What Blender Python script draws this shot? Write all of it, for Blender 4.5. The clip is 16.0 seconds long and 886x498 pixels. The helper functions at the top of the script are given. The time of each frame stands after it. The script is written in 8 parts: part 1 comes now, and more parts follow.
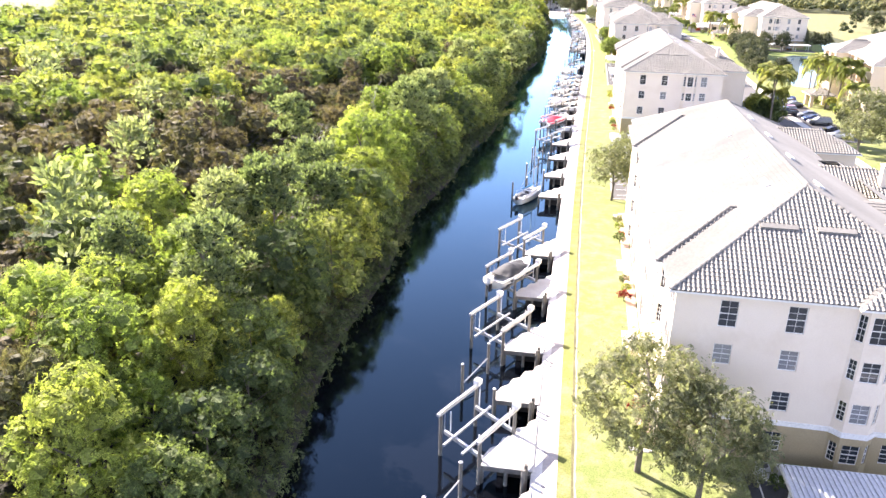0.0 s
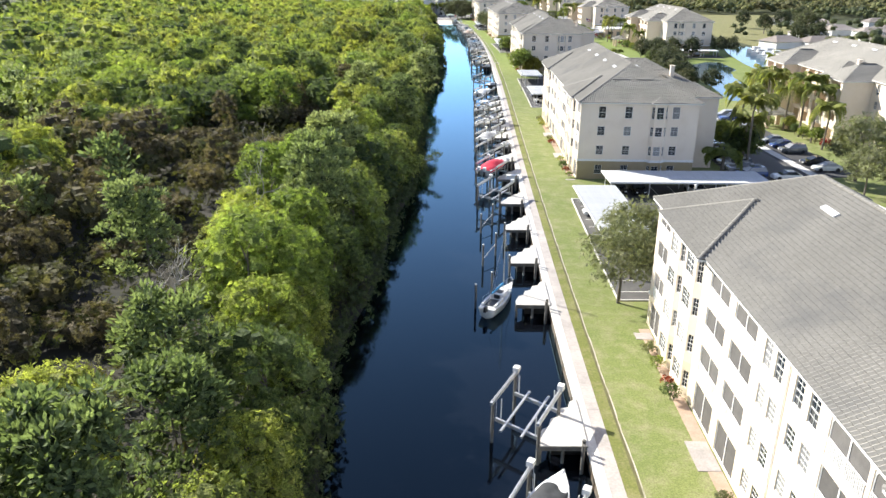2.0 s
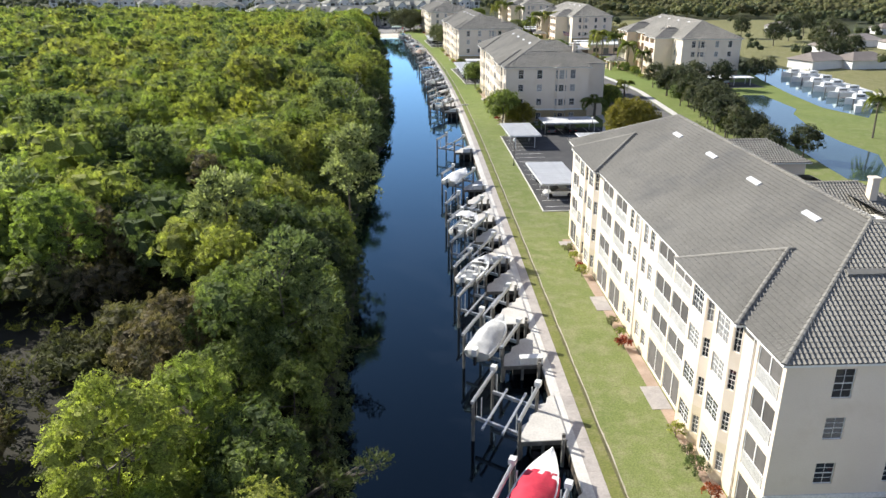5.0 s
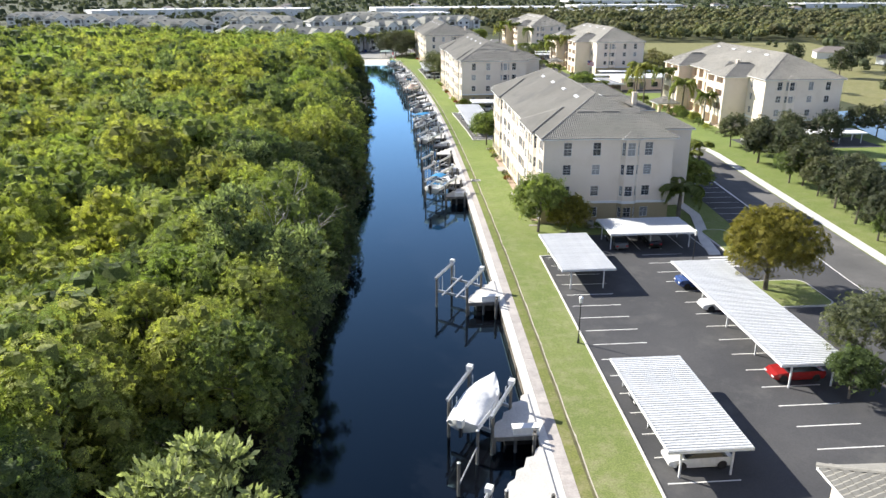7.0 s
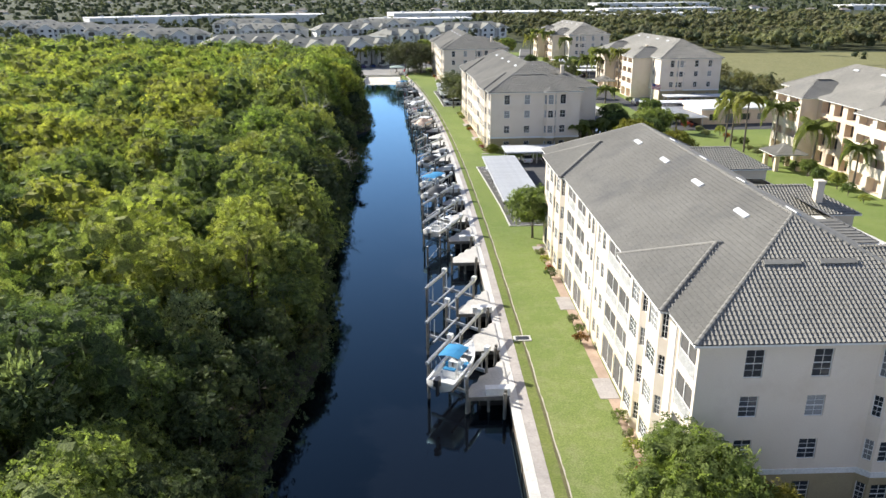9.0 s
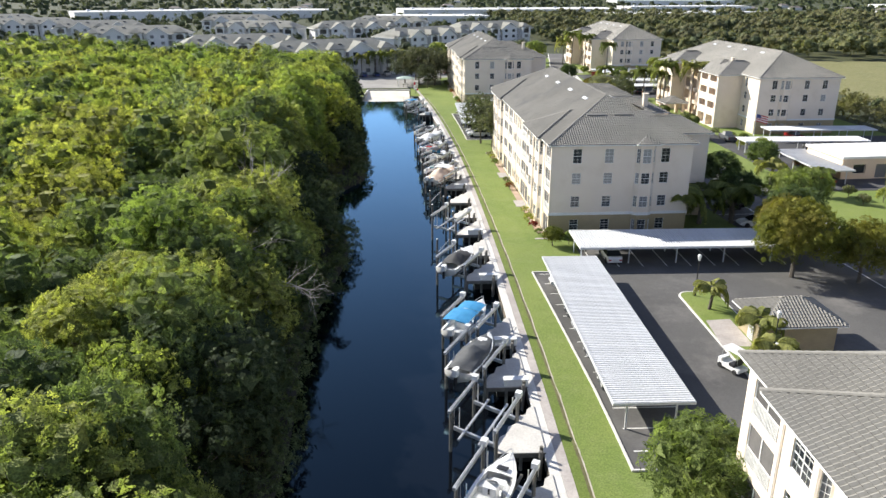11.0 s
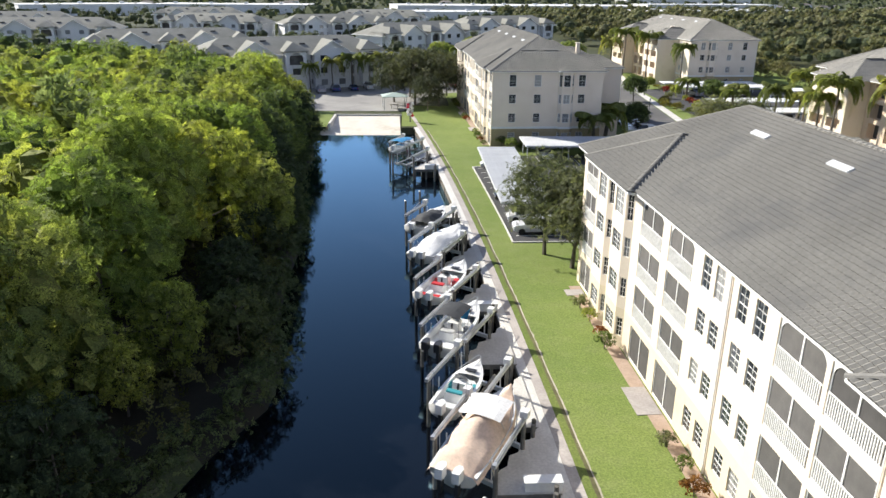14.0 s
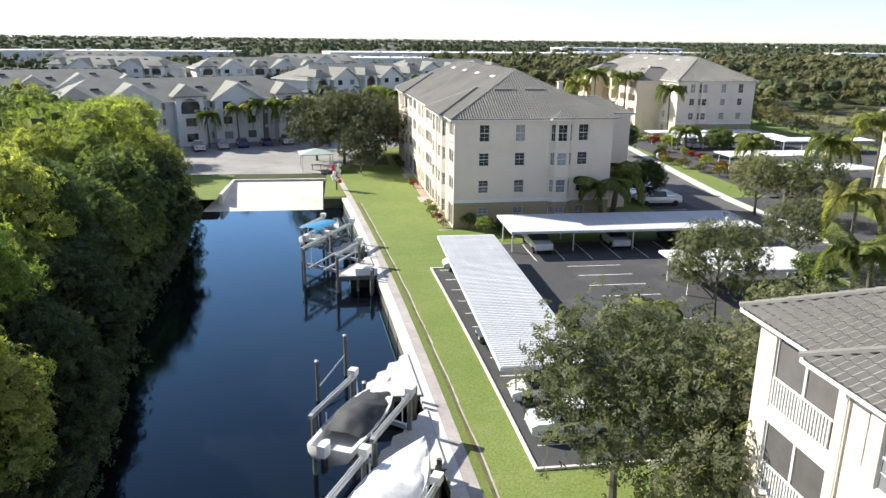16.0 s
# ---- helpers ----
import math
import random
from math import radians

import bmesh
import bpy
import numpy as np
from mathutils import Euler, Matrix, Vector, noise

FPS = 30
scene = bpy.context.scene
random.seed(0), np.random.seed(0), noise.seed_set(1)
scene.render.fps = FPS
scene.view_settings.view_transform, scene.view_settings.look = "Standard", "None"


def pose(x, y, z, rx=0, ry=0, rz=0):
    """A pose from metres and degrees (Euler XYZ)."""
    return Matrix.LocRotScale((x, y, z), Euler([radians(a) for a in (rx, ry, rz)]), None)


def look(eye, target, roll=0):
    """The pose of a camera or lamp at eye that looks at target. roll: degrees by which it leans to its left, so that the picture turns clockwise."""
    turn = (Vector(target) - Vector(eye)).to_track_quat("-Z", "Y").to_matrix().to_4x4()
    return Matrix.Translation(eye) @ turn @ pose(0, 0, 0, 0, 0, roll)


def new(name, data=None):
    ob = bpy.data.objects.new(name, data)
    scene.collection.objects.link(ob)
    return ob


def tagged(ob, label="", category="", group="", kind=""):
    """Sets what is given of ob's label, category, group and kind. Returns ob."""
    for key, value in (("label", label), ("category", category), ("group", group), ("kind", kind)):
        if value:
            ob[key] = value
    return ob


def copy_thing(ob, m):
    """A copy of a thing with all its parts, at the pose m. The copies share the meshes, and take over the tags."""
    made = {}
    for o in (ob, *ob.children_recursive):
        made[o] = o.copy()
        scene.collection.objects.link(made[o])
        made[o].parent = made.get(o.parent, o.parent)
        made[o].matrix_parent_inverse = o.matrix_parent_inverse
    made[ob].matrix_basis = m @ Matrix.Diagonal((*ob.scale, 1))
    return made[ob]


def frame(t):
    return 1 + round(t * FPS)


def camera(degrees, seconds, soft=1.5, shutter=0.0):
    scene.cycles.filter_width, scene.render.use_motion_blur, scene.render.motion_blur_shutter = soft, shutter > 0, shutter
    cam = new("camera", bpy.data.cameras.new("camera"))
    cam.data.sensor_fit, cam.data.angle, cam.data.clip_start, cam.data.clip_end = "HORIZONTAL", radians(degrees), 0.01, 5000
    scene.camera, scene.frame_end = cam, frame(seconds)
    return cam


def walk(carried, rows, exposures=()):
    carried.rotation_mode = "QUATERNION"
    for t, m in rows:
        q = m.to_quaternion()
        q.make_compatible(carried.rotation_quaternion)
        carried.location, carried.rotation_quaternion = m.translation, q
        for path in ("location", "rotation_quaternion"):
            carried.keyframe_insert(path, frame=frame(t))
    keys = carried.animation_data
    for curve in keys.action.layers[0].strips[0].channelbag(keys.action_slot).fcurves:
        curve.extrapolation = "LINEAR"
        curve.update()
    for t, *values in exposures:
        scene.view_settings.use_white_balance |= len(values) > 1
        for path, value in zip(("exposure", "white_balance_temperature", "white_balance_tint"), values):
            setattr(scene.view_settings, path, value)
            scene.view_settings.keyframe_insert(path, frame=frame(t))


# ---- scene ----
# ================= camera and its path =================
cam = camera(62.5, 16.0)
# seconds, x, y, z, pitch, lean, heading (degrees to the east of +y)
PATH = [
    (0.0, -6.1, 6.51, 30.21, -21.42, 1.01, -9.03), (0.5, -9.75, 14.36, 30.35, -21.26, 0.64, -5.61),
    (1.0, -12.36, 22.82, 30.36, -21.12, 0.30, -2.04), (1.5, -14.48, 31.88, 30.26, -21.04, 0.24, -0.86),
    (2.0, -15.89, 41.12, 30.28, -21.04, 0.46, 0.40), (2.5, -16.86, 50.74, 30.33, -21.08, 0.51, 1.36),
    (3.0, -17.23, 62.25, 30.42, -21.20, 0.47, 2.48), (3.5, -17.30, 75.61, 30.47, -21.11, 0.16, 3.23),
    (4.0, -16.68, 89.70, 30.71, -21.22, -0.06, 3.50), (4.5, -15.87, 103.88, 30.79, -21.15, -0.25, 4.03),
    (7.0, -11.41, 178.37, 30.81, -19.81, 0.00, 4.74),
    (7.5, -10.48, 192.75, 30.76, -19.82, -0.10, 4.73), (8.0, -9.41, 207.26, 30.73, -19.72, 0.0, 4.22),
    (8.5, -8.02, 221.38, 30.75, -19.76, -0.19, 4.08), (9.0, -6.43, 236.65, 30.48, -19.55, -0.40, 2.95),
    (11.5, -6.54, 304.94, 29.52, -19.92, 0.09, 2.34),
    (12.0, -6.65, 319.08, 28.49, -19.93, 0.23, 2.56), (12.5, -6.47, 333.53, 27.23, -19.83, 0.23, 2.62),
    (13.0, -6.14, 347.43, 25.95, -19.79, 0.44, 2.62), (13.5, -6.09, 360.71, 24.99, -19.77, 0.39, 2.68),
    (14.0, -5.91, 371.35, 24.22, -19.87, 0.54, 2.80), (14.5, -5.64, 380.80, 23.18, -18.47, 0.59, 2.82),
    (15.0, -5.13, 390.47, 22.10, -16.12, 0.63, 2.72), (15.5, -4.64, 399.93, 21.03, -16.15, 0.66, 4.68),
    (16.0, -4.26, 409.93, 20.03, -16.15, 0.64, 7.70),
]
EXPOSURE = [(0.0, 2.2), (0.5, 2.0), (1.0, 1.6), (1.5, 1.28), (2.0, 1.06), (2.5, 0.93), (3.5, 0.67), (4.5, 0.55), (7.0, 0.9), (8.0, 0.74), (9.0, 0.67), (11.5, 0.7), (13.5, 0.55), (14.5, 0.63), (15.5, 0.74), (16.0, 0.78)]
walk(cam, [(t, pose(x, y, z, 90 + a, 0, -h) @ pose(0, 0, 0, 0, 0, r)) for t, x, y, z, a, r, h in PATH], [(t, e, 6720 + 340 * max(0.0, 1 - t / 2), 8 + 13 * max(0.0, 1 - t / 2)) for t, e in EXPOSURE])

# ================= daylight =================
SUN_EL, SUN_AZ = 32.0, 55.0      # elevation; degrees from +y towards -x
world = bpy.data.worlds.new("world")
scene.world = world
world.use_nodes = True
wn = world.node_tree
wn.nodes.clear()
sky = wn.nodes.new("ShaderNodeTexSky")
sky.sky_type, sky.sun_disc = "NISHITA", False
sky.sun_elevation, sky.sun_rotation = radians(SUN_EL), radians(-SUN_AZ)
sky.air_density, sky.dust_density, sky.ozone_density = 1.0, 0.1, 3.0
bgn = wn.nodes.new("ShaderNodeBackground")
bgn.inputs[1].default_value = 0.098
won = wn.nodes.new("ShaderNodeOutputWorld")
hazy = wn.nodes.new("ShaderNodeHueSaturation")
hazy.inputs["Saturation"].default_value = 0.6
wn.links.new(sky.outputs[0], hazy.inputs["Color"])
wmix = wn.nodes.new("ShaderNodeMix")
wmix.data_type, wmix.blend_type = "RGBA", "MULTIPLY"
wmix.inputs[0].default_value, wmix.inputs[7].default_value = 1.0, (0.93, 0.985, 1.2, 1)
wn.links.new(hazy.outputs[0], wmix.inputs[6])
wn.links.new(wmix.outputs[2], bgn.inputs[0])
wn.links.new(bgn.outputs[0], won.inputs[0])
sun = new("sun", bpy.data.lights.new("sun", "SUN"))
sun.data.energy, sun.data.angle, sun.data.color = 5.6, radians(0.55), (1.0, 0.96, 0.90)
_e, _a = radians(SUN_EL), radians(SUN_AZ)
sun.matrix_world = look((-200, 300, 250), Vector((-200, 300, 250)) + Vector((math.sin(_a) * math.cos(_e), -math.cos(_a) * math.cos(_e), -math.sin(_e))))


# ================= plan of the place =================
def wx(y):
    """x of the seawall's water face, the east bank, at y."""
    y = min(max(y, -60.0), 520.0)
    u = (y - 300.0) / 300.0
    return 1.72 + 6.57 * u - 14.76 * u * u - 13.56 * u ** 3


def bank(y):
    """x of the wooded west bank."""
    inlet = 4.5 * math.exp(-((y - 398) / 12) ** 4) + 1.0 * math.exp(-((y - 278) / 12) ** 4)
    return wx(y) - 18.5 + 1.2 * math.sin(y * 0.05) + 0.6 * math.sin(y * 0.17 + 1) - inlet


def lerp_table(rows, v):
    if v <= rows[0][0]:
        return rows[0][1]
    for (a, fa), (b, fb) in zip(rows, rows[1:]):
        if v <= b:
            return fa + (fb - fa) * (v - a) / (b - a)
    return rows[-1][1]


ROAD = [(-100, 41), (100, 40), (180, 39), (250, 43), (316, 49), (380, 45), (440, 41), (500, 41), (560, 47), (640, 60)]


def road_x(y):
    return lerp_table(ROAD, y)


def trench_off(y):
    """Distance of the trench line from the seawall."""
    return lerp_table([(80, 2.62), (260, 2.55), (340, 2.2), (400, 1.92), (500, 1.88)], y)


def path_off(y):
    """Width of the cap and footpath together."""
    return lerp_table([(100, 1.55), (260, 1.5), (370, 1.2), (500, 1.3)], y)


def lot_off(y):
    """Distance of the car parks' kerb from the seawall."""
    return lerp_table([(120, 6.85), (220, 6.95), (260, 6.6), (340, 5.3), (366, 4.25), (440, 4.35), (472, 5.1)], y)


WATER_Z = -1.3
CANAL_END = 503.0
# canal-side buildings: south-west eave corner and turn (degrees)
CANAL_ROW = [(1.23, 48.92, -1.7), (4.81, 149.88, -1.7), (9.32, 272.09, -1.2), (9.76, 377.63, 1.7), (6.64, 485.62, 2.3)]

# ================= materials =================
def nodes_of(name):
    m = bpy.data.materials.new(name)
    m.use_nodes = True
    nt = m.node_tree
    nt.nodes.clear()
    out = nt.nodes.new("ShaderNodeOutputMaterial")
    b = nt.nodes.new("ShaderNodeBsdfPrincipled")
    nt.links.new(b.outputs[0], out.inputs[0])
    return m, nt, b, out


def coords(nt, world_space):
    if world_space:
        return nt.nodes.new("ShaderNodeNewGeometry").outputs["Position"]
    return nt.nodes.new("ShaderNodeTexCoord").outputs["Object"]


def noise_node(nt, co, scale, detail=4.0, rough=0.6):
    n = nt.nodes.new("ShaderNodeTexNoise")
    n.inputs["Scale"].default_value, n.inputs["Detail"].default_value, n.inputs["Roughness"].default_value = scale, detail, rough
    nt.links.new(co, n.inputs["Vector"])
    return n.outputs["Fac"]


def ramp_node(nt, fac, stops):
    r = nt.nodes.new("ShaderNodeValToRGB")
    while len(r.color_ramp.elements) < len(stops):
        r.color_ramp.elements.new(0.5)
    for el, (pos, col) in zip(r.color_ramp.elements, stops):
        el.position, el.color = pos, (*col, 1)
    nt.links.new(fac, r.inputs[0])
    return r.outputs[0]


def mix_node(nt, fac, a, b, mode="MIX"):
    m = nt.nodes.new("ShaderNodeMix")
    m.data_type, m.blend_type = "RGBA", mode
    for value, slot in ((fac, 0), (a, 6), (b, 7)):
        if isinstance(value, (int, float)):
            m.inputs[slot].default_value = value
        elif isinstance(value, tuple):
            m.inputs[slot].default_value = (*value, 1)
        else:
            nt.links.new(value, m.inputs[slot])
    return m.outputs[2]


def surface(name, c1, c2, big=0.4, fine=6.0, rough=0.8, bump=0.15, metal=0.0, world_space=False, vary=0.0, stain=None, stain_scale=0.7, spec=0.5, grainy=1.0):
    """A worn plain surface: two tints, fine grain, an optional stain, and a relief."""
    m, nt, b, out = nodes_of(name)
    co = coords(nt, world_space)
    f1, f2 = noise_node(nt, co, big), noise_node(nt, co, fine, 6)
    col = ramp_node(nt, f1, [(0.3, c1), (0.7, c2)])
    grain = ramp_node(nt, f2, [(0.25, (1 - 0.22 * grainy,) * 3), (0.75, (1 + 0.12 * grainy,) * 3)])
    col = mix_node(nt, 1.0, col, grain, "MULTIPLY")
    if stain:
        f3 = noise_node(nt, co, stain_scale, 8, 0.7)
        mask = ramp_node(nt, f3, [(0.52, (0, 0, 0)), (0.72, (1, 1, 1))])
        bw = nt.nodes.new("ShaderNodeRGBToBW")
        nt.links.new(mask, bw.inputs[0])
        col = mix_node(nt, bw.outputs[0], col, stain)
    if vary:
        info = nt.nodes.new("ShaderNodeObjectInfo")
        v = ramp_node(nt, info.outputs["Random"], [(0, (1 - vary,) * 3), (1, (1 + vary,) * 3)])
        col = mix_node(nt, 1.0, col, v, "MULTIPLY")
    nt.links.new(col, b.inputs["Base Color"])
    b.inputs["Roughness"].default_value, b.inputs["Metallic"].default_value = rough, metal
    b.inputs["Specular IOR Level"].default_value = spec
    if bump:
        bn = nt.nodes.new("ShaderNodeBump")
        bn.inputs["Strength"].default_value, bn.inputs["Distance"].default_value = bump, 0.03
        nt.links.new(f2, bn.inputs["Height"])
        nt.links.new(bn.outputs[0], b.inputs["Normal"])
    return m


def foliage(name, cols, patch=0.08, glow=0.45, gap=10.0):
    """Leaves: tints that drift from tree to tree and leaf to leaf, with light coming through."""
    m, nt, b, out = nodes_of(name)
    geo = nt.nodes.new("ShaderNodeNewGeometry")
    f = noise_node(nt, geo.outputs["Position"], patch, 3)
    info = nt.nodes.new("ShaderNodeObjectInfo")
    own = nt.nodes.new("ShaderNodeAttribute")
    own.attribute_name = "tint"
    both = nt.nodes.new("ShaderNodeMath")
    nt.links.new(info.outputs["Random"], both.inputs[0])
    nt.links.new(own.outputs["Fac"], both.inputs[1])
    one = nt.nodes.new("ShaderNodeMath")
    one.operation = "FRACT"
    nt.links.new(both.outputs[0], one.inputs[0])
    add = nt.nodes.new("ShaderNodeMath")
    add.operation = "MULTIPLY_ADD"
    nt.links.new(one.outputs[0], add.inputs[0])
    add.inputs[1].default_value = 0.62
    nt.links.new(f, add.inputs[2])
    sub = nt.nodes.new("ShaderNodeMath")
    sub.operation = "SUBTRACT"
    nt.links.new(add.outputs[0], sub.inputs[0])
    sub.inputs[1].default_value = 0.31
    n = len(cols)
    col = ramp_node(nt, sub.outputs[0], [(0.25 + 0.5 * i / (n - 1), c) for i, c in enumerate(cols)])
    isl = ramp_node(nt, geo.outputs["Random Per Island"], [(0, (0.6, 0.62, 0.6)), (1, (1.35, 1.3, 1.2))])
    col = mix_node(nt, 1.0, col, isl, "MULTIPLY")
    mot = noise_node(nt, geo.outputs["Position"], 8.0, 2)
    col = mix_node(nt, 1.0, col, ramp_node(nt, mot, [(0.3, (0.55, 0.58, 0.55)), (0.7, (1.4, 1.38, 1.3))]), "MULTIPLY")
    nt.links.new(col, b.inputs["Base Color"])
    b.inputs["Roughness"].default_value = 0.7
    bn = nt.nodes.new("ShaderNodeBump")
    bn.inputs["Strength"].default_value, bn.inputs["Distance"].default_value = 0.8, 0.12
    nt.links.new(mot, bn.inputs["Height"])
    nt.links.new(bn.outputs[0], b.inputs["Normal"])
    b.inputs["Specular IOR Level"].default_value = 0.12
    tr = nt.nodes.new("ShaderNodeBsdfTranslucent")
    lit = mix_node(nt, 1.0, col, (1.42, 1.52, 0.85), "MULTIPLY")
    nt.links.new(lit, tr.inputs[0])
    mx = nt.nodes.new("ShaderNodeMixShader")
    mx.inputs[0].default_value = glow
    nt.links.new(b.outputs[0], mx.inputs[1])
    nt.links.new(tr.outputs[0], mx.inputs[2])
    if not gap:
        nt.links.new(mx.outputs[0], out.inputs[0])
        return m
    # gaps between the leaflets of a spray
    vo = nt.nodes.new("ShaderNodeTexVoronoi")
    vo.inputs["Scale"].default_value = gap
    nt.links.new(geo.outputs["Position"], vo.inputs["Vector"])
    lt = nt.nodes.new("ShaderNodeMath")
    lt.operation, lt.inputs[1].default_value = "GREATER_THAN", 0.53
    nt.links.new(vo.outputs["Distance"], lt.inputs[0])
    hole = nt.nodes.new("ShaderNodeBsdfTransparent")
    m2 = nt.nodes.new("ShaderNodeMixShader")
    nt.links.new(lt.outputs[0], m2.inputs[0])
    nt.links.new(mx.outputs[0], m2.inputs[1])
    nt.links.new(hole.outputs[0], m2.inputs[2])
    nt.links.new(m2.outputs[0], out.inputs[0])
    return m


def gloss(name, col, rough=0.3, metal=0.0, coat=0.0):
    m, nt, b, out = nodes_of(name)
    co = coords(nt, False)
    f = noise_node(nt, co, 2.5, 5)
    c = ramp_node(nt, f, [(0.3, tuple(x * 0.88 for x in col)), (0.7, tuple(min(1, x * 1.06) for x in col))])
    nt.links.new(c, b.inputs["Base Color"])
    b.inputs["Roughness"].default_value, b.inputs["Metallic"].default_value = rough, metal
    b.inputs["Coat Weight"].default_value = coat
    return m


def window_glass(name, tint, rough=0.06):
    """Dark glazing over a dim room."""
    m, nt, b, out = nodes_of(name)
    info = nt.nodes.new("ShaderNodeObjectInfo")
    # two panes in five are pale, picked by the object's random value
    c = ramp_node(nt, info.outputs["Random"], [(0, tuple(t * 0.5 for t in tint)), (0.6, tint), (0.62, (0.17, 0.175, 0.18)), (1, (0.33, 0.33, 0.32))])
    nt.links.new(c, b.inputs["Base Color"])
    b.inputs["Roughness"].default_value = rough
    b.inputs["Specular IOR Level"].default_value = 0.6
    return m


def water(name, deep, ripple, tint=(0.72, 1.18, 1.48)):
    """Still, tea-dark water: a dark body under a sky reflection that grows with the grazing angle."""
    m, nt, b, out = nodes_of(name)
    nt.nodes.remove(b)
    geo = nt.nodes.new("ShaderNodeNewGeometry").outputs["Position"]
    f = noise_node(nt, geo, 0.05, 2)
    body = nt.nodes.new("ShaderNodeBsdfDiffuse")
    nt.links.new(ramp_node(nt, f, [(0.3, deep), (0.7, tuple(d * 1.6 for d in deep))]), body.inputs[0])
    gl = nt.nodes.new("ShaderNodeBsdfGlossy")
    gl.inputs["Color"].default_value, gl.inputs["Roughness"].default_value = (*tint, 1), 0.03
    n1, n2, n3 = noise_node(nt, geo, 0.9, 3), noise_node(nt, geo, 5.0, 3), noise_node(nt, geo, 0.06, 3)
    s = nt.nodes.new("ShaderNodeMath")
    s.operation = "ADD"
    nt.links.new(n1, s.inputs[0])
    nt.links.new(n2, s.inputs[1])
    gust = nt.nodes.new("ShaderNodeMath")      # wind ruffles some stretches more
    gust.operation, gust.inputs[1].default_value = "MULTIPLY", ripple * 2
    nt.links.new(n3, gust.inputs[0])
    bn = nt.nodes.new("ShaderNodeBump")
    bn.inputs["Distance"].default_value = 0.06
    nt.links.new(gust.outputs[0], bn.inputs["Strength"])
    nt.links.new(s.outputs[0], bn.inputs["Height"])
    nt.links.new(bn.outputs[0], gl.inputs["Normal"])
    fr = nt.nodes.new("ShaderNodeFresnel")
    fr.inputs["IOR"].default_value = 1.33
    nt.links.new(bn.outputs[0], fr.inputs["Normal"])
    steep = nt.nodes.new("ShaderNodeMath")
    steep.operation, steep.inputs[1].default_value = "POWER", 1.2
    nt.links.new(fr.outputs[0], steep.inputs[0])
    amount = nt.nodes.new("ShaderNodeMath")
    amount.operation, amount.inputs[1].default_value, amount.use_clamp = "MULTIPLY", 1.7, True
    nt.links.new(steep.outputs[0], amount.inputs[0])
    mx = nt.nodes.new("ShaderNodeMixShader")
    nt.links.new(amount.outputs[0], mx.inputs[0])
    nt.links.new(body.outputs[0], mx.inputs[1])
    nt.links.new(gl.outputs[0], mx.inputs[2])
    nt.links.new(mx.outputs[0], out.inputs[0])
    return m


def lawn_mat(name, greens, straw, lush=None):
    """Mown grass with dry patches and mowing lines along the canal."""
    m, nt, b, out = nodes_of(name)
    geo = nt.nodes.new("ShaderNodeNewGeometry").outputs["Position"]
    f1, f2, f3 = noise_node(nt, geo, 0.12, 5), noise_node(nt, geo, 9.0, 4), noise_node(nt, geo, 0.55, 6, 0.7)
    col = ramp_node(nt, f1, [(0.3, greens[0]), (0.7, greens[1])])
    dry = ramp_node(nt, f3, [(0.46, (0, 0, 0)), (0.72, (0.8, 0.8, 0.8))])
    bw = nt.nodes.new("ShaderNodeRGBToBW")
    nt.links.new(dry, bw.inputs[0])
    col = mix_node(nt, bw.outputs[0], col, straw)
    if lush:      # watered and greener towards the canal's end
        sep = nt.nodes.new("ShaderNodeSeparateXYZ")
        nt.links.new(geo, sep.inputs[0])
        mr = nt.nodes.new("ShaderNodeMapRange")
        for i, v in ((1, 215.0), (2, 330.0), (3, 0.0), (4, 0.72)):
            mr.inputs[i].default_value = v
        nt.links.new(sep.outputs["Y"], mr.inputs[0])
        col = mix_node(nt, mr.outputs[0], col, ramp_node(nt, f1, [(0.3, lush[0]), (0.7, lush[1])]))
    grain = ramp_node(nt, f2, [(0.25, (0.6, 0.6, 0.6)), (0.75, (1.3, 1.3, 1.3))])
    col = mix_node(nt, 1.0, col, grain, "MULTIPLY")
    nt.links.new(col, b.inputs["Base Color"])
    b.inputs["Roughness"].default_value = 0.9
    b.inputs["Specular IOR Level"].default_value = 0.2
    bn = nt.nodes.new("ShaderNodeBump")
    bn.inputs["Strength"].default_value, bn.inputs["Distance"].default_value = 0.6, 0.05
    nt.links.new(f2, bn.inputs["Height"])
    nt.links.new(bn.outputs[0], b.inputs["Normal"])
    return m


M = {}
M["grass"] = lawn_mat("lawn grass", ((0.15, 0.19, 0.058), (0.205, 0.232, 0.082)), (0.30, 0.28, 0.165), ((0.145, 0.21, 0.048), (0.195, 0.252, 0.062)))
M["field"] = lawn_mat("dry field grass", ((0.17, 0.175, 0.07), (0.22, 0.21, 0.09)), (0.30, 0.27, 0.16))
M["verge"] = lawn_mat("rank verge grass", ((0.14, 0.16, 0.045), (0.19, 0.20, 0.06)), (0.28, 0.25, 0.14), ((0.11, 0.17, 0.035), (0.15, 0.20, 0.045)))
M["asphalt_pale"] = surface("worn asphalt", (0.075, 0.073, 0.072), (0.115, 0.112, 0.108), 0.1, 8, 0.9, 0.2, world_space=True, stain=(0.16, 0.152, 0.145), stain_scale=0.12)
M["end_paving"] = surface("sun-bleached paving", (0.26, 0.25, 0.24), (0.36, 0.35, 0.33), 0.1, 7, 0.9, 0.2, world_space=True, stain=(0.2, 0.195, 0.19), stain_scale=0.15)
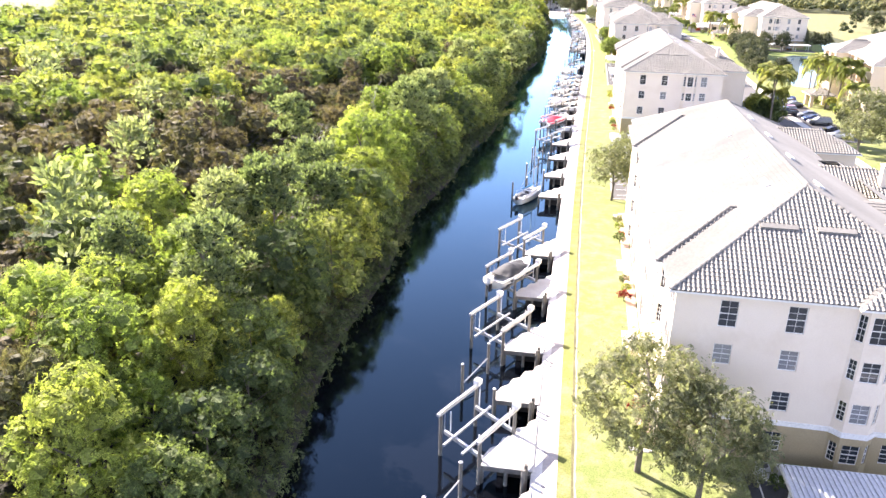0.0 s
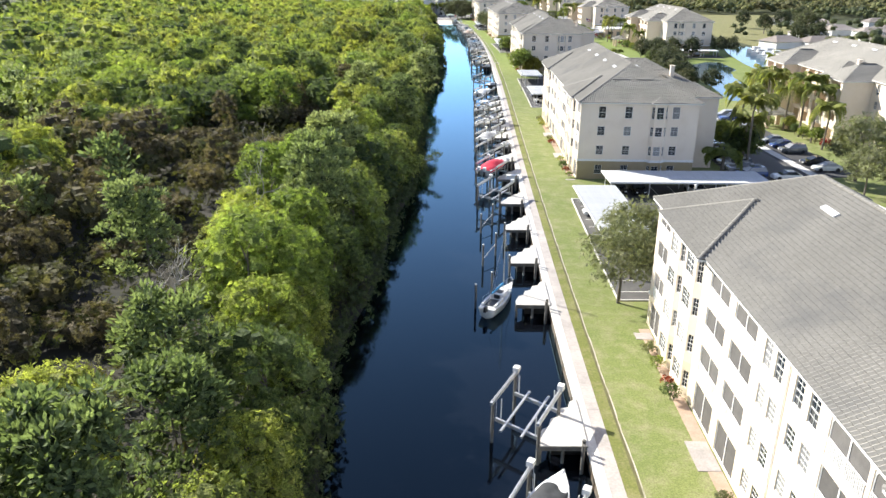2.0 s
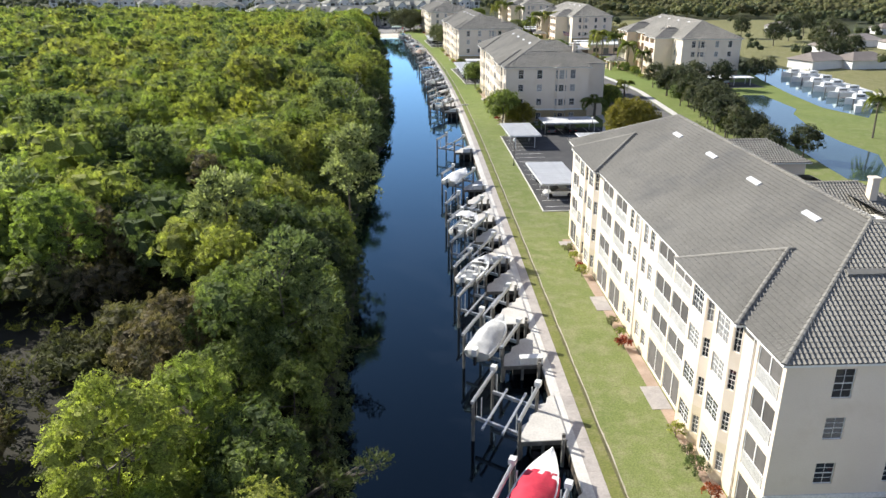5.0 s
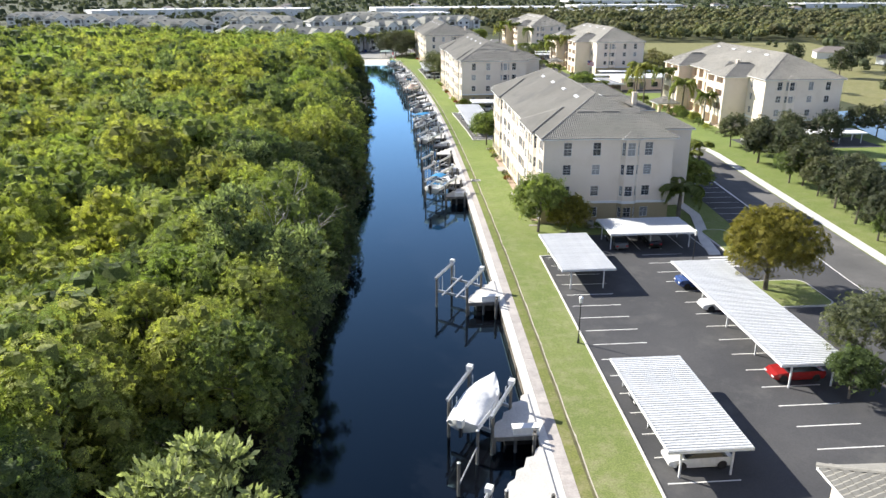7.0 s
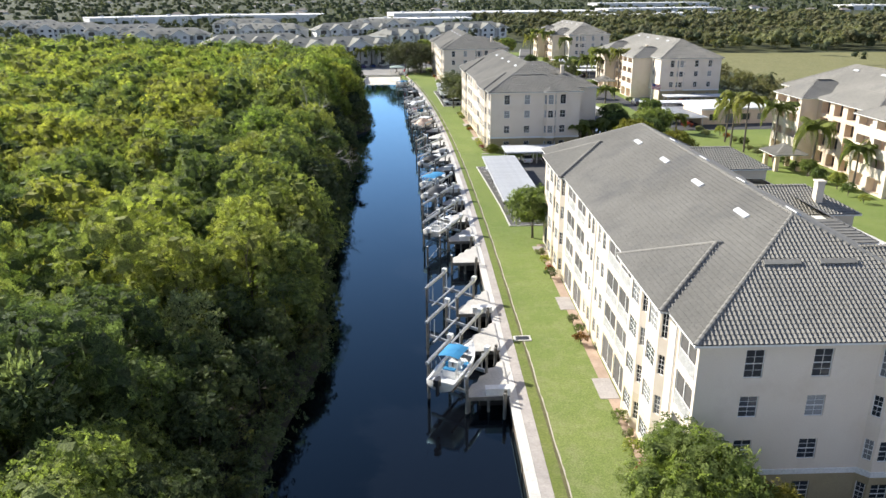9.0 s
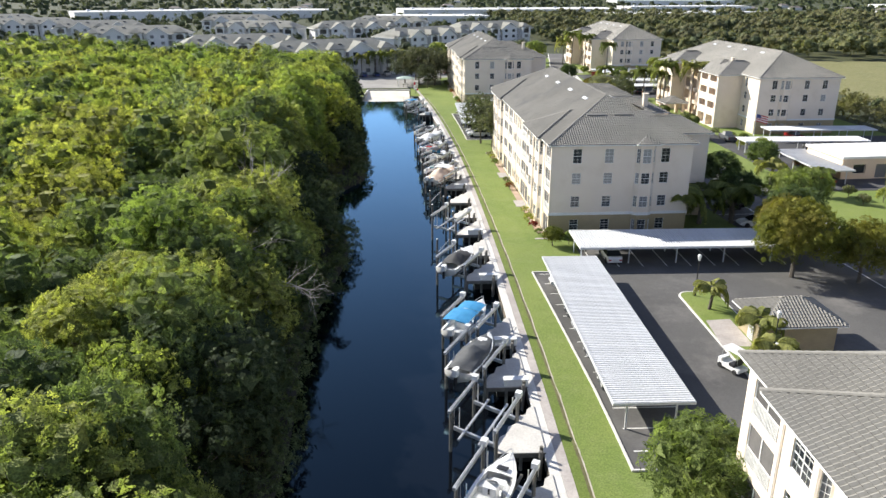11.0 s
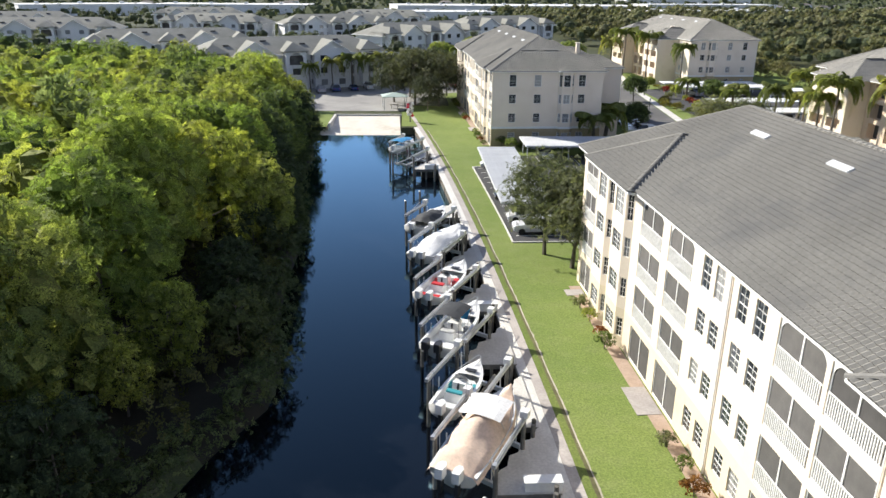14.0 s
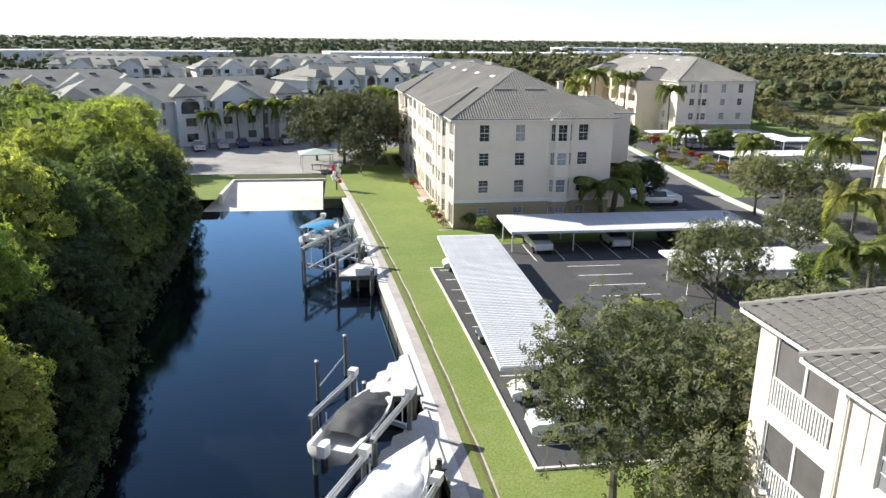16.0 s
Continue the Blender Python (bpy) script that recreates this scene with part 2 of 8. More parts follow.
M["dust"] = surface("pale crumbled edging", (0.40, 0.36, 0.29), (0.55, 0.50, 0.42), 0.9, 8, 0.95, 0.4, world_space=True, stain=(0.15, 0.17, 0.055), stain_scale=0.35)
M["ground"] = lawn_mat("rough ground", ((0.045, 0.06, 0.028), (0.07, 0.08, 0.04)), (0.12, 0.105, 0.07))
M["scrub"] = lawn_mat("scrub floor", ((0.045, 0.06, 0.026), (0.08, 0.085, 0.035)), (0.11, 0.09, 0.05))
# litter and mud taken near black: shade under the trees put into colour
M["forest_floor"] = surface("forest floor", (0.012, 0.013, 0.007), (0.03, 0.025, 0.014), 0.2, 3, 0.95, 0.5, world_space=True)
M["asphalt"] = surface("asphalt", (0.045, 0.046, 0.05), (0.075, 0.074, 0.076), 0.12, 8, 0.9, 0.2, world_space=True, stain=(0.10, 0.098, 0.095), stain_scale=0.15)
M["road"] = surface("road asphalt", (0.09, 0.088, 0.085), (0.14, 0.135, 0.13), 0.1, 8, 0.9, 0.2, world_space=True, stain=(0.17, 0.165, 0.155), stain_scale=0.1)
M["concrete"] = surface("pale concrete", (0.36, 0.325, 0.305), (0.47, 0.43, 0.40), 0.5, 7, 0.85, 0.2, world_space=True, vary=0.06, stain=(0.29, 0.275, 0.255), stain_scale=0.8)
M["kerb"] = surface("kerb concrete", (0.55, 0.53, 0.5), (0.68, 0.66, 0.62), 0.6, 7, 0.85, 0.2, world_space=True)
M["seawall"] = surface("stained seawall", (0.07, 0.05, 0.035), (0.16, 0.125, 0.09), 0.7, 5, 0.8, 0.4, world_space=True, stain=(0.12, 0.07, 0.04))
M["sand"] = surface("white sand", (0.66, 0.61, 0.52), (0.78, 0.74, 0.66), 0.3, 5, 0.95, 0.3, world_space=True, stain=(0.5, 0.43, 0.33), stain_scale=0.25)
M["mulch"] = surface("bare soil edge", (0.07, 0.065, 0.03), (0.15, 0.14, 0.06), 0.8, 6, 0.95, 0.5, world_space=True)
M["paint"] = surface("road paint", (0.70, 0.69, 0.66), (0.8, 0.79, 0.76), 1.5, 9, 0.8, 0.1, world_space=True)
M["stucco"] = surface("cream stucco", (0.735, 0.635, 0.515), (0.785, 0.69, 0.575), 0.25, 12, 0.9, 0.08, stain=(0.68, 0.58, 0.46), stain_scale=0.3, grainy=0.3)
M["stucco_low"] = surface("tan stucco", (0.36, 0.29, 0.17), (0.42, 0.34, 0.21), 0.3, 12, 0.9, 0.25, stain=(0.32, 0.26, 0.16), stain_scale=0.4)
M["stucco_sand"] = surface("sandy stucco", (0.68, 0.58, 0.43), (0.74, 0.64, 0.48), 0.3, 12, 0.9, 0.15, stain=(0.6, 0.5, 0.36), stain_scale=0.4, grainy=0.4)
M["stucco_peach"] = surface("peach stucco", (0.74, 0.58, 0.43), (0.79, 0.64, 0.49), 0.3, 12, 0.9, 0.2)
M["stucco_white"] = surface("off-white stucco", (0.72, 0.72, 0.70), (0.80, 0.79, 0.77), 0.3, 12, 0.9, 0.2)
M["trim"] = surface("white trim paint", (0.76, 0.75, 0.72), (0.82, 0.81, 0.78), 0.5, 8, 0.6, 0.1)
M["tile"] = surface("grey concrete roof tile", (0.215, 0.205, 0.18), (0.305, 0.29, 0.255), 0.12, 5, 0.85, 0.3, stain=(0.185, 0.18, 0.168), stain_scale=0.16, vary=0.08)
# dark tone painted on as shade, under the tile courses and in the landings
M["shade_dark"] = surface("dark shade of tile ends and landings", (0.06, 0.056, 0.052), (0.10, 0.094, 0.088), 0.5, 5, 0.9, 0.2)
M["shingle"] = surface("grey-olive shingle", (0.21, 0.21, 0.18), (0.28, 0.275, 0.24), 0.3, 9, 0.9, 0.3)
M["glass"] = window_glass("dark window glass", (0.04, 0.048, 0.056))
M["screen"] = surface("porch insect screen", (0.085, 0.08, 0.076), (0.125, 0.118, 0.11), 1.0, 30, 0.85, 0.1, vary=0.3)
M["alu"] = surface("white ribbed aluminium", (0.60, 0.61, 0.62), (0.70, 0.71, 0.72), 0.5, 6, 0.45, 0.1, vary=0.04)
M["deck"] = surface("pale dock boards", (0.50, 0.48, 0.45), (0.62, 0.60, 0.56), 0.6, 6, 0.85, 0.2, vary=0.08)
M["pile"] = surface("weathered timber pile", (0.10, 0.095, 0.085), (0.20, 0.19, 0.17), 1.2, 9, 0.9, 0.4, vary=0.2)
M["galv"] = gloss("galvanised lift beam", (0.55, 0.56, 0.57), 0.45, 0.6)
M["water"] = water("canal water", (0.0025, 0.003, 0.0045), 0.045)
M["pond"] = water("pond water", (0.03, 0.05, 0.05), 0.05, (0.85, 1.0, 1.08))
GREENS = {
    "green": [(0.095, 0.13, 0.062), (0.145, 0.19, 0.076), (0.21, 0.255, 0.088), (0.30, 0.32, 0.10)],
    "lime": [(0.20, 0.265, 0.08), (0.255, 0.31, 0.092), (0.33, 0.355, 0.105)],
    # yellow-green of the inland trees, brightened for sunlit tops
    "gold": [(0.215, 0.255, 0.078), (0.275, 0.31, 0.085), (0.335, 0.345, 0.09), (0.235, 0.245, 0.085)],
    "dry": [(0.135, 0.115, 0.08), (0.18, 0.15, 0.095), (0.145, 0.135, 0.078), (0.105, 0.12, 0.062)],
    # far darker than green: the bank's shaded canal side put into leaf colour
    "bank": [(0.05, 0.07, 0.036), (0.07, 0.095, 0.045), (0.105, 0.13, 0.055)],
}
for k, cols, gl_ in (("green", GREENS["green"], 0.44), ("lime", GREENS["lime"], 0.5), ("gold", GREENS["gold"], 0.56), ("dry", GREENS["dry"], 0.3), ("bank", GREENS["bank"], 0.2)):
    M["leaf_" + k] = foliage({"green": "mangrove leaves", "lime": "young lime leaves", "gold": "yellow-green leaves toned for sun", "dry": "dry russet twigs", "bank": "shade-darkened bank mangrove leaves"}[k], cols, glow=gl_)
    # 0.75 of the leaf colour: shade inside the crowns put into the tint
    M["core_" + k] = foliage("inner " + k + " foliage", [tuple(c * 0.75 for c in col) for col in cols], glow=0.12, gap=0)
M["leaf_pine"] = foliage("pine needles", [(0.14, 0.18, 0.095), (0.195, 0.235, 0.13), (0.275, 0.305, 0.18)], glow=0.4, gap=0)
M["leaf_dark_oak"] = foliage("dark oak leaves", [(0.06, 0.07, 0.05), (0.085, 0.095, 0.065), (0.115, 0.12, 0.08)], glow=0.25)
M["leaf_lawn"] = foliage("lawn tree leaves", [(0.125, 0.138, 0.095), (0.17, 0.182, 0.12), (0.23, 0.236, 0.155)], glow=0.4)
M["palm"] = foliage("palm fronds", [(0.17, 0.20, 0.075), (0.23, 0.26, 0.095), (0.31, 0.31, 0.125)], glow=0.45, gap=0)
M["brick_bed"] = surface("reddish gravel bed", (0.36, 0.26, 0.19), (0.48, 0.36, 0.28), 0.8, 9, 0.95, 0.4)
M["shelter_roof"] = surface("pale green metal roof", (0.45, 0.55, 0.50), (0.55, 0.64, 0.58), 0.5, 6, 0.5, 0.1)
M["leaf_far"] = foliage("distant leaves", [(0.085, 0.098, 0.06), (0.12, 0.13, 0.07), (0.165, 0.15, 0.09), (0.195, 0.195, 0.095)], patch=0.03, glow=0.3, gap=4.5)
# darker than leaf_far, in place of shade between the sprays
M["core_far"] = foliage("shade-dark inner distant foliage", [(0.06, 0.075, 0.045), (0.085, 0.105, 0.055), (0.115, 0.115, 0.065), (0.14, 0.155, 0.075)], patch=0.03, glow=0.1, gap=0)
# undergrowth tint lowered in place of shade beneath the crowns
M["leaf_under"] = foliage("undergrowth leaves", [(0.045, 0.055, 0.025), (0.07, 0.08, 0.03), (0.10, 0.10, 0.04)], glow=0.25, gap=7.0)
# leaf_lawn darkened, as the shade within the lawn crowns
M["core_lawn"] = foliage("shade-dark inner lawn foliage", [(0.09, 0.10, 0.065), (0.12, 0.128, 0.08), (0.16, 0.162, 0.105)], glow=0.15, gap=0)
M["bark"] = surface("grey bark", (0.10, 0.085, 0.065), (0.20, 0.175, 0.145), 1.5, 8, 0.95, 0.6, vary=0.15)


# ================= mesh helpers =================
class MB:
    """A growing list of corners and faces."""

    def __init__(self):
        self.v, self.f = [], []

    def poly(self, *pts):
        n = len(self.v)
        self.v.extend(pts)
        self.f.append(tuple(range(n, n + len(pts))))
        return self

    def box(self, x0, y0, z0, x1, y1, z1):
        n = len(self.v)
        self.v += [(x0, y0, z0), (x1, y0, z0), (x1, y1, z0), (x0, y1, z0), (x0, y0, z1), (x1, y0, z1), (x1, y1, z1), (x0, y1, z1)]
        for q in ((0, 3, 2, 1), (4, 5, 6, 7), (0, 1, 5, 4), (1, 2, 6, 5), (2, 3, 7, 6), (3, 0, 4, 7)):
            self.f.append(tuple(n + i for i in q))
        return self

    def prism(self, pts, z0, z1):
        """A flat outline (counter-clockwise) raised from z0 to z1."""
        n, k = len(self.v), len(pts)
        self.v += [(x, y, z0) for x, y in pts] + [(x, y, z1) for x, y in pts]
        self.f.append(tuple(n + i for i in reversed(range(k))))
        self.f.append(tuple(n + k + i for i in range(k)))
        for i in range(k):
            j = (i + 1) % k
            self.f.append((n + i, n + j, n + k + j, n + k + i))
        return self

    def rod(self, a, b, ra, rb=None, sides=8):
        """A round, tapering bar from a to b."""
        a, b, rb = Vector(a), Vector(b), ra if rb is None else rb
        d = (b - a).normalized()
        u = d.orthogonal().normalized()
        w = d.cross(u)
        n = len(self.v)
        for p, r in ((a, ra), (b, rb)):
            for i in range(sides):
                t = 2 * math.pi * i / sides
                self.v.append(tuple(p + u * (r * math.cos(t)) + w * (r * math.sin(t))))
        for i in range(sides):
            j = (i + 1) % sides
            self.f.append((n + i, n + j, n + sides + j, n + sides + i))
        self.f.append(tuple(n + i for i in reversed(range(sides))))
        self.f.append(tuple(n + sides + i for i in range(sides)))
        return self

    def beam(self, a, b, w, h):
        """A square bar from a to b, w wide and h high."""
        a, b = Vector(a), Vector(b)
        d = (b - a).normalized()
        s = d.cross(Vector((0, 0, 1)))
        s = Vector((1, 0, 0)) if s.length < 1e-4 else s.normalized()
        t = s.cross(d)
        n = len(self.v)
        for p in (a, b):
            for i, j in ((-1, -1), (1, -1), (1, 1), (-1, 1)):
                self.v.append(tuple(p + s * (i * w / 2) + t * (j * h / 2)))
        for q in ((0, 1, 2, 3), (7, 6, 5, 4), (0, 4, 5, 1), (1, 5, 6, 2), (2, 6, 7, 3), (3, 7, 4, 0)):
            self.f.append(tuple(n + i for i in q))
        return self

    def mesh(self, name, smooth=False):
        me = bpy.data.meshes.new(name)
        me.from_pydata([tuple(p) for p in self.v], [], self.f)
        if smooth:
            me.polygons.foreach_set("use_smooth", [True] * len(me.polygons))
        me.update()
        return me


def part(name, mb, material, parent=None, label="", smooth=False):
    me = mb if isinstance(mb, bpy.types.Mesh) else mb.mesh(name, smooth)
    if not me.materials:
        me.materials.append(material)
    ob = new(name, me)
    if parent is not None:
        ob.parent = parent
    if label:
        tagged(ob, label)
    return ob


def thing(name, label, category, m=None, group="", kind=""):
    ob = new(name)
    tagged(ob, label, category, group, kind)
    if m is not None:
        ob.matrix_world = m
    return ob


def structure(name, mb, material, label, category):
    return tagged(part(name, mb, material), label, category, kind="structure")


def strip(f0, f1, ys, z, z1=None):
    """A ribbon along y between x = f0(y) and x = f1(y)."""
    mb = MB()
    z1 = z if z1 is None else z1
    for a, b in zip(ys, ys[1:]):
        mb.poly((f0(a), a, z), (f1(a), a, z1), (f1(b), b, z1), (f0(b), b, z))
    return mb


def span(a, b, step):
    n = max(1, round((b - a) / step))
    return [a + (b - a) * i / n for i in range(n + 1)]
# ================= ground, canal, seawall =================
YS = [-300, -60] + span(-50, 498, 6.0) + [CANAL_END]
g = MB()
for a, b in zip(YS, YS[1:]):
    rows = []
    for y in (a, b):
        rows.append([(-4500, y, 0), (-400, y, 0), (bank(y), y, -0.1), (bank(y) + 2.0, y, -2.6), (wx(y) + 0.12, y, -2.6), (wx(y) + 0.12, y, -0.05), (wx(y) + 60, y, 0), (400, y, 0), (4500, y, 0)])
    for i in range(8):
        g.poly(rows[0][i], rows[0][i + 1], rows[1][i + 1], rows[1][i])
ye = CANAL_END
g.poly((-4500, ye, 0), (-400, ye, 0), (-400, 4800, 0), (-4500, 4800, 0))
g.poly((400, ye, 0), (4500, ye, 0), (4500, 4800, 0), (400, 4800, 0))
g.poly((-400, ye, 0), (bank(ye), ye, -0.1), (bank(ye), 515, 0), (-400, 515, 0))
g.poly((bank(ye), ye, -2.6), (wx(ye) - 2.4, ye, -2.6), (wx(ye) - 2.4, 515, -0.06), (bank(ye), 515, -0.06))
g.poly((bank(ye), ye, -2.6), (bank(ye), 515, -0.06), (bank(ye), 515, 0), (bank(ye), ye, -0.1))
g.poly((wx(ye) - 2.4, ye, -0.02), (400, ye, 0), (400, 515, 0), (wx(ye) - 2.4, 515, -0.02))
g.poly((wx(ye) - 2.4, ye, -2.6), (wx(ye) - 2.4, ye, -0.02), (wx(ye) - 2.4, 515, -0.02), (wx(ye) - 2.4, 515, -0.06))
g.poly((wx(ye) - 2.4, ye, -2.6), (wx(ye) + 0.12, ye, -2.6), (wx(ye) + 0.12, ye, -0.02), (wx(ye) - 2.4, ye, -0.02))
g.poly((-400, 515, 0), (400, 515, 0), (400, 4800, 0), (-400, 4800, 0))
structure("ground", g, M["ground"], "flat rough grassy ground reaching the horizon", "ground")
structure("water", strip(lambda y: bank(y) - 0.5, lambda y: wx(y) + 0.05, [-300, -60] + span(-50, 506, 8.0), WATER_Z), M["water"], "dark still canal water mirroring the sky", "water")
# bank slope, brink and floor share the shade-darkened floor colour
structure("bank_mud", strip(lambda y: bank(y) + 0.02, lambda y: bank(y) + 1.45, span(-60, 500, 4), -0.07, -1.8), M["forest_floor"], "muddy slope of the wooded bank, darkened for shade", "bank")
structure("bank_brink", strip(lambda y: bank(y) - 0.36, lambda y: bank(y) + 0.03, span(-60, 500, 4), 0.03, -0.07), M["forest_floor"], "leaf litter on the brink of the bank, darkened for shade", "bank")
structure("ground_woods", strip(lambda y: bank(y) - 260, lambda y: bank(y) - 0.3, span(-60, 500, 10), 0.02), M["forest_floor"], "leaf litter under the mangroves, darkened for shade", "forest floor")

# seawall face with its cap, then a footpath of slabs along it
sw = MB()
for a, b in zip(span(-60, CANAL_END, 5.0), span(-60, CANAL_END, 5.0)[1:]):
    xa, xb = wx(a), wx(b)
    sw.prism([(xa, a + 0.015), (xa + 0.1, a + 0.015), (xb + 0.1, b - 0.015), (xb, b - 0.015)], -2.6, -0.12)
    sw.prism([(xa - 0.06, a + 0.2), (xa, a + 0.2), (xa, a + 0.4), (xa - 0.06, a + 0.4)], -2.6, -0.12)
structure("wall_canal", sw, M["seawall"], "rust-stained panelled seawall above the waterline", "seawall")
cap = MB()
for a, b in zip(span(-60, CANAL_END, 8.0), span(-60, CANAL_END, 8.0)[1:]):
    cap.prism([(wx(a) - 0.1, a), (wx(a) + 0.6, a), (wx(b) + 0.6, b), (wx(b) - 0.1, b)], -0.2, 0.06)
structure("trim_seawall", cap, M["kerb"], "pale concrete cap along the seawall", "seawall cap")
structure("lawn", strip(lambda y: wx(y) + path_off(y) - 0.02, lambda y: wx(y) + 9.5, span(-60, 528, 6), 0.03), M["grass"], "mown green lawn beside the canal path", "lawn")
structure("lawn_verge", strip(lambda y: wx(y) + path_off(y) - 0.02 + 0.05 * noise.noise(Vector((0, y * 0.9, 0))), lambda y: wx(y) + trench_off(y) - 0.16, span(-60, 500, 1.2), 0.034), M["verge"], "rank darker grass between the path and the trench line", "lawn")
structure("trench_edging", strip(lambda y: wx(y) + trench_off(y) + 0.03 * math.sin(y * 0.8), lambda y: wx(y) + trench_off(y) + 0.1 + 0.03 * math.sin(y * 0.8) + 0.09 * noise.noise(Vector((2.0, y * 1.3, 0))), span(-60, 500, 0.7), 0.04), M["dust"], "pale crumbled edging along the trench", "trench")
structure("lawn_edge", strip(lambda y: wx(y) + trench_off(y) - 0.2 + 0.06 * noise.noise(Vector((5.0, y * 0.7, 0))), lambda y: wx(y) + trench_off(y) - 0.002 + 0.03 * math.sin(y * 0.8), span(-60, 500, 0.7), 0.036), M["mulch"], "worn soil line of a trench through the lawn", "trench")

# lawns between and behind the buildings
structure("lawn_east", strip(lambda y: wx(y) + 9.5, lambda y: road_x(y) + 54, span(-60, 620, 10), 0.02), M["grass"], "mown lawn between the apartment buildings", "lawn")
structure("road", strip(lambda y: road_x(y) - 3.4, lambda y: road_x(y) + 3.4, span(-60, 640, 8), 0.034), M["road"], "grey asphalt drive behind the buildings", "road")
structure("road_path", strip(lambda y: road_x(y) + 3.55, lambda y: road_x(y) + 5.2, span(-60, 640, 8), 0.06), M["kerb"], "pale concrete footpath along the drive", "footpath")
line = strip(lambda y: road_x(y) - 3.5, lambda y: road_x(y) - 3.15, span(-60, 640, 8), 0.04)
structure("road_line", line, M["paint"], "white edge line of the drive", "road marking")

# car parks: south and north edge of each, and its west edge
LOTS = [(-30, 40), (106, 139.5), (212, 259.8), (331, 366), (440, 472)]
for k, (y0, y1) in enumerate(LOTS):
    w = lambda y: wx(y) + lot_off(y)
    a = MB()
    ys = span(y0, y1, 5)
    for p, q in zip(ys, ys[1:]):
        a.poly((w(p), p, 0.045), (road_x(p) - 3.3, p, 0.045), (road_x(q) - 3.3, q, 0.045), (w(q), q, 0.045))
    top = y1 + 7.5
    a.poly((w(y1) + 6.5, y1, 0.045), (road_x(y1) - 3.3, y1, 0.045), (road_x(top) - 3.3, top, 0.045), (w(top) + 6.5, top, 0.045))
    # stalls east of the building to the north
    a.poly((road_x(top) - 9.0, top, 0.045), (road_x(top) - 3.3, top, 0.045), (road_x(top + 52) - 3.3, top + 52, 0.045), (road_x(top + 52) - 9.0, top + 52, 0.045))
    structure("pavement_%d" % (k + 1), a, M["asphalt_pale" if k in (1, 3) else "asphalt"], "dark asphalt car park between two buildings", "car park")
    kb = MB()
    for p, q in zip(ys, ys[1:]):
        kb.prism([(w(p) - 0.16, p), (w(p), p), (w(q), q), (w(q) - 0.16, q)], 0.0, 0.15)
    kb.prism([(w(y1) - 0.16, y1), (w(y1) + 6.4, y1), (w(y1) + 6.4, y1 + 0.16), (w(y1) - 0.16, y1 + 0.16)], 0.0, 0.15)
    kb.prism([(w(y0) - 0.16, y0 - 0.16), (w(y0) + 13, y0 - 0.16), (w(y0) + 13, y0), (w(y0) - 0.16, y0)], 0.0, 0.15)
    structure("kerb_%d" % (k + 1), kb, M["kerb"], "white concrete kerb round the car park", "kerb")
    ln = MB()
    for y in span(y0 + 2, y1 - 0.5, 2.75):
        ln.poly((w(y) + 0.6, y, 0.05), (w(y) + 5.6, y, 0.05), (w(y) + 5.6, y + 0.11, 0.05), (w(y) + 0.6, y + 0.11, 0.05))
        if k == 3:
            continue
        x = w(y) + 12.4
        ln.poly((x, y, 0.05), (x + 5.0, y, 0.05), (x + 5.0, y + 0.11, 0.05), (x, y + 0.11, 0.05))
    for i in range(9):
        x = w(y1) + 7.2 + 2.75 * i
        ln.poly((x, y1 + 1.5, 0.05), (x + 0.11, y1 + 1.5, 0.05), (x + 0.11, y1 + 7.2, 0.05), (x, y1 + 7.2, 0.05))
    for y in span(top + 2, top + 50, 2.75):
        x = road_x(y) - 8.8
        ln.poly((x, y, 0.05), (x + 5.0, y, 0.05), (x + 5.0, y + 0.11, 0.05), (x, y + 0.11, 0.05))
    structure("stall_lines_%d" % (k + 1), ln, M["paint"], "white painted stall lines on the car park", "road marking")

# ================= apartment building =================
EAVE = 11.8
FLOORS = [0.0, 3.0, 5.95, 8.85]
L_B, W_B = 52.9, 18.6


def wall_with_openings(mb, to3, length, z0, z1, holes, depth):
    """A wall of that length; holes are (u0, u1, z0, z1); to3(u, d, z) gives the place, d metres behind the face."""
    us = sorted({0.0, length, *[u for h in holes for u in h[:2]]})
    zs = sorted({z0, z1, *[z for h in holes for z in h[2:] if z0 < z < z1]})
    for ua, ub in zip(us, us[1:]):
        for za, zb in zip(zs, zs[1:]):
            um, zm = (ua + ub) / 2, (za + zb) / 2
            if any(h[0] < um < h[1] and h[2] < zm < h[3] for h in holes):
                continue
            mb.poly(to3(ua, 0, za), to3(ub, 0, za), to3(ub, 0, zb), to3(ua, 0, zb))
    for u0, u1, h0, h1 in holes:
        a, b = max(h0, z0), min(h1, z1)
        if a >= b:
            continue
        mb.poly(to3(u0, 0, a), to3(u0, 0, b), to3(u0, depth, b), to3(u0, depth, a))
        mb.poly(to3(u1, 0, b), to3(u1, 0, a), to3(u1, depth, a), to3(u1, depth, b))
        mb.poly(to3(u0, 0, a), to3(u0, depth, a), to3(u1, depth, a), to3(u1, 0, a))
        mb.poly(to3(u0, 0, b), to3(u1, 0, b), to3(u1, depth, b), to3(u0, depth, b))


_win = {}


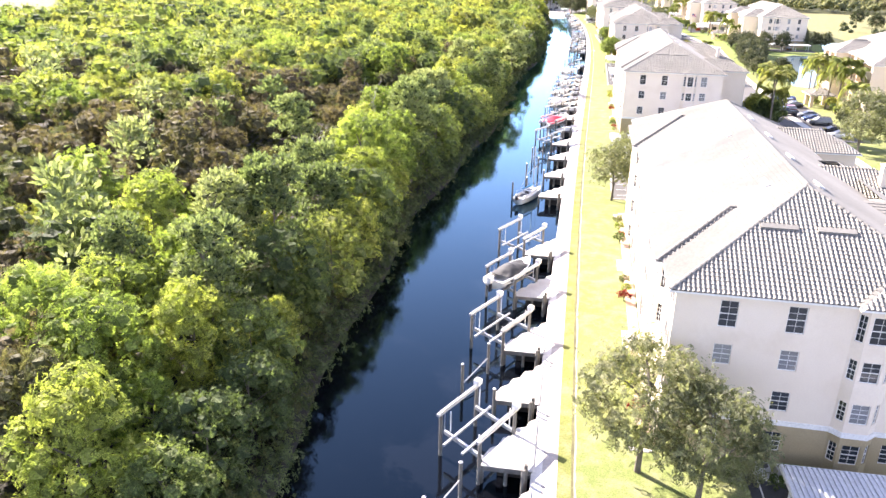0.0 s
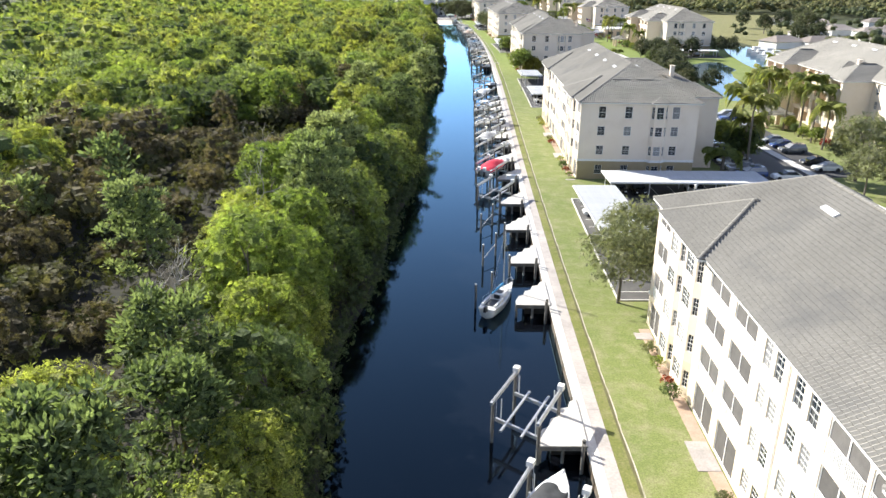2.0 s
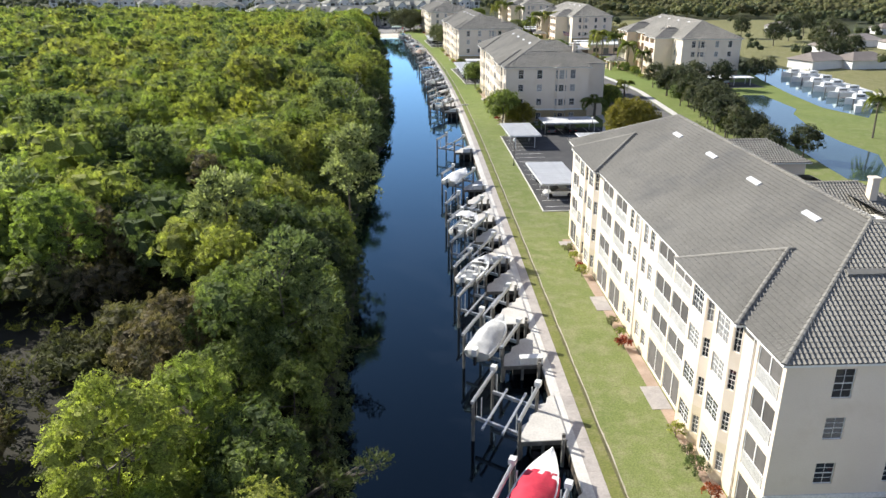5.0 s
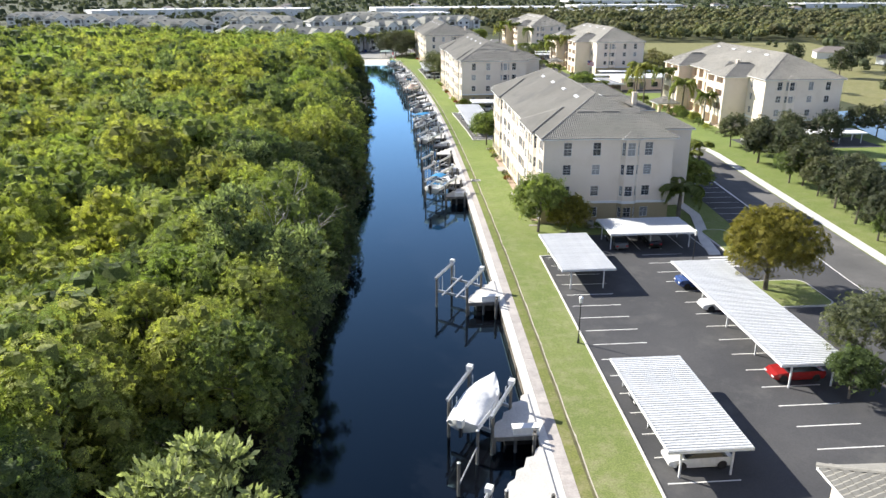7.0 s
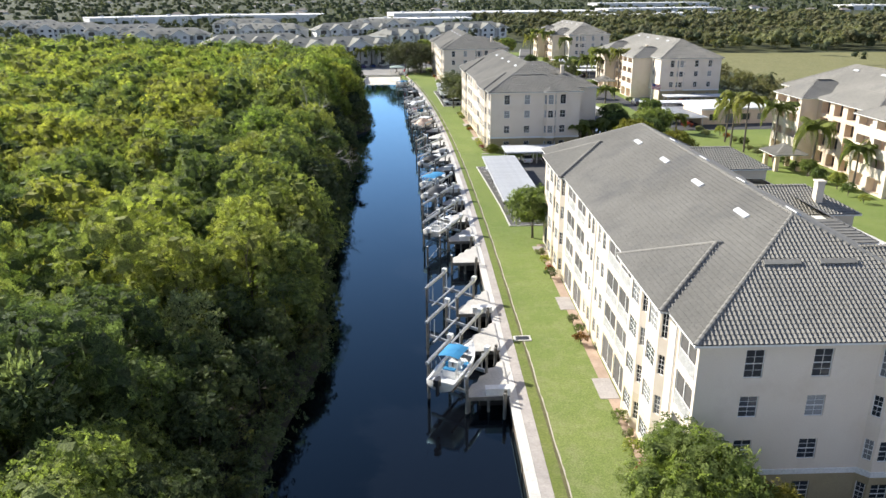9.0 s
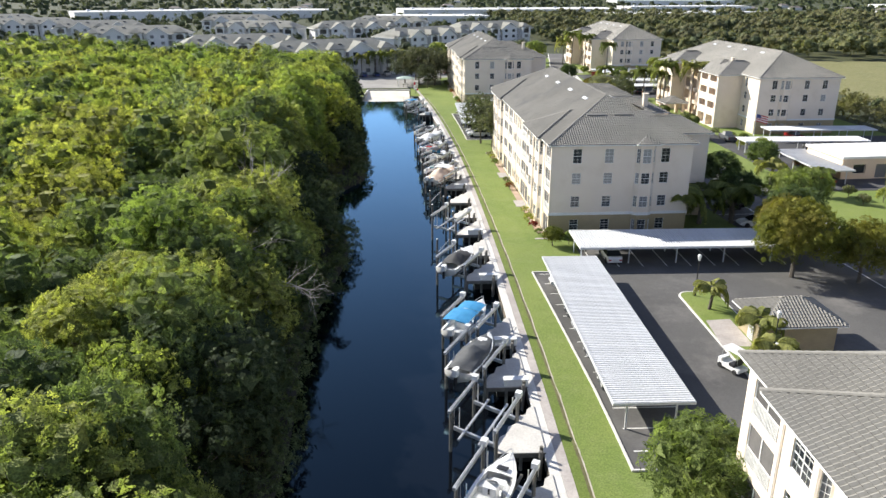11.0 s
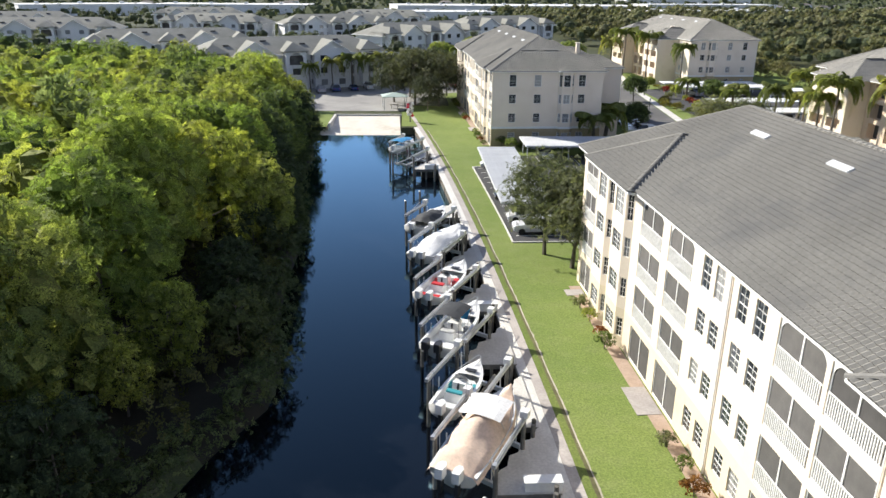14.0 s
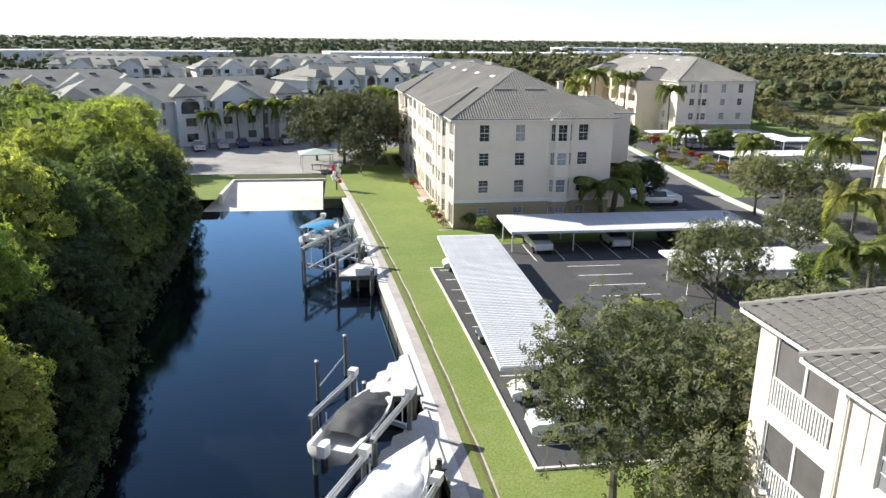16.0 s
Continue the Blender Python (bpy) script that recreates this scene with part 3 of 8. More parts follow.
def lattice(xs, zs, solid, y0, y1):
    """A flat lattice in x and z, y0 to y1 deep: cell (i, j) is filled where solid(i, j); one joined skin."""
    mb = MB()
    nx, nz = len(xs), len(zs)
    for y in (y0, y1):
        mb.v += [(x, y, z) for z in zs for x in xs]
    at = lambda i, j, k: k * nx * nz + j * nx + i
    full = lambda i, j: 0 <= i < nx - 1 and 0 <= j < nz - 1 and bool(solid(i, j))
    for i in range(nx - 1):
        for j in range(nz - 1):
            if not full(i, j):
                continue
            mb.f.append((at(i, j, 0), at(i + 1, j, 0), at(i + 1, j + 1, 0), at(i, j + 1, 0)))
            for (di, dj), p, q in (((-1, 0), (i, j + 1), (i, j)), ((1, 0), (i + 1, j), (i + 1, j + 1)), ((0, -1), (i, j), (i + 1, j)), ((0, 1), (i + 1, j + 1), (i, j + 1))):
                if not full(i + di, j + dj):
                    mb.f.append((at(*q, 0), at(*p, 0), at(*p, 1), at(*q, 1)))
    used = sorted({k for f in mb.f for k in f})
    where = {k: n for n, k in enumerate(used)}
    mb.v = [mb.v[k] for k in used]
    mb.f = [tuple(where[k] for k in f) for f in mb.f]
    return mb


def window_meshes(w, h):
    """Frame with muntins, and two panes, in local x (across), z (up), face towards -y."""
    key = (round(w, 2), round(h, 2))
    if key not in _win:
        t = 0.045
        half = 0.035 if w > 1.5 else 0.009
        mids = [-w / 4 - 0.008, -w / 4 + 0.008, -half, half, w / 4 - 0.008, w / 4 + 0.008] if w > 1.5 else [-half, half]
        xs = [-w / 2 - 0.06, -w / 2, -w / 2 + t, *mids, w / 2 - t, w / 2, w / 2 + 0.06]
        zs = [-0.09, 0.0, t, h * 0.27 - 0.008, h * 0.27 + 0.008, h * 0.5 - 0.028, h * 0.5 + 0.028, h * 0.74 - 0.008, h * 0.74 + 0.008, h - t, h]
        last = len(xs) - 2
        fr = lattice(xs, zs, lambda i, j: j == 0 or (0 < i < last and (i % 2 == 1 or j in (1, 3, 5, 7, 9))), -0.03, 0.02)
        fr = fr.mesh("window")
        fr.materials.append(M["trim"])
        p = MB().box(-w / 2 + t, 0.0, t, w / 2 - t, 0.005, h - t).mesh("pane")
        p.materials.append(M["glass"])
        _win[key] = (fr, p)
    return _win[key]


def add_window(parent, m, w, h):
    fr, pane = window_meshes(w, h)
    ob = new("window", fr)
    ob.parent = parent
    ob.matrix_local = m
    new("pane", pane).parent = ob


_porch = {}


def porch_meshes(w, h, arched, ground):
    key = (round(w, 2), arched, ground)
    if key not in _porch:
        fr = MB()
        t = 0.07
        fr.box(-w / 2, -0.04, 0, -w / 2 + t, 0.06, h).box(w / 2 - t, -0.04, 0, w / 2, 0.06, h)
        fr.box(-w / 2 + t, -0.04, h - t, w / 2 - t, 0.06, h).box(-w / 2 + t, -0.04, 0, w / 2 - t, 0.06, t)
        fr.box(-0.05, -0.04, t, 0.05, 0.06, h - t)
        if arched:      # rounded shoulders at the top floor
            for s in (-1, 1):
                n = 6
                for i in range(n):
                    a0, a1 = math.pi / 2 * i / n, math.pi / 2 * (i + 1) / n
                    r = 0.9
                    p = lambda a: (s * (w / 2 - t - r + r * math.cos(a)), h - t - r * 0.7 + r * 0.7 * math.sin(a))
                    (xa, za), (xb, zb) = p(a0), p(a1)
                    cx, cz = s * (w / 2 - t), h - t
                    fr.poly((xa, -0.035, za), (xb, -0.035, zb), (cx, -0.035, cz))
        fr = fr.mesh("porch")
        fr.materials.append(M["trim"])
        sc = MB()
        sc.box(-w / 2 + t, 0.0, t, -0.05, 0.012, h - t).box(0.05, 0.0, t, w / 2 - t, 0.012, h - t)
        sc = sc.mesh("screen")
        sc.materials.append(M["screen"])
        rl = None
        if not ground:
            n = int(w / 0.14)
            step = (w - 2 * t) / n
            xs = [x for i in range(n) for x in (-w / 2 + t + i * step, -w / 2 + t + (i + 0.42) * step)] + [w / 2 - t]
            rl = lattice(xs, [0.06, 0.12, 1.0, 1.06], lambda i, j: j != 1 or i % 2 == 0, -0.085, -0.045)
            rl = rl.mesh("railing")
            rl.materials.append(M["trim"])
        _porch[key] = (fr, sc, rl)
    return _porch[key]


def add_porch(parent, m, w, h, arched, ground):
    fr, sc, rl = porch_meshes(w, h, arched, ground)
    ob = new("porch", fr)
    ob.parent = parent
    ob.matrix_local = m
    new("screen", sc).parent = ob
    if rl:
        new("railing", rl).parent = ob


PITCH = 0.50


def tiled(mb, p0, du, dv, nrm, rows, lo, hi, wave=True):
    """Courses of barrel tiles on a slope: p0 eave start, du along the eave, dv up the slope; lo(v), hi(v) bound u at v metres up."""
    step = 0.34
    for k in range(rows):
        va, vb = k * step, (k + 1) * step + 0.05
        ua, ub = lo(va + step / 2), hi(va + step / 2)
        if ub - ua < 0.2:
            continue
        pitch = 0.145 if wave else 2.0
        ks = range(math.ceil(ua / pitch), math.floor(ub / pitch) + 1)
        us = [(ua, 1)] + [(i * pitch, i) for i in ks if ua + 0.02 < i * pitch < ub - 0.02] + [(ub, 1)]
        n = len(us) - 1
        lowr, upr, base = [], [], []
        for u, i in us:
            h = 0.06 + (0.092 if (i % 2 == 0 and wave) else 0.0)
            lowr.append(p0 + du * u + dv * va + nrm * h)
            upr.append(p0 + du * u + dv * vb + nrm * (h - 0.04))
            base.append(p0 + du * u + dv * va + nrm * 0.0)
        s = len(mb.v)
        mb.v += [tuple(v) for v in base] + [tuple(v) for v in lowr] + [tuple(v) for v in upr]
        q = n + 1
        for i in range(n):
            mb.f.append((s + i, s + i + 1, s + q + i + 1, s + q + i))
            mb.f.append((s + q + i, s + q + i + 1, s + 2 * q + i + 1, s + 2 * q + i))


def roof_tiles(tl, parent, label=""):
    """The tile courses as one mesh: every first face of a pair is a tile's open end, coloured dark as its shade."""
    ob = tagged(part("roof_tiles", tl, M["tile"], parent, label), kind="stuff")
    ob.data.materials.append(M["shade_dark"])
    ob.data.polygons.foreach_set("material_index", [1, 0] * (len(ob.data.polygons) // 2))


def hip_roof(tiles, under, x0, y0, x1, y1, z, run, wave=(True, True, True, True)):
    """A hipped roof over a rectangle; run: metres in plan from the eave to the ridge. wave: west, south, east, north."""
    c = 1 / math.sqrt(1 + PITCH * PITCH)
    X, Y, Z = Vector((1, 0, 0)), Vector((0, 1, 0)), Vector((0, 0, 1))
    rows = int(run / c / 0.34)
    wx_, wy_ = x1 - x0, y1 - y0
    top = z + run * PITCH
    for p0, du, inward, length, wv in ((Vector((x0, y1, z)), -Y, X, wy_, wave[0]), (Vector((x0, y0, z)), X, Y, wx_, wave[1]), (Vector((x1, y0, z)), Y, -X, wy_, wave[2]), (Vector((x1, y1, z)), -X, -Y, wx_, wave[3])):
        dv = (inward + Z * PITCH) * c
        nrm = (Z - inward * PITCH) * c
        tiled(tiles, p0, du, dv, nrm, rows + 1, lambda v: v * c, lambda v, L=length: L - v * c, wv)
    r = min(run, wx_ / 2, wy_ / 2)
    under.poly((x0, y0, z), (x1, y0, z), (x1 - r, y0 + r, top), (x0 + r, y0 + r, top))
    under.poly((x1, y0, z), (x1, y1, z), (x1 - r, y1 - r, top), (x1 - r, y0 + r, top))
    under.poly((x1, y1, z), (x0, y1, z), (x0 + r, y1 - r, top), (x1 - r, y1 - r, top))
    under.poly((x0, y1, z), (x0, y0, z), (x0 + r, y0 + r, top), (x0 + r, y1 - r, top))
    under.poly((x0, y0, z), (x0, y1, z), (x1, y1, z), (x1, y0, z))
    # fascia
    under.box(x0, y0, z - 0.13, x1, y0 + 0.04, z).box(x0, y1 - 0.04, z - 0.13, x1, y1, z)
    under.box(x0, y0 + 0.04, z - 0.13, x0 + 0.04, y1 - 0.04, z).box(x1 - 0.04, y0 + 0.04, z - 0.13, x1, y1 - 0.04, z)


_cap = None


def cap_run(mb, a, b):
    """The same caps, joined into mb."""
    a, b = Vector(a), Vector(b)
    d = b - a
    n = max(1, int(d.length / 0.47))
    q = d.to_track_quat("Y", "Z").to_matrix().to_4x4()
    for i in range(n):
        m = Matrix.Translation(a + d * (i / n) + Vector((0, 0, 0.07))) @ q
        s = len(mb.v)
        mb.v += [tuple(m @ v.co) for v in _cap.vertices]
        mb.f += [tuple(s + k for k in p.vertices) for p in _cap.polygons]


def cap_line(parent, a, b):
    """Half-round cap tiles laid along a hip or ridge."""
    global _cap
    if _cap is None:
        mb = MB()
        n = 5
        for y, r in ((0.0, 0.17), (0.52, 0.13)):
            for i in range(n):
                t = math.pi * i / (n - 1)
                mb.v.append((r * math.cos(t), y, r * 0.75 * math.sin(t)))
        for i in range(n - 1):
            mb.f.append((i, i + 1, n + i + 1, n + i))
        mb.f.append(tuple(range(n - 1, -1, -1)))
        _cap = mb.mesh("cap_tile")
        _cap.materials.append(M["tile"])
    a, b = Vector(a), Vector(b)
    d = b - a
    n = max(1, int(d.length / 0.47))
    q = d.to_track_quat("Y", "Z").to_matrix().to_4x4()
    for i in range(n):
        ob = new("cap_tile", _cap)
        ob.parent = parent
        ob.matrix_local = Matrix.Translation(a + d * (i / n) + Vector((0, 0, 0.07))) @ q


S_COLS = [(3.75, 1.1), (7.7, 1.1), (14.75, 1.1)]
WEST_WIN = [(22.4, 1.0), (24.1, 1.0), (26.55, 1.0), (28.1, 1.0)]
WEST_PORCH = [(2.2, 2.7), (15.3, 3.5), (19.1, 3.5), (31.6, 3.5), (36.3, 3.7), (50.1, 2.9)]
WEST_BAYS = [7.3, 11.4, 41.5, 45.6]
WINGS = [(4.9, 14.6), (38.7, 48.8)]      # roofs over the bays


def sash(f):
    """Sill above the floor and height of a window; the top floor's are taller."""
    return (0.58, 1.8) if f > 8 else (0.88, 1.4)


def apartment_building(canal=True):
    b = thing("apartment_building", "four-storey cream stucco apartment block with grey hipped tile roof", "apartment building", group="apartment buildings")
    x0, x1, y0, y1 = 0.5, W_B - 0.5, 0.5, L_B - 0.5
    up, lows, long_lows = MB(), (MB(), MB()), (MB(), MB())
    # end walls, south and north
    near_end = 0 if canal else 1      # the end towards the south
    for sgn in (0, 1):
        if sgn == 0:
            to3 = lambda u, d, z: (x0 + u, y0 + d, z)
        else:
            to3 = lambda u, d, z: (x1 - u, y1 - d, z)
        holes = []
        for f in FLOORS if sgn == near_end else ():
            for c, w in S_COLS:
                u = c - x0 if sgn == 0 else x1 - c
                holes.append((u - w / 2, u + w / 2, f + sash(f)[0], f + sum(sash(f))))
        wall_with_openings(up, to3, x1 - x0, 3.0, EAVE, [h for h in holes if h[2] > 3], 0.12)
        wall_with_openings(lows[sgn], to3, x1 - x0, 0.0, 3.0, [h for h in holes if h[2] < 3], 0.12)
        for f in FLOORS if sgn == near_end else ():
            for c, w in S_COLS:
                m = pose(c, y0 + 0.1, f + sash(f)[0]) if sgn == 0 else pose(c, y1 - 0.1, f + sash(f)[0], 0, 0, 180)
                add_window(b, m, w, sash(f)[1])
    # long walls
    for side in (0, 1):
        holes = []
        xx = x0 if side == 0 else x1
        if side == 0:
            to3 = lambda u, d, z: (x0 + d, y1 - u, z)
        else:
            to3 = lambda u, d, z: (x1 - d, y0 + u, z)
        wins = WEST_WIN if side == 0 else [(y, 1.05) for y in (6.3, 22.4, 24.1, 26.55, 28.1, 46.6)]
        porches = WEST_PORCH if side == 0 else []
        for f in FLOORS:
            for y, w in wins:
                u = y1 - y if side == 0 else y - y0
                holes.append((u - w / 2, u + w / 2, f + sash(f)[0], f + sum(sash(f))))
            for y, w in porches:
                u = y1 - y
                holes.append((u - w / 2, u + w / 2, f + 0.12, f + 2.55))
        for mb, za, zb in ((long_lows[side], 0.0, 3.0), (up, 3.0, EAVE)):
            wall_with_openings(mb, to3, y1 - y0, za, zb, [h for h in holes if za <= h[2] < zb], 0.12)
    # splayed bays in pairs on the canal side: a wide window in front, narrow ones in the splays
    d = 0.45
    for yc in WEST_BAYS:
        plan = [(x0, yc + 1.9), (x0 - d, yc + 1.3), (x0 - d, yc - 1.3), (x0, yc - 1.9)]
        bu, bl = MB(), MB()
        for p, q, w in zip(plan, plan[1:], (0.5, 1.75, 0.5)):
            p, q = Vector((*p, 0)), Vector((*q, 0))
            du = (q - p).normalized()
            inn = Vector((-du.y, du.x, 0))
            length = (q - p).length
            to3 = lambda u, dd, z: tuple(p + du * u + inn * dd + Vector((0, 0, z)))
            holes = [(length / 2 - w / 2, length / 2 + w / 2, f + sash(f)[0], f + sum(sash(f))) for f in FLOORS if canal]
            wall_with_openings(bu, to3, length, 3.0, EAVE - 0.02, [h for h in holes if h[2] > 3], 0.12)
            wall_with_openings(bl, to3, length, 0.0, 3.0, [h for h in holes if h[2] < 3], 0.12)
            ang = math.degrees(math.atan2(du.y, du.x))
            for f in FLOORS if canal else ():
                c = p + du * (length / 2) + inn * 0.1
                add_window(b, pose(c.x, c.y, f + sash(f)[0], 0, 0, ang), w, sash(f)[1])
        part("bay", bu, M["stucco"], b)
        part("bay", bl, M["stucco_sand"], b, "sandy stucco foot of the bay")
    for k, f in enumerate(FLOORS):
        for y, w in WEST_WIN if canal else ():
            add_window(b, pose(x0 + 0.1, y, f + sash(f)[0], 0, 0, -90), w, sash(f)[1])
        for y, w in WEST_PORCH if canal else ():
            add_porch(b, pose(x0 + 0.1, y, f + 0.12, 0, 0, -90), w, 2.43, k == 3 and w > 3.2, k == 0)
        for y in () if canal else (6.3, 22.4, 24.1, 26.55, 28.1, 46.6):
            add_window(b, pose(x1 - 0.1, y, f + sash(f)[0], 0, 0, 90), 1.05, sash(f)[1])
    part("wall", up, M["stucco"], b, "smooth cream stucco upper wall")
    for mb in lows:
        part("wall", mb, M["stucco_low"], b, "tan stucco ground-floor wall")
    for mb in long_lows:
        part("wall", mb, M["stucco_sand"], b, "sandy stucco ground-floor wall")
    # white band, with a step round the bay
    bd = MB()
    bd.box(x0 - 0.08, y0 - 0.08, 2.86, x1 + 0.08, y0, 3.2).box(x0 - 0.08, y1, 2.86, x1 + 0.08, y1 + 0.08, 3.2)
    bd.box(x1, y0, 2.86, x1 + 0.08, y1, 3.2)
    bay = [(10.95, y0), (11.5, y0 - 0.55), (13.0, y0 - 0.55), (13.55, y0)]
    bd.prism([(10.83, y0 - 0.03), (11.46, y0 - 0.63), (13.04, y0 - 0.63), (13.67, y0 - 0.03)], 2.85, 3.21)
    part("band", bd, M["trim"], b, "white painted band course")
    # bays on both ends: chamfered, with narrow windows in the chamfers
    for turn in (0, 1):
        bu, bl = MB(), MB()
        tm = Matrix.Identity(4) if turn == 0 else pose(12.25 * 2, L_B, 0, 0, 0, 180)
        for p, q, w in zip(bay, bay[1:], (0.52, 1.05, 0.52)):
            p, q = Vector((*p, 0)), Vector((*q, 0))
            du = (q - p).normalized()
            inn = Vector((-du.y, du.x, 0))
            length = (q - p).length
            to3 = lambda u, dd, z: tuple(tm @ (p + du * u + inn * dd + Vector((0, 0, z))))
            holes = [(length / 2 - w / 2, length / 2 + w / 2, f + sash(f)[0], f + sum(sash(f))) for f in FLOORS if turn == near_end]
            wall_with_openings(bu, to3, length, 3.0, EAVE, [h for h in holes if h[2] > 3], 0.12)
            wall_with_openings(bl, to3, length, 0.0, 3.0, [h for h in holes if h[2] < 3], 0.12)
            ang = math.degrees(math.atan2(du.y, du.x))
            for f in FLOORS if turn == near_end else ():
                c = p + du * (length / 2) + inn * 0.1
                add_window(b, tm @ pose(c.x, c.y, f + sash(f)[0], 0, 0, ang), w, sash(f)[1])
        part("bay", bu, M["stucco"], b)
        part("bay", bl, M["stucco_low"], b)
    # front wings towards the drive, with a peach stair core and balconies
    fronts = ((8.5, 14.6), (25.4, 31.5), (42.7, 48.8)) if canal else ((8.3, 17.9), (35.0, 44.6))
    for ya, yb in fronts:
        wu = MB()
        wu.poly((x1, ya, 0), (23.6, ya, 0), (23.6, ya, EAVE - 0.3), (x1, ya, EAVE - 0.3))
        wu.poly((23.6, yb, 0), (x1, yb, 0), (x1, yb, EAVE - 0.3), (23.6, yb, EAVE - 0.3))
        holes = []
        to3 = lambda u, dd, z, ya=ya: (23.6 - dd, ya + u, z)
        for f in FLOORS:
            holes += [(1.2, 4.9, f + 0.12, f + 2.5)] if canal else [(0.7, 4.2, f + 0.12, f + 2.5), (5.3, 8.8, f + 0.12, f + 2.5)]
        wall_with_openings(wu, to3, yb - ya, 0, EAVE - 0.3, holes, 1.3)
        part("wing", wu, M["stucco"], b)
        if canal:      # hidden from the canal: one recess wall a wing
            part("balcony_wall", MB().box(22.25, ya + 0.4, 0.12, 22.3, yb - 0.4, EAVE - 0.5), M["stucco_peach"], b, "peach wall behind the balconies")
        for f in () if canal else FLOORS:
            for u in (0.7, 5.3):
                part("balcony_wall", MB().box(22.25, ya + u, f + 0.12, 22.3, ya + u + 3.5, f + 2.5), M["stucco_peach"], b, "peach wall behind the balcony")
                if f > 0:
                    part("balcony_front", MB().box(23.5, ya + u, f + 0.12, 23.58, ya + u + 3.5, f + 1.1), M["stucco"], b)
    pe = MB()
    holes = []
    for f in FLOORS:
        holes += [(u, u + 2.6, f + 0.2, f + 2.4) for u in (1.2, 5.2, 9.2, 13.2)]
    wall_with_openings(pe, lambda u, dd, z: (20.4 - dd, 17.95 + u, z), 17.0, 0, EAVE - 0.35, holes, 1.2)
    part("stair_core", pe, M["stucco_peach"], b, "peach stucco stair core with open landings")
    # dark sheet behind the openings: shade of the landings put into colour
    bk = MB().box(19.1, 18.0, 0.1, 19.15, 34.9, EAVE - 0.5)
    part("stair_back", bk, M["shade_dark"], b)
    # roofs
    tiles, under = MB(), MB()
    run = W_B / 2
    hip_roof(tiles, under, 0, 0, W_B, L_B, EAVE, run - 0.1, (canal, canal, False, not canal))
    for a, c in WINGS:
        hip_roof(tiles, under, -d - 0.05, a - 0.3, (c - a) / 2 + 5.5, c + 0.3, EAVE, (c - a) / 2 + 0.25, (canal, canal, False, False))
    for ya, yb in fronts:
        h = (yb - ya) / 2 + 0.45
        hip_roof(tiles, under, 12.0 if canal else 10.5, ya - 0.5, 24.0, yb + 0.5, EAVE - 0.3, h, (False, canal, False, False))
    hip_roof(tiles, under, 12.0, 17.4, 21.0, 35.5, EAVE - 0.3, 2.2 if canal else 4.4, (False, False, False, False))
    # small hipped gable over the bays
    for yy0, yy1 in ((-0.5, 3.0), (L_B - 3.0, L_B + 0.5)):
        hip_roof(tiles, under, 10.75, yy0, 13.75, yy1, EAVE + 0.05, 1.48)
    part("roof", under, M["trim"], b, "white fascia and soffit")
    roof_tiles(tiles, b, "grey concrete barrel tiles in courses")
    top = EAVE + (run - 0.1) * PITCH
    for a, c in (((0, 0, EAVE), (run, run, top)), ((W_B, 0, EAVE), (run, run, top)), ):
        cap_line(b, a, c) if canal and a[0] == 0 else None
    caps = MB()
    for a, c in (((W_B, 0, EAVE), (run, run, top)), ((0, L_B, EAVE), (run, L_B - run, top)), ((W_B, L_B, EAVE), (run, L_B - run, top)), ((run, run, top), (run, L_B - run, top))):
        cap_run(caps, a, c)
    for a, c in WINGS:
        h = (c - a) / 2 + 0.3
        cap_run(caps, (-d - 0.05, c + 0.3, EAVE), (-d - 0.05 + h, (a + c) / 2, EAVE + h * PITCH))
        cap_run(caps, (-d - 0.05, a - 0.3, EAVE), (-d - 0.05 + h, (a + c) / 2, EAVE + h * PITCH)) if a > 20 else None
    tagged(part("ridge_tiles", caps, M["tile"], b), kind="stuff")
    for a, c in WINGS[:1] if canal else ():
        h = (c - a) / 2 + 0.3
        px, py, pz = -d - 0.05 + h, (a + c) / 2, EAVE + h * PITCH
        cap_line(b, (-d - 0.05, a - 0.3, EAVE), (px, py, pz))
        cap_line(b, (px, py, pz), (px + d, py, pz))
    # ridge vents: long low boxes, lying on the slopes
    sl = math.degrees(math.atan(PITCH))
    def vent(x, y, turn, length):
        zz = EAVE + PITCH * (y if turn == 0 else x if turn == 1 else W_B - x)
        m = pose(x, y, zz + 0.08) @ (pose(0, 0, 0, sl, 0, 0) if turn == 0 else pose(0, 0, 0, 0, -sl, 0) @ pose(0, 0, 0, 0, 0, -90) if turn == 1 else pose(0, 0, 0, 0, sl, 0) @ pose(0, 0, 0, 0, 0, 90))
        mb = MB().prism([(-length / 2, -0.2), (length / 2, -0.2), (length / 2, 0.2), (-length / 2, 0.2)], 0.0, 0.13)
        mb.box(-length / 2 + 0.03, -0.215, 0.02, length / 2 - 0.03, -0.201, 0.1)
        ob = part("roof_vent", mb, M["alu"] if turn else M["tile"], b, "pale metal roof vent" if turn else "low grey roof vent")
        ob.matrix_local = m
    for x in (7.0, 10.5):
        vent(x, 5.4, 0, 2.3)
    for y in (12.5, 21.0, 29.3, 37.8):
        vent(7.4, y, 1, 1.9)
        vent(11.0, y, 2, 1.6)
    cx, cy = (20.3, 26.2) if canal else (15.3, 33.1)
    ch = MB().box(cx, cy, 11.6, cx + 0.65, cy + 0.7, 14.1).box(cx - 0.08, cy - 0.08, 14.1, cx + 0.73, cy + 0.78, 14.25)
    part("chimney", ch, M["stucco"], b)
    # downpipes
    for y in (4.0, 13.4, 25.3, 48.2):
        p = MB().rod((x0 - 0.08, y, 0.1), (x0 - 0.08, y, EAVE - 0.15), 0.05, sides=6)
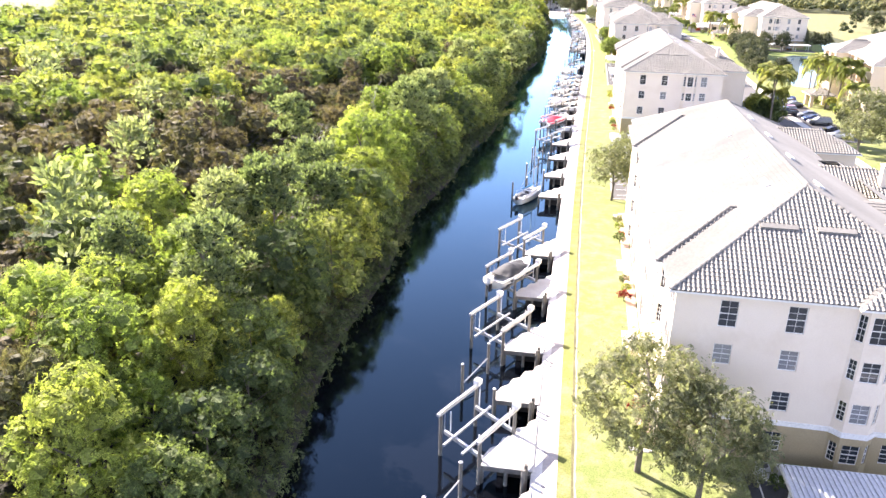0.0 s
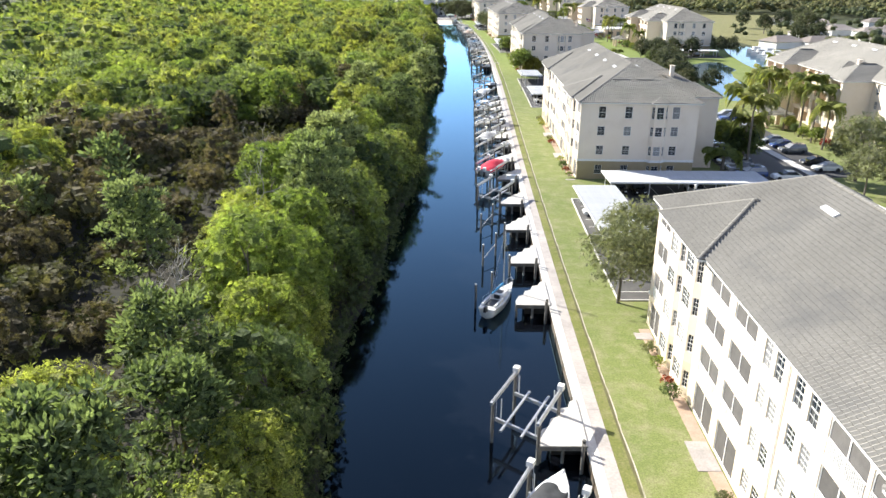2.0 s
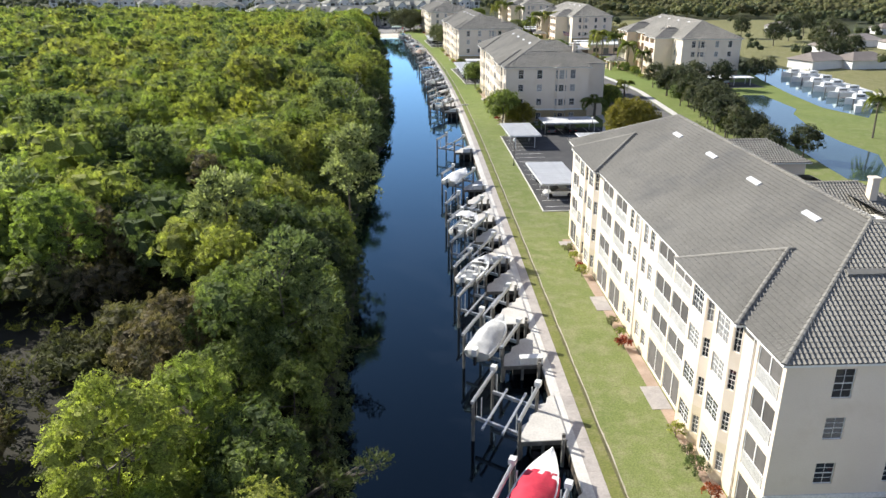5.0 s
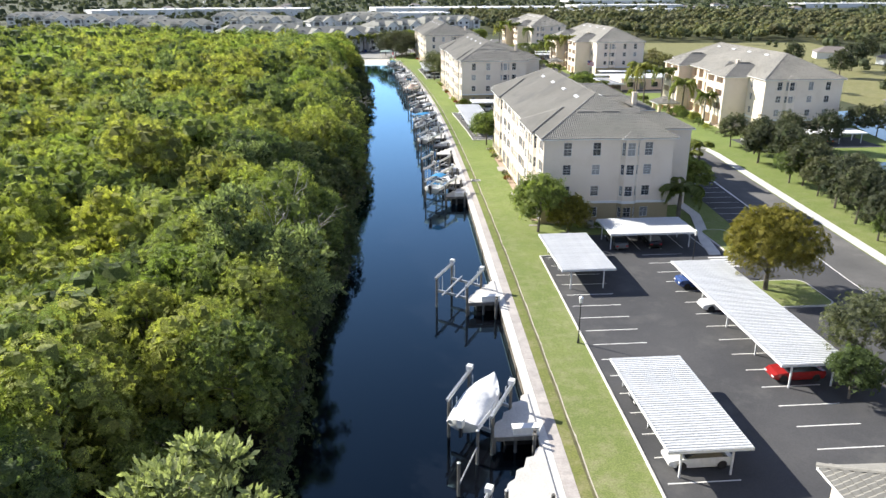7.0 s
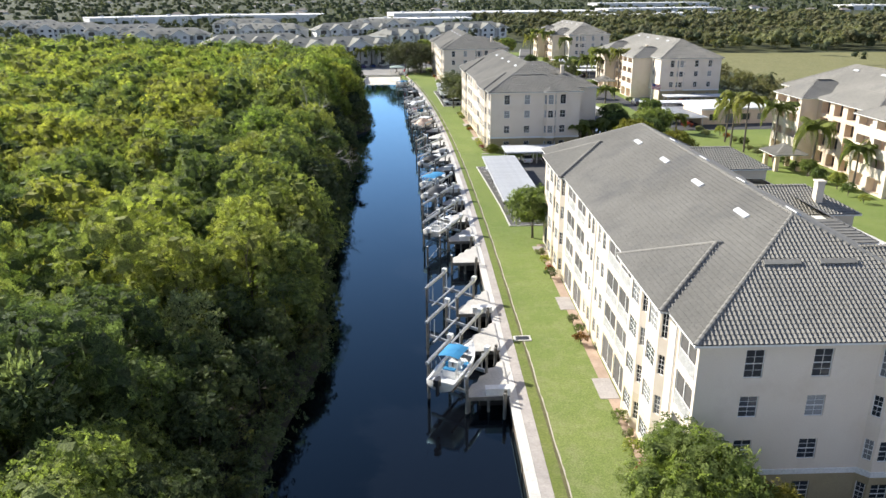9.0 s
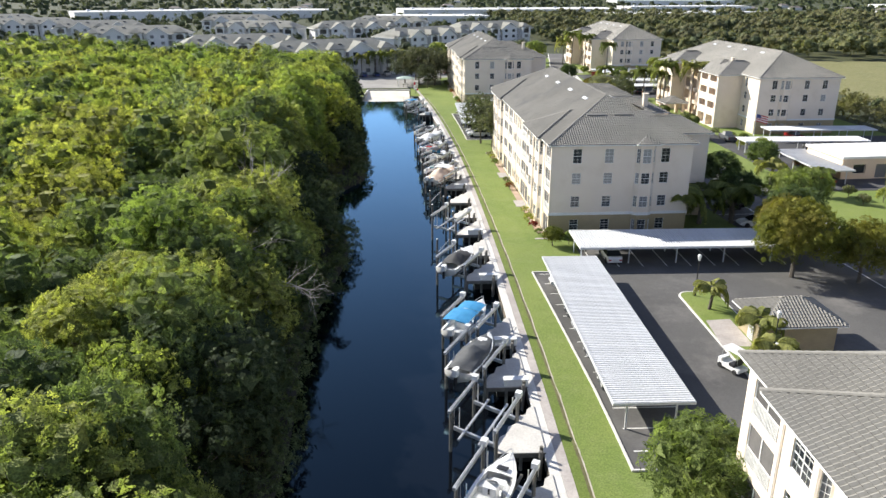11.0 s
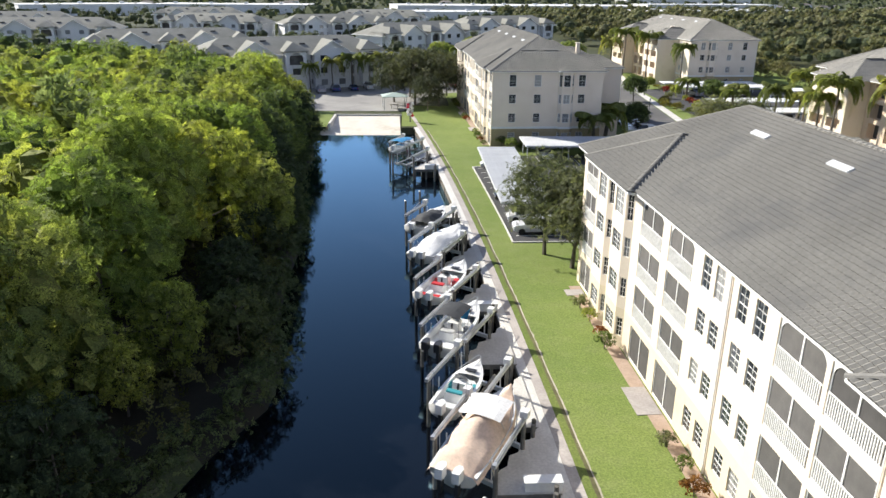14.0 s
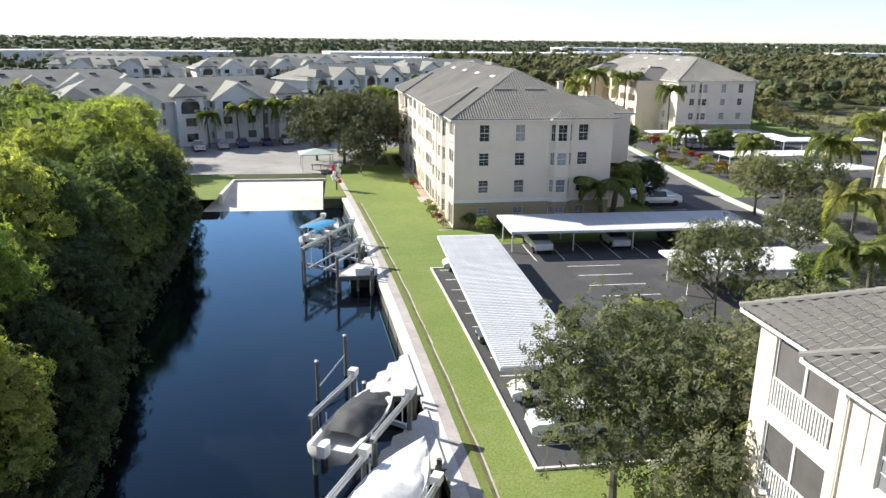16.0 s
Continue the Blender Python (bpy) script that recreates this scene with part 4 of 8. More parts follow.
        part("downpipe", p, M["trim"], b)
    return b


BLD = apartment_building()
BLD.matrix_world = pose(CANAL_ROW[0][0], CANAL_ROW[0][1], 0, 0, 0, CANAL_ROW[0][2])
for x, y, r in CANAL_ROW[1:]:
    copy_thing(BLD, pose(x, y, 0, 0, 0, r))
# the far row faces the drive: turned round
EAST = None
for x, y, r in ((57.2, 168.0, 178), (65.3, 332.0, 180), (60.2, 443.5, 182), (59.0, 557.0, 183)):
    m = Matrix.Translation((x, y, 0)) @ pose(0, 0, 0, 0, 0, r) @ Matrix.Translation((-24.1, -L_B, 0))
    if EAST is None:
        EAST = apartment_building(False)
        EAST.matrix_world = m
    else:
        copy_thing(EAST, m)
# ================= trees =================
def leaf_cloud(rng, centres, radii, n, size, stretch=1.5, up=0.12, inner=0.7):
    """n leaf sprays on the outer shells of some lobes; gives corners (n, 4, 3)."""
    m = int(n * 1.7)
    k = rng.choice(len(centres), m, p=radii ** 2 / (radii ** 2).sum())
    d = rng.normal(size=(m, 3))
    d /= np.linalg.norm(d, axis=1)[:, None]
    d[:, 2] = np.where(d[:, 2] < -0.45, -d[:, 2], d[:, 2])
    r = radii[k] * rng.uniform(inner, 1.2, m)
    c = centres[k] + d * r[:, None] * np.array([1, 1, 0.9])
    # none inside a neighbouring lobe
    far = np.linalg.norm(c[:, None] - centres[None], axis=2) / radii[None]
    far[np.arange(m), k] = 9.0
    free = np.flatnonzero(far.min(axis=1) > inner * 0.88)[:n]
    c, d = c[free], d[free]
    n = len(free)
    nrm = d + rng.normal(size=(n, 3)) * 0.55 + np.array([0, 0, up])
    nrm /= np.linalg.norm(nrm, axis=1)[:, None]
    t = np.cross(nrm, rng.normal(size=(n, 3)))
    t /= np.linalg.norm(t, axis=1)[:, None]
    b = np.cross(nrm, t)
    s = size * rng.uniform(0.6, 1.35, n)[:, None]
    a, e = t * s * stretch / 2, b * s / 2
    bend = nrm * s * 0.18
    return np.stack([c - a - bend, c - e * 1.0, c + a - bend, c + e * 1.0], 1)


def needle_cloud(rng, centres, radii, n, size):
    """Short needle sprays pointing outwards all over some tufts."""
    k = rng.choice(len(centres), n, p=radii ** 2 / (radii ** 2).sum())
    d = rng.normal(size=(n, 3))
    d[:, 2] = np.where(d[:, 2] < -0.35, -d[:, 2], d[:, 2])
    d /= np.linalg.norm(d, axis=1)[:, None]
    c = centres[k] + d * (radii[k] * rng.uniform(0.35, 0.95, n))[:, None] * np.array([1, 1, 0.7])
    out = d + rng.normal(size=(n, 3)) * 0.45 + np.array([0, 0, 0.25])
    out /= np.linalg.norm(out, axis=1)[:, None]
    tip = c + out * (size * rng.uniform(0.6, 1.2, n))[:, None]
    side = np.cross(out, rng.normal(size=(n, 3)))
    side /= np.linalg.norm(side, axis=1)[:, None]
    w = side * size * 0.2
    mid = c * 0.4 + tip * 0.6
    return np.stack([c, mid - w, tip, mid + w], 1)


def _ball():
    """Corners and faces of a coarse ball: a cube's faces cut in four and pushed out, open below."""
    grid = {}
    faces = []
    for ax in range(3):
        for sg in (-1, 1):
            if ax == 2 and sg < 0:
                continue
            for i in (-1, 0):
                for j in (-1, 0):
                    q = []
                    for di, dj in ((0, 0), (1, 0), (1, 1), (0, 1)):
                        p = [0, 0, 0]
                        p[ax], p[(ax + 1) % 3], p[(ax + 2) % 3] = sg, i + di, j + dj
                        q.append(grid.setdefault(tuple(p), len(grid)))
                    faces.append(q if sg > 0 else q[::-1])
    v = np.array(list(grid), dtype=float)
    return v / np.linalg.norm(v, axis=1)[:, None], np.array(faces)


BALL_V, BALL_F = _ball()


LUMP_V = np.array([(1, 0, -0.3), (0, 1, -0.3), (-1, 0, -0.3), (0, -1, -0.3), (0.5, 0.5, 0.75), (-0.5, 0.5, 0.75), (-0.5, -0.5, 0.75), (0.5, -0.5, 0.75)])
LUMP_F = np.array([(0, 1, 4, 7), (1, 2, 5, 4), (2, 3, 6, 5), (3, 0, 7, 6), (4, 5, 6, 7)])


def cores(rng, centres, radii, share, ball_v=BALL_V, ball_f=BALL_F):
    """The dense leafy mass of each lobe under its outer sprays."""
    out = []
    for c, r in zip(centres, radii):
        v = ball_v * rng.uniform(0.84, 1.12, len(ball_v))[:, None] * np.array([1, 1, 0.9])
        a = rng.uniform(0, 2 * math.pi)
        rot = np.array([[math.cos(a), -math.sin(a), 0], [math.sin(a), math.cos(a), 0], [0, 0, 1]])
        out.append((v @ rot.T * (r * share) + c)[ball_f])
    return np.concatenate(out)


def quads_mesh(name, q, mat, inner=None, core=None, tint=None):
    q = np.asarray(q if inner is None else np.concatenate([q, inner]), dtype=np.float32)
    n = len(q)
    me = bpy.data.meshes.new(name)
    me.vertices.add(n * 4)
    me.vertices.foreach_set("co", q.reshape(-1))
    me.loops.add(n * 4)
    me.loops.foreach_set("vertex_index", np.arange(n * 4, dtype=np.int32))
    me.polygons.add(n)
    me.polygons.foreach_set("loop_start", np.arange(0, n * 4, 4, dtype=np.int32))
    me.update(calc_edges=True)
    me.materials.append(mat)
    if inner is not None:
        me.materials.append(core or mat)
        me.polygons.foreach_set("material_index", [0] * (n - len(inner)) + [1] * len(inner))
    if tint is not None:
        at = me.attributes.new("tint", "FLOAT", "POINT")
        at.data.foreach_set("value", np.repeat(np.asarray(tint, dtype=np.float32), 4))
    return me


def lobes_broad(rng, r, h, n, skirt):
    """Billows over an uneven dome of radius r reaching height h; skirt: lowest billow's height."""
    c, rad = [], []
    zc = skirt + (h - skirt) * 0.42
    for i in range(n):
        e = math.asin(max(-0.8, min(1.0, -0.72 + 1.7 * (i + rng.uniform(0, 1)) / n)))
        a = i * 2.39996 + rng.uniform(-0.5, 0.5)
        q = r * rng.uniform(0.26, 0.42) * (1.12 if e > 0.5 else 1.0) * min(1.0, math.sqrt(28 / n))
        out = (r - q * 0.8) * rng.uniform(0.78, 1.12)
        up = (h - zc - q * 0.85) * rng.uniform(0.86, 1.08) if e > 0 else (zc - skirt)
        c.append((out * math.cos(e) * math.cos(a), out * math.cos(e) * math.sin(a), zc + up * math.sin(e)))
        rad.append(q)
    return np.array(c), np.array(rad)


def lobes_pine(rng, r, h, n, skirt):
    c, rad = [], []
    for i in range(n):
        t = rng.uniform(0, 1) ** 0.6
        z = skirt + (h - skirt) * t
        env = r * (1.0 - 0.55 * max(0.0, t - 0.35) / 0.65)
        a, q = rng.uniform(0, 2 * math.pi), env * rng.uniform(0.1, 1.0) ** 0.5
        c.append((q * math.cos(a), q * math.sin(a), z + 0.25 * q / r * rng.uniform(-1, 1)))
        rad.append(rng.uniform(0.7, 1.25))
    return np.array(c), np.array(rad)


def trunk_mesh(rng, centres, h, thick):
    """A tapered trunk with limbs reaching into the crown."""
    mb = MB()
    lean = rng.normal(0, 0.04, 2)
    pts = [Vector((lean[0] * h * t + rng.normal(0, 0.08) * t, lean[1] * h * t + rng.normal(0, 0.08) * t, h * 0.8 * t)) for t in (0, 0.3, 0.6, 1.0)]
    for i in range(3):
        mb.rod(pts[i], pts[i + 1], thick * (1 - 0.28 * i), thick * (1 - 0.28 * (i + 1)), 6)
    for c in centres[rng.permutation(len(centres))[:7]]:
        z = min(h * 0.75, max(h * 0.2, c[2] - 1.2))
        t = z / (h * 0.8)
        a = Vector((lean[0] * h * t, lean[1] * h * t, z))
        mid = a.lerp(Vector(c), 0.55) + Vector((0, 0, 0.25))
        mb.rod(a, mid, thick * 0.4, thick * 0.24, 4)
        mb.rod(mid, Vector(c), thick * 0.24, thick * 0.1, 4)
    return mb.mesh("trunk")


TREE_KINDS = {}
# each leaf material's darker inner tint, which stands in for shade in the crown
CORE_OF = {"mangrove leaves": M["core_green"], "young lime leaves": M["core_lime"], "dry russet twigs": M["core_dry"], "shade-darkened bank mangrove leaves": M["core_bank"], "yellow-green leaves toned for sun": M["core_gold"], "pine needles": M["core_bank"], "lawn tree leaves": M["core_lawn"], "dark oak leaves": M["core_bank"]}


def tree_kind(key, seed, r, h, lobes, leaves, size, mat, skirt, pine=False, thick=0.16, core=0.0, inner=0.7):
    rng = np.random.default_rng(seed)
    c, rad = (lobes_pine if pine else lobes_broad)(rng, r, h, lobes, skirt)
    q = needle_cloud(rng, c, rad, leaves, 0.6) if pine else leaf_cloud(rng, c, rad, leaves, size, inner=inner)
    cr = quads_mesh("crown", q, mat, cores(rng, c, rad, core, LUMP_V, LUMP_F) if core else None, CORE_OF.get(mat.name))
    tr = trunk_mesh(rng, c, h, thick)
    tr.materials.append(M["bark"])
    TREE_KINDS.setdefault(key, []).append((tr, cr))


for s in range(5):
    tree_kind("mangrove", 10 + s, 3.6 + 0.3 * s, 8.6 + 0.5 * s, 46, 1950, 0.42, M["leaf_green"], 0.2, core=0.54)
# bank trees wear the leaf tint darkened for shade
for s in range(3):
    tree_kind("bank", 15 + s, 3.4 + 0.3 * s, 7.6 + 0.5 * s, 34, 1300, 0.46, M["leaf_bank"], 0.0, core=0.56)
for s in range(3):
    tree_kind("lime", 20 + s, 3.2 + 0.3 * s, 9.2 + 0.7 * s, 46, 1950, 0.4, M["leaf_lime"], 1.0, core=0.54)
for s in range(3):
    tree_kind("gold_tree", 25 + s, 3.4 + 0.3 * s, 8.8 + 0.6 * s, 44, 1800, 0.42, M["leaf_gold"], 0.8, core=0.54)
for s in range(4):
    tree_kind("pine", 30 + s, 4.2, 12.2 + s, 58, 3600, 0.4, M["leaf_pine"], 4.0, pine=True, thick=0.2, core=0.36)
for s in range(3):
    tree_kind("dry", 40 + s, 2.8, 8.5 + 0.6 * s, 36, 1000, 0.46, M["leaf_dry"], 1.4, core=0.48)

LABELS = {
    "mangrove": "dense green mangrove tree on the canal bank", "lime": "bright lime-green leafy tree in the woods",
    "bank": "low mangrove leaning over the canal, leaves darkened for shade", "gold_tree": "yellow-green mangrove with sunlit top",
    "pine": "tall grey-green pine with tufted needles", "dry": "half-bare russet tree among the mangroves",
}


def plant(key, x, y, i, scale=1.0, z=0.0, name=None, label=None, group="woodland trees", flat=1.0):
    tr, cr = TREE_KINDS[key][i % len(TREE_KINDS[key])]
    t = thing(name or {"pine": "pine_tree"}.get(key, "tree"), label or LABELS[key], "tree", pose(x, y, z, 0, 0, (i * 137) % 360) @ Matrix.Diagonal((scale, scale, scale * flat, 1)), group)
    part("trunk", tr, None, t)
    part("crown", cr, None, t)
    return t


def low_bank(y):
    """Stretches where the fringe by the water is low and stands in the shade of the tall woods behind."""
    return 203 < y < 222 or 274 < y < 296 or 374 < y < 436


def hollow(x, y):
    """A dark open hollow behind the tall southern trees."""
    off = bank(y) - x
    n = noise.noise(Vector((x * 0.12, y * 0.12, 1.0)))
    return (9.5 < off < 22 and 60 < y < 130) or (22 <= off < 31 and 70 < y < 130 and n > -0.25) or (10.5 < off < 42 and 130 <= y < 182 and n > -0.3)


def kind_at(x, y, u):
    """Which tree grows where: russet and pines to the south, lush green to the north."""
    n = noise.noise(Vector((x * 0.035, y * 0.035, 3.0)))
    # brighter kinds here put the sunlit look of the tops into leaf colour
    if y > 410 and x < bank(min(y, 500)) - 4 and u > 0.4:
        return "gold_tree" if u > 0.8 else "lime"
    south = 1.0 - min(1.0, max(0.0, (y - 120) / 90))
    if south > 0.05 and x < bank(y) - 9 and n + 0.7 * (u - 0.5) > -0.28 + 0.6 * (1 - south):
        return "dry"
    if u < 0.2 * south + 0.02:
        return "pine"
    if noise.noise(Vector((x * 0.07, y * 0.07, 9.0))) + 0.5 * (u - 0.5) > (0.2 if y < 170 else 0.02 if x < bank(y) - 20 else 0.3):
        return "gold_tree" if y > 250 and x < bank(y) - 13 and noise.noise(Vector((x * 0.022, y * 0.022, 5.0))) + 0.4 * (u - 0.5) > -0.12 else "lime"
    return "mangrove"


# the trees that stand out above the bank
FEATURE = [
    (-30.0, 47.5, "lime", 0.95), (-34.4, 57.0, "lime", 1.0), (-36.8, 50.0, "lime", 0.9), (-28.2, 60.5, "mangrove", 0.85), (-28.5, 88.0, "lime", 0.9), (-31.7, 66.7, "pine", 1.12), (-34.9, 62.9, "pine", 1.0), (-31.1, 53.5, "pine", 0.92), (-32.3, 81.0, "pine", 1.05), (-29.6, 74.0, "pine", 0.92), (-38.8, 54.8, "pine", 0.9), (-41.9, 101.0, "pine", 0.95), (-28.9, 136.2, "pine", 1.1), (-31.6, 140.5, "pine", 0.95), (-22.6, 168.0, "pine", 1.0), (-19.6, 203.0, "pine", 1.0), (-19.4, 238.0, "pine", 1.0), (-45.2, 212.6, "pine", 1.0), (-65.7, 230.9, "pine", 1.05),
    (-42.5, 65.5, "lime", 1.1), (-30.8, 94.7, "lime", 1.1), (-32.8, 101.5, "lime", 1.15), (-39.1, 44.6, "lime", 1.05), (-33.9, 43.0, "lime", 0.95), (-32.9, 130.5, "lime", 1.05), (-36.4, 126.0, "lime", 1.0), (-37.6, 75.8, "lime", 0.85),
    (-29.6, 151.5, "lime", 1.1), (-27.6, 157.0, "lime", 0.85), (-47.9, 188.5, "lime", 1.0), (-68.5, 134.1, "lime", 1.1), (-29.5, 180.4, "lime", 0.9), (-29.4, 239.5, "lime", 0.85), (-30.4, 258.1, "lime", 0.85), (-32.0, 205.0, "lime", 0.9),
]
for i, (x, y, key, sc) in enumerate(FEATURE):
    plant(key, x, y, i, sc * (0.9 if key == "pine" else 1.15))
rng = np.random.default_rng(5)
count = len(FEATURE)
y = 34.0
while y < 500 and count < 296:
    for row, off in enumerate((2.3, 6.2, 11.0)):
        if row == 2 and (int(y) % 3 == 0):
            continue
        yy = y + rng.uniform(-1.5, 1.5) + row * 1.7
        xx = bank(yy) - off + rng.uniform(-0.9, 0.9)
        if hollow(xx, yy) or row and any((xx - a) ** 2 + (yy - b) ** 2 < 16 for a, b, _, _ in FEATURE):
            continue
        key = kind_at(xx, yy, rng.uniform())
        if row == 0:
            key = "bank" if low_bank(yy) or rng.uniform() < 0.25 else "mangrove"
        if row == 1 and yy < 112 and int(yy * 7) % 5 < 3 or row == 0 and yy < 112 and int(yy * 7) % 5 == 1:
            key = "lime"
        north = min(1.0, max(0.0, (yy - 215) / 60))
        sc = ((0.8 + 0.12 * north, 0.86 + 0.26 * north, 0.88 + 0.27 * north)[row]) * rng.uniform(0.82, 1.2) * (((0.75, 0.55, 1.25)[row]) if low_bank(yy) else 1.0)
        if row < 2 and (386 < yy < 398 and int(y) % 2 or 398 <= yy < 434 and rng.uniform() < 0.5):
            continue
        plant(key, xx, yy, int(rng.integers(0, 50)), sc, flat=(1.0, 1.05, 1.0)[row])
        count += 1
    y += 4.9

# bare trees among the leafy ones, and boughs leaning over the water
M["bare"] = surface("bleached bare wood", (0.26, 0.24, 0.21), (0.40, 0.38, 0.34), 1.5, 8, 0.9, 0.4, vary=0.15)


def bare_limbs(mb, rng, a, d, length, thick, level):
    """One limb in three bends, forking into thinner limbs."""
    for k in range(3):
        d = (d + Vector(rng.normal(0, 0.16, 3).tolist())).normalized()
        b = a + d * length / 3
        mb.rod(a, b, thick * (1 - 0.25 * k), thick * (0.75 - 0.25 * k) + 0.008, 5 if level < 2 else 3)
        if level < 3:
            for _ in range(2 if k else 1):
                side = Vector(rng.normal(0, 1, 3).tolist())
                side = (d * 0.9 + side.cross(d).normalized() * rng.uniform(0.6, 1.0) + Vector((0, 0, 0.15))).normalized()
                bare_limbs(mb, rng, b, side, length * rng.uniform(0.4, 0.6), thick * 0.45, level + 1)
        a = b


for i, (x, y, h) in enumerate(((-23.6, 254.5, 9.5), (-20.4, 251.6, 8.6), (-22.4, 246.1, 9.0), (-22.8, 366.5, 10.0), (-23.0, 356.5, 9.5), (-22.6, 350.5, 8.5), (-41.0, 148.0, 7.5), (-37.0, 120.0, 8.0), (-38.5, 92.0, 7.5))):
    rng = np.random.default_rng(300 + i)
    mb = MB()
    bare_limbs(mb, rng, Vector((0, 0, 0)), Vector((0.05, 0, 1)), h * 0.85, 0.16, 0)
    part("branchwork", mb, M["bare"], thing("bare_tree", "bare pale-grey leafless tree standing among mangroves", "tree", pose(x, y, 0), "bare trees"))
for i, (y, reach, z) in enumerate(((156.0, 3.6, 1.6), (174.0, 3.8, 1.7), (149.5, 2.6, 1.2), (358.0, 3.4, 1.4))):
    rng = np.random.default_rng(330 + i)
    t = thing("leaning_tree", "leafy bough of a leaning tree reaching over the water", "tree", pose(bank(y) - 1.0, y, 0, 0, 0, rng.uniform(-18, 12)), "leaning trees")
    ax = [Vector((reach * 1.4 * u, 0.25 * math.sin(5 * u), -0.1 + z * u ** 0.7)) for u in (0, 0.35, 0.7, 1.0)]
    mb = MB()
    for a, b, th in zip(ax, ax[1:], (0.13, 0.09, 0.05)):
        mb.rod(a, b, th, th * 0.65, 6)
    c = np.array([tuple(ax[1].lerp(ax[3], u) + Vector((0, rng.uniform(-0.9, 0.9), rng.uniform(-0.2, 0.5)))) for u in np.linspace(0.1, 1.05, 12)])
    for q in c:
        mb.rod(ax[2].lerp(ax[1], rng.uniform()), Vector(q), 0.035, 0.015, 4)
    part("trunk", mb, M["bark"], t)
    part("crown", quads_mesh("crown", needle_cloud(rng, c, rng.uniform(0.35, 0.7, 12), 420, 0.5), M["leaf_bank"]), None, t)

# low mangrove fringe over the water's edge, shade put into its leaf colour
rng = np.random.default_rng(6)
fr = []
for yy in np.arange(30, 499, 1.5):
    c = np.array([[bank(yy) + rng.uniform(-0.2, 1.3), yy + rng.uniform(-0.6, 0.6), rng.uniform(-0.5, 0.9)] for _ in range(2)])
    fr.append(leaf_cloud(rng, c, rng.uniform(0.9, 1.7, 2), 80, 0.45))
tagged(part("mangrove_fringe", quads_mesh("mangrove_fringe", np.concatenate(fr), M["leaf_bank"]), None), "low mangrove fringe over the water, leaves darkened for shade", "bank scrub", kind="stuff")

# undergrowth between the trunks, leaf colour darkened for the shade there
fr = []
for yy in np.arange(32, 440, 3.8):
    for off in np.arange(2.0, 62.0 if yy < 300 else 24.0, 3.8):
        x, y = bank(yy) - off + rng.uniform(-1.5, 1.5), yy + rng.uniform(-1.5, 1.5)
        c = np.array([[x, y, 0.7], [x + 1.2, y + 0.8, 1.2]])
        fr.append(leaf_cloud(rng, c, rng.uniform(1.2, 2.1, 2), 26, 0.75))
tagged(part("undergrowth", quads_mesh("undergrowth", np.concatenate(fr), M["leaf_under"]), None), "tangled undergrowth between the trees, leaves darkened for shade", "undergrowth", kind="stuff")

# the rest of the woods: the same crowns, sparser sprays, joined
def woodland(name, label, keys, places, leaves, size, mat, seed):
    rng = np.random.default_rng(seed)
    out, inside, tint_out, tint_in = [], [], [], []
    for x, y, r, h, lod in places:
        n = max(50, int(leaves * lod))
        own = rng.uniform()
        if "pine" in keys:
            c, rad = lobes_pine(rng, r, h, 22, h * 0.3)
            q = needle_cloud(rng, c, rad * 1.3, n, 1.1)
        else:
            c, rad = lobes_broad(rng, r, h, 18 if lod > 0.6 else 11 if lod > 0.3 else 5, h * 0.25)
            rad = rad * (0.98 if lod > 0.6 else 1.1 if lod > 0.3 else 1.5)
            q = leaf_cloud(rng, c, rad, n, size / lod ** 0.4)
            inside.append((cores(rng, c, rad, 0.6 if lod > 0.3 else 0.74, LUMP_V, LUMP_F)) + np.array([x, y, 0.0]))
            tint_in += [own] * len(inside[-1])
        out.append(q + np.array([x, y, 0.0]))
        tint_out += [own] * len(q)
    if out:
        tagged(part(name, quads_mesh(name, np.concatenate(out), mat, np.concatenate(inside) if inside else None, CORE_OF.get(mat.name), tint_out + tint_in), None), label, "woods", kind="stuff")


places = {"mangrove": [], "lime": [], "gold_tree": [], "pine": [], "dry": []}
rng = np.random.default_rng(8)
for gy in np.arange(30, 596, 6.0):
    for gx in np.arange(0, 210, 6.0):
        y = gy + rng.uniform(-2, 2)
        x = bank(min(y, 500)) - 15.5 - gx + rng.uniform(-2, 2)
        if y > 500 and (x > -36 or y > 539 + max(0.0, (-52 - x) * 0.6)):
            continue
        dist = 14.5 + gx
        if gx > 60 and rng.uniform() < 0.35:
            continue
        if x < -30 - (y + 40) * 0.95 and y < 230:      # beyond the view
            continue
        lod = 1.0 if gx < 30 else 0.5 if gx < 84 else 0.25
        if y > 330 and gx > 60:
            lod *= 0.8
        key = kind_at(x, y, rng.uniform())
        sunk = hollow(x, y)
        if sunk and (dist < 18 or rng.uniform() < 0.6):
            continue
        if sunk:
            key = "dry"
        h = {"pine": 11.5, "dry": 8.0}.get(key, 9.0 + min(1.0, max(0.0, (y - 215) / 60))) * (rng.uniform(0.62, 1.3) if y > 190 else rng.uniform(0.5, 1.3)) * ((1.25 if gx < 20 else 1.0) if low_bank(y) else 1.0) * (0.5 if sunk else 1.0)
        r = {"pine": 3.2, "dry": 3.2}.get(key, 4.5) * rng.uniform(0.72, 1.35) * (1.15 if gx > 60 else 1)
        places[key].append((x, y, r, h, lod))
woodland("mangrove_woods", "dense green mangrove woodland beyond the canal", ("mangrove",), places["mangrove"], 480, 0.7, M["leaf_green"], 1)
woodland("lime_woods", "bright lime-green treetops in the woodland", ("lime",), places["lime"], 480, 0.7, M["leaf_lime"], 2)
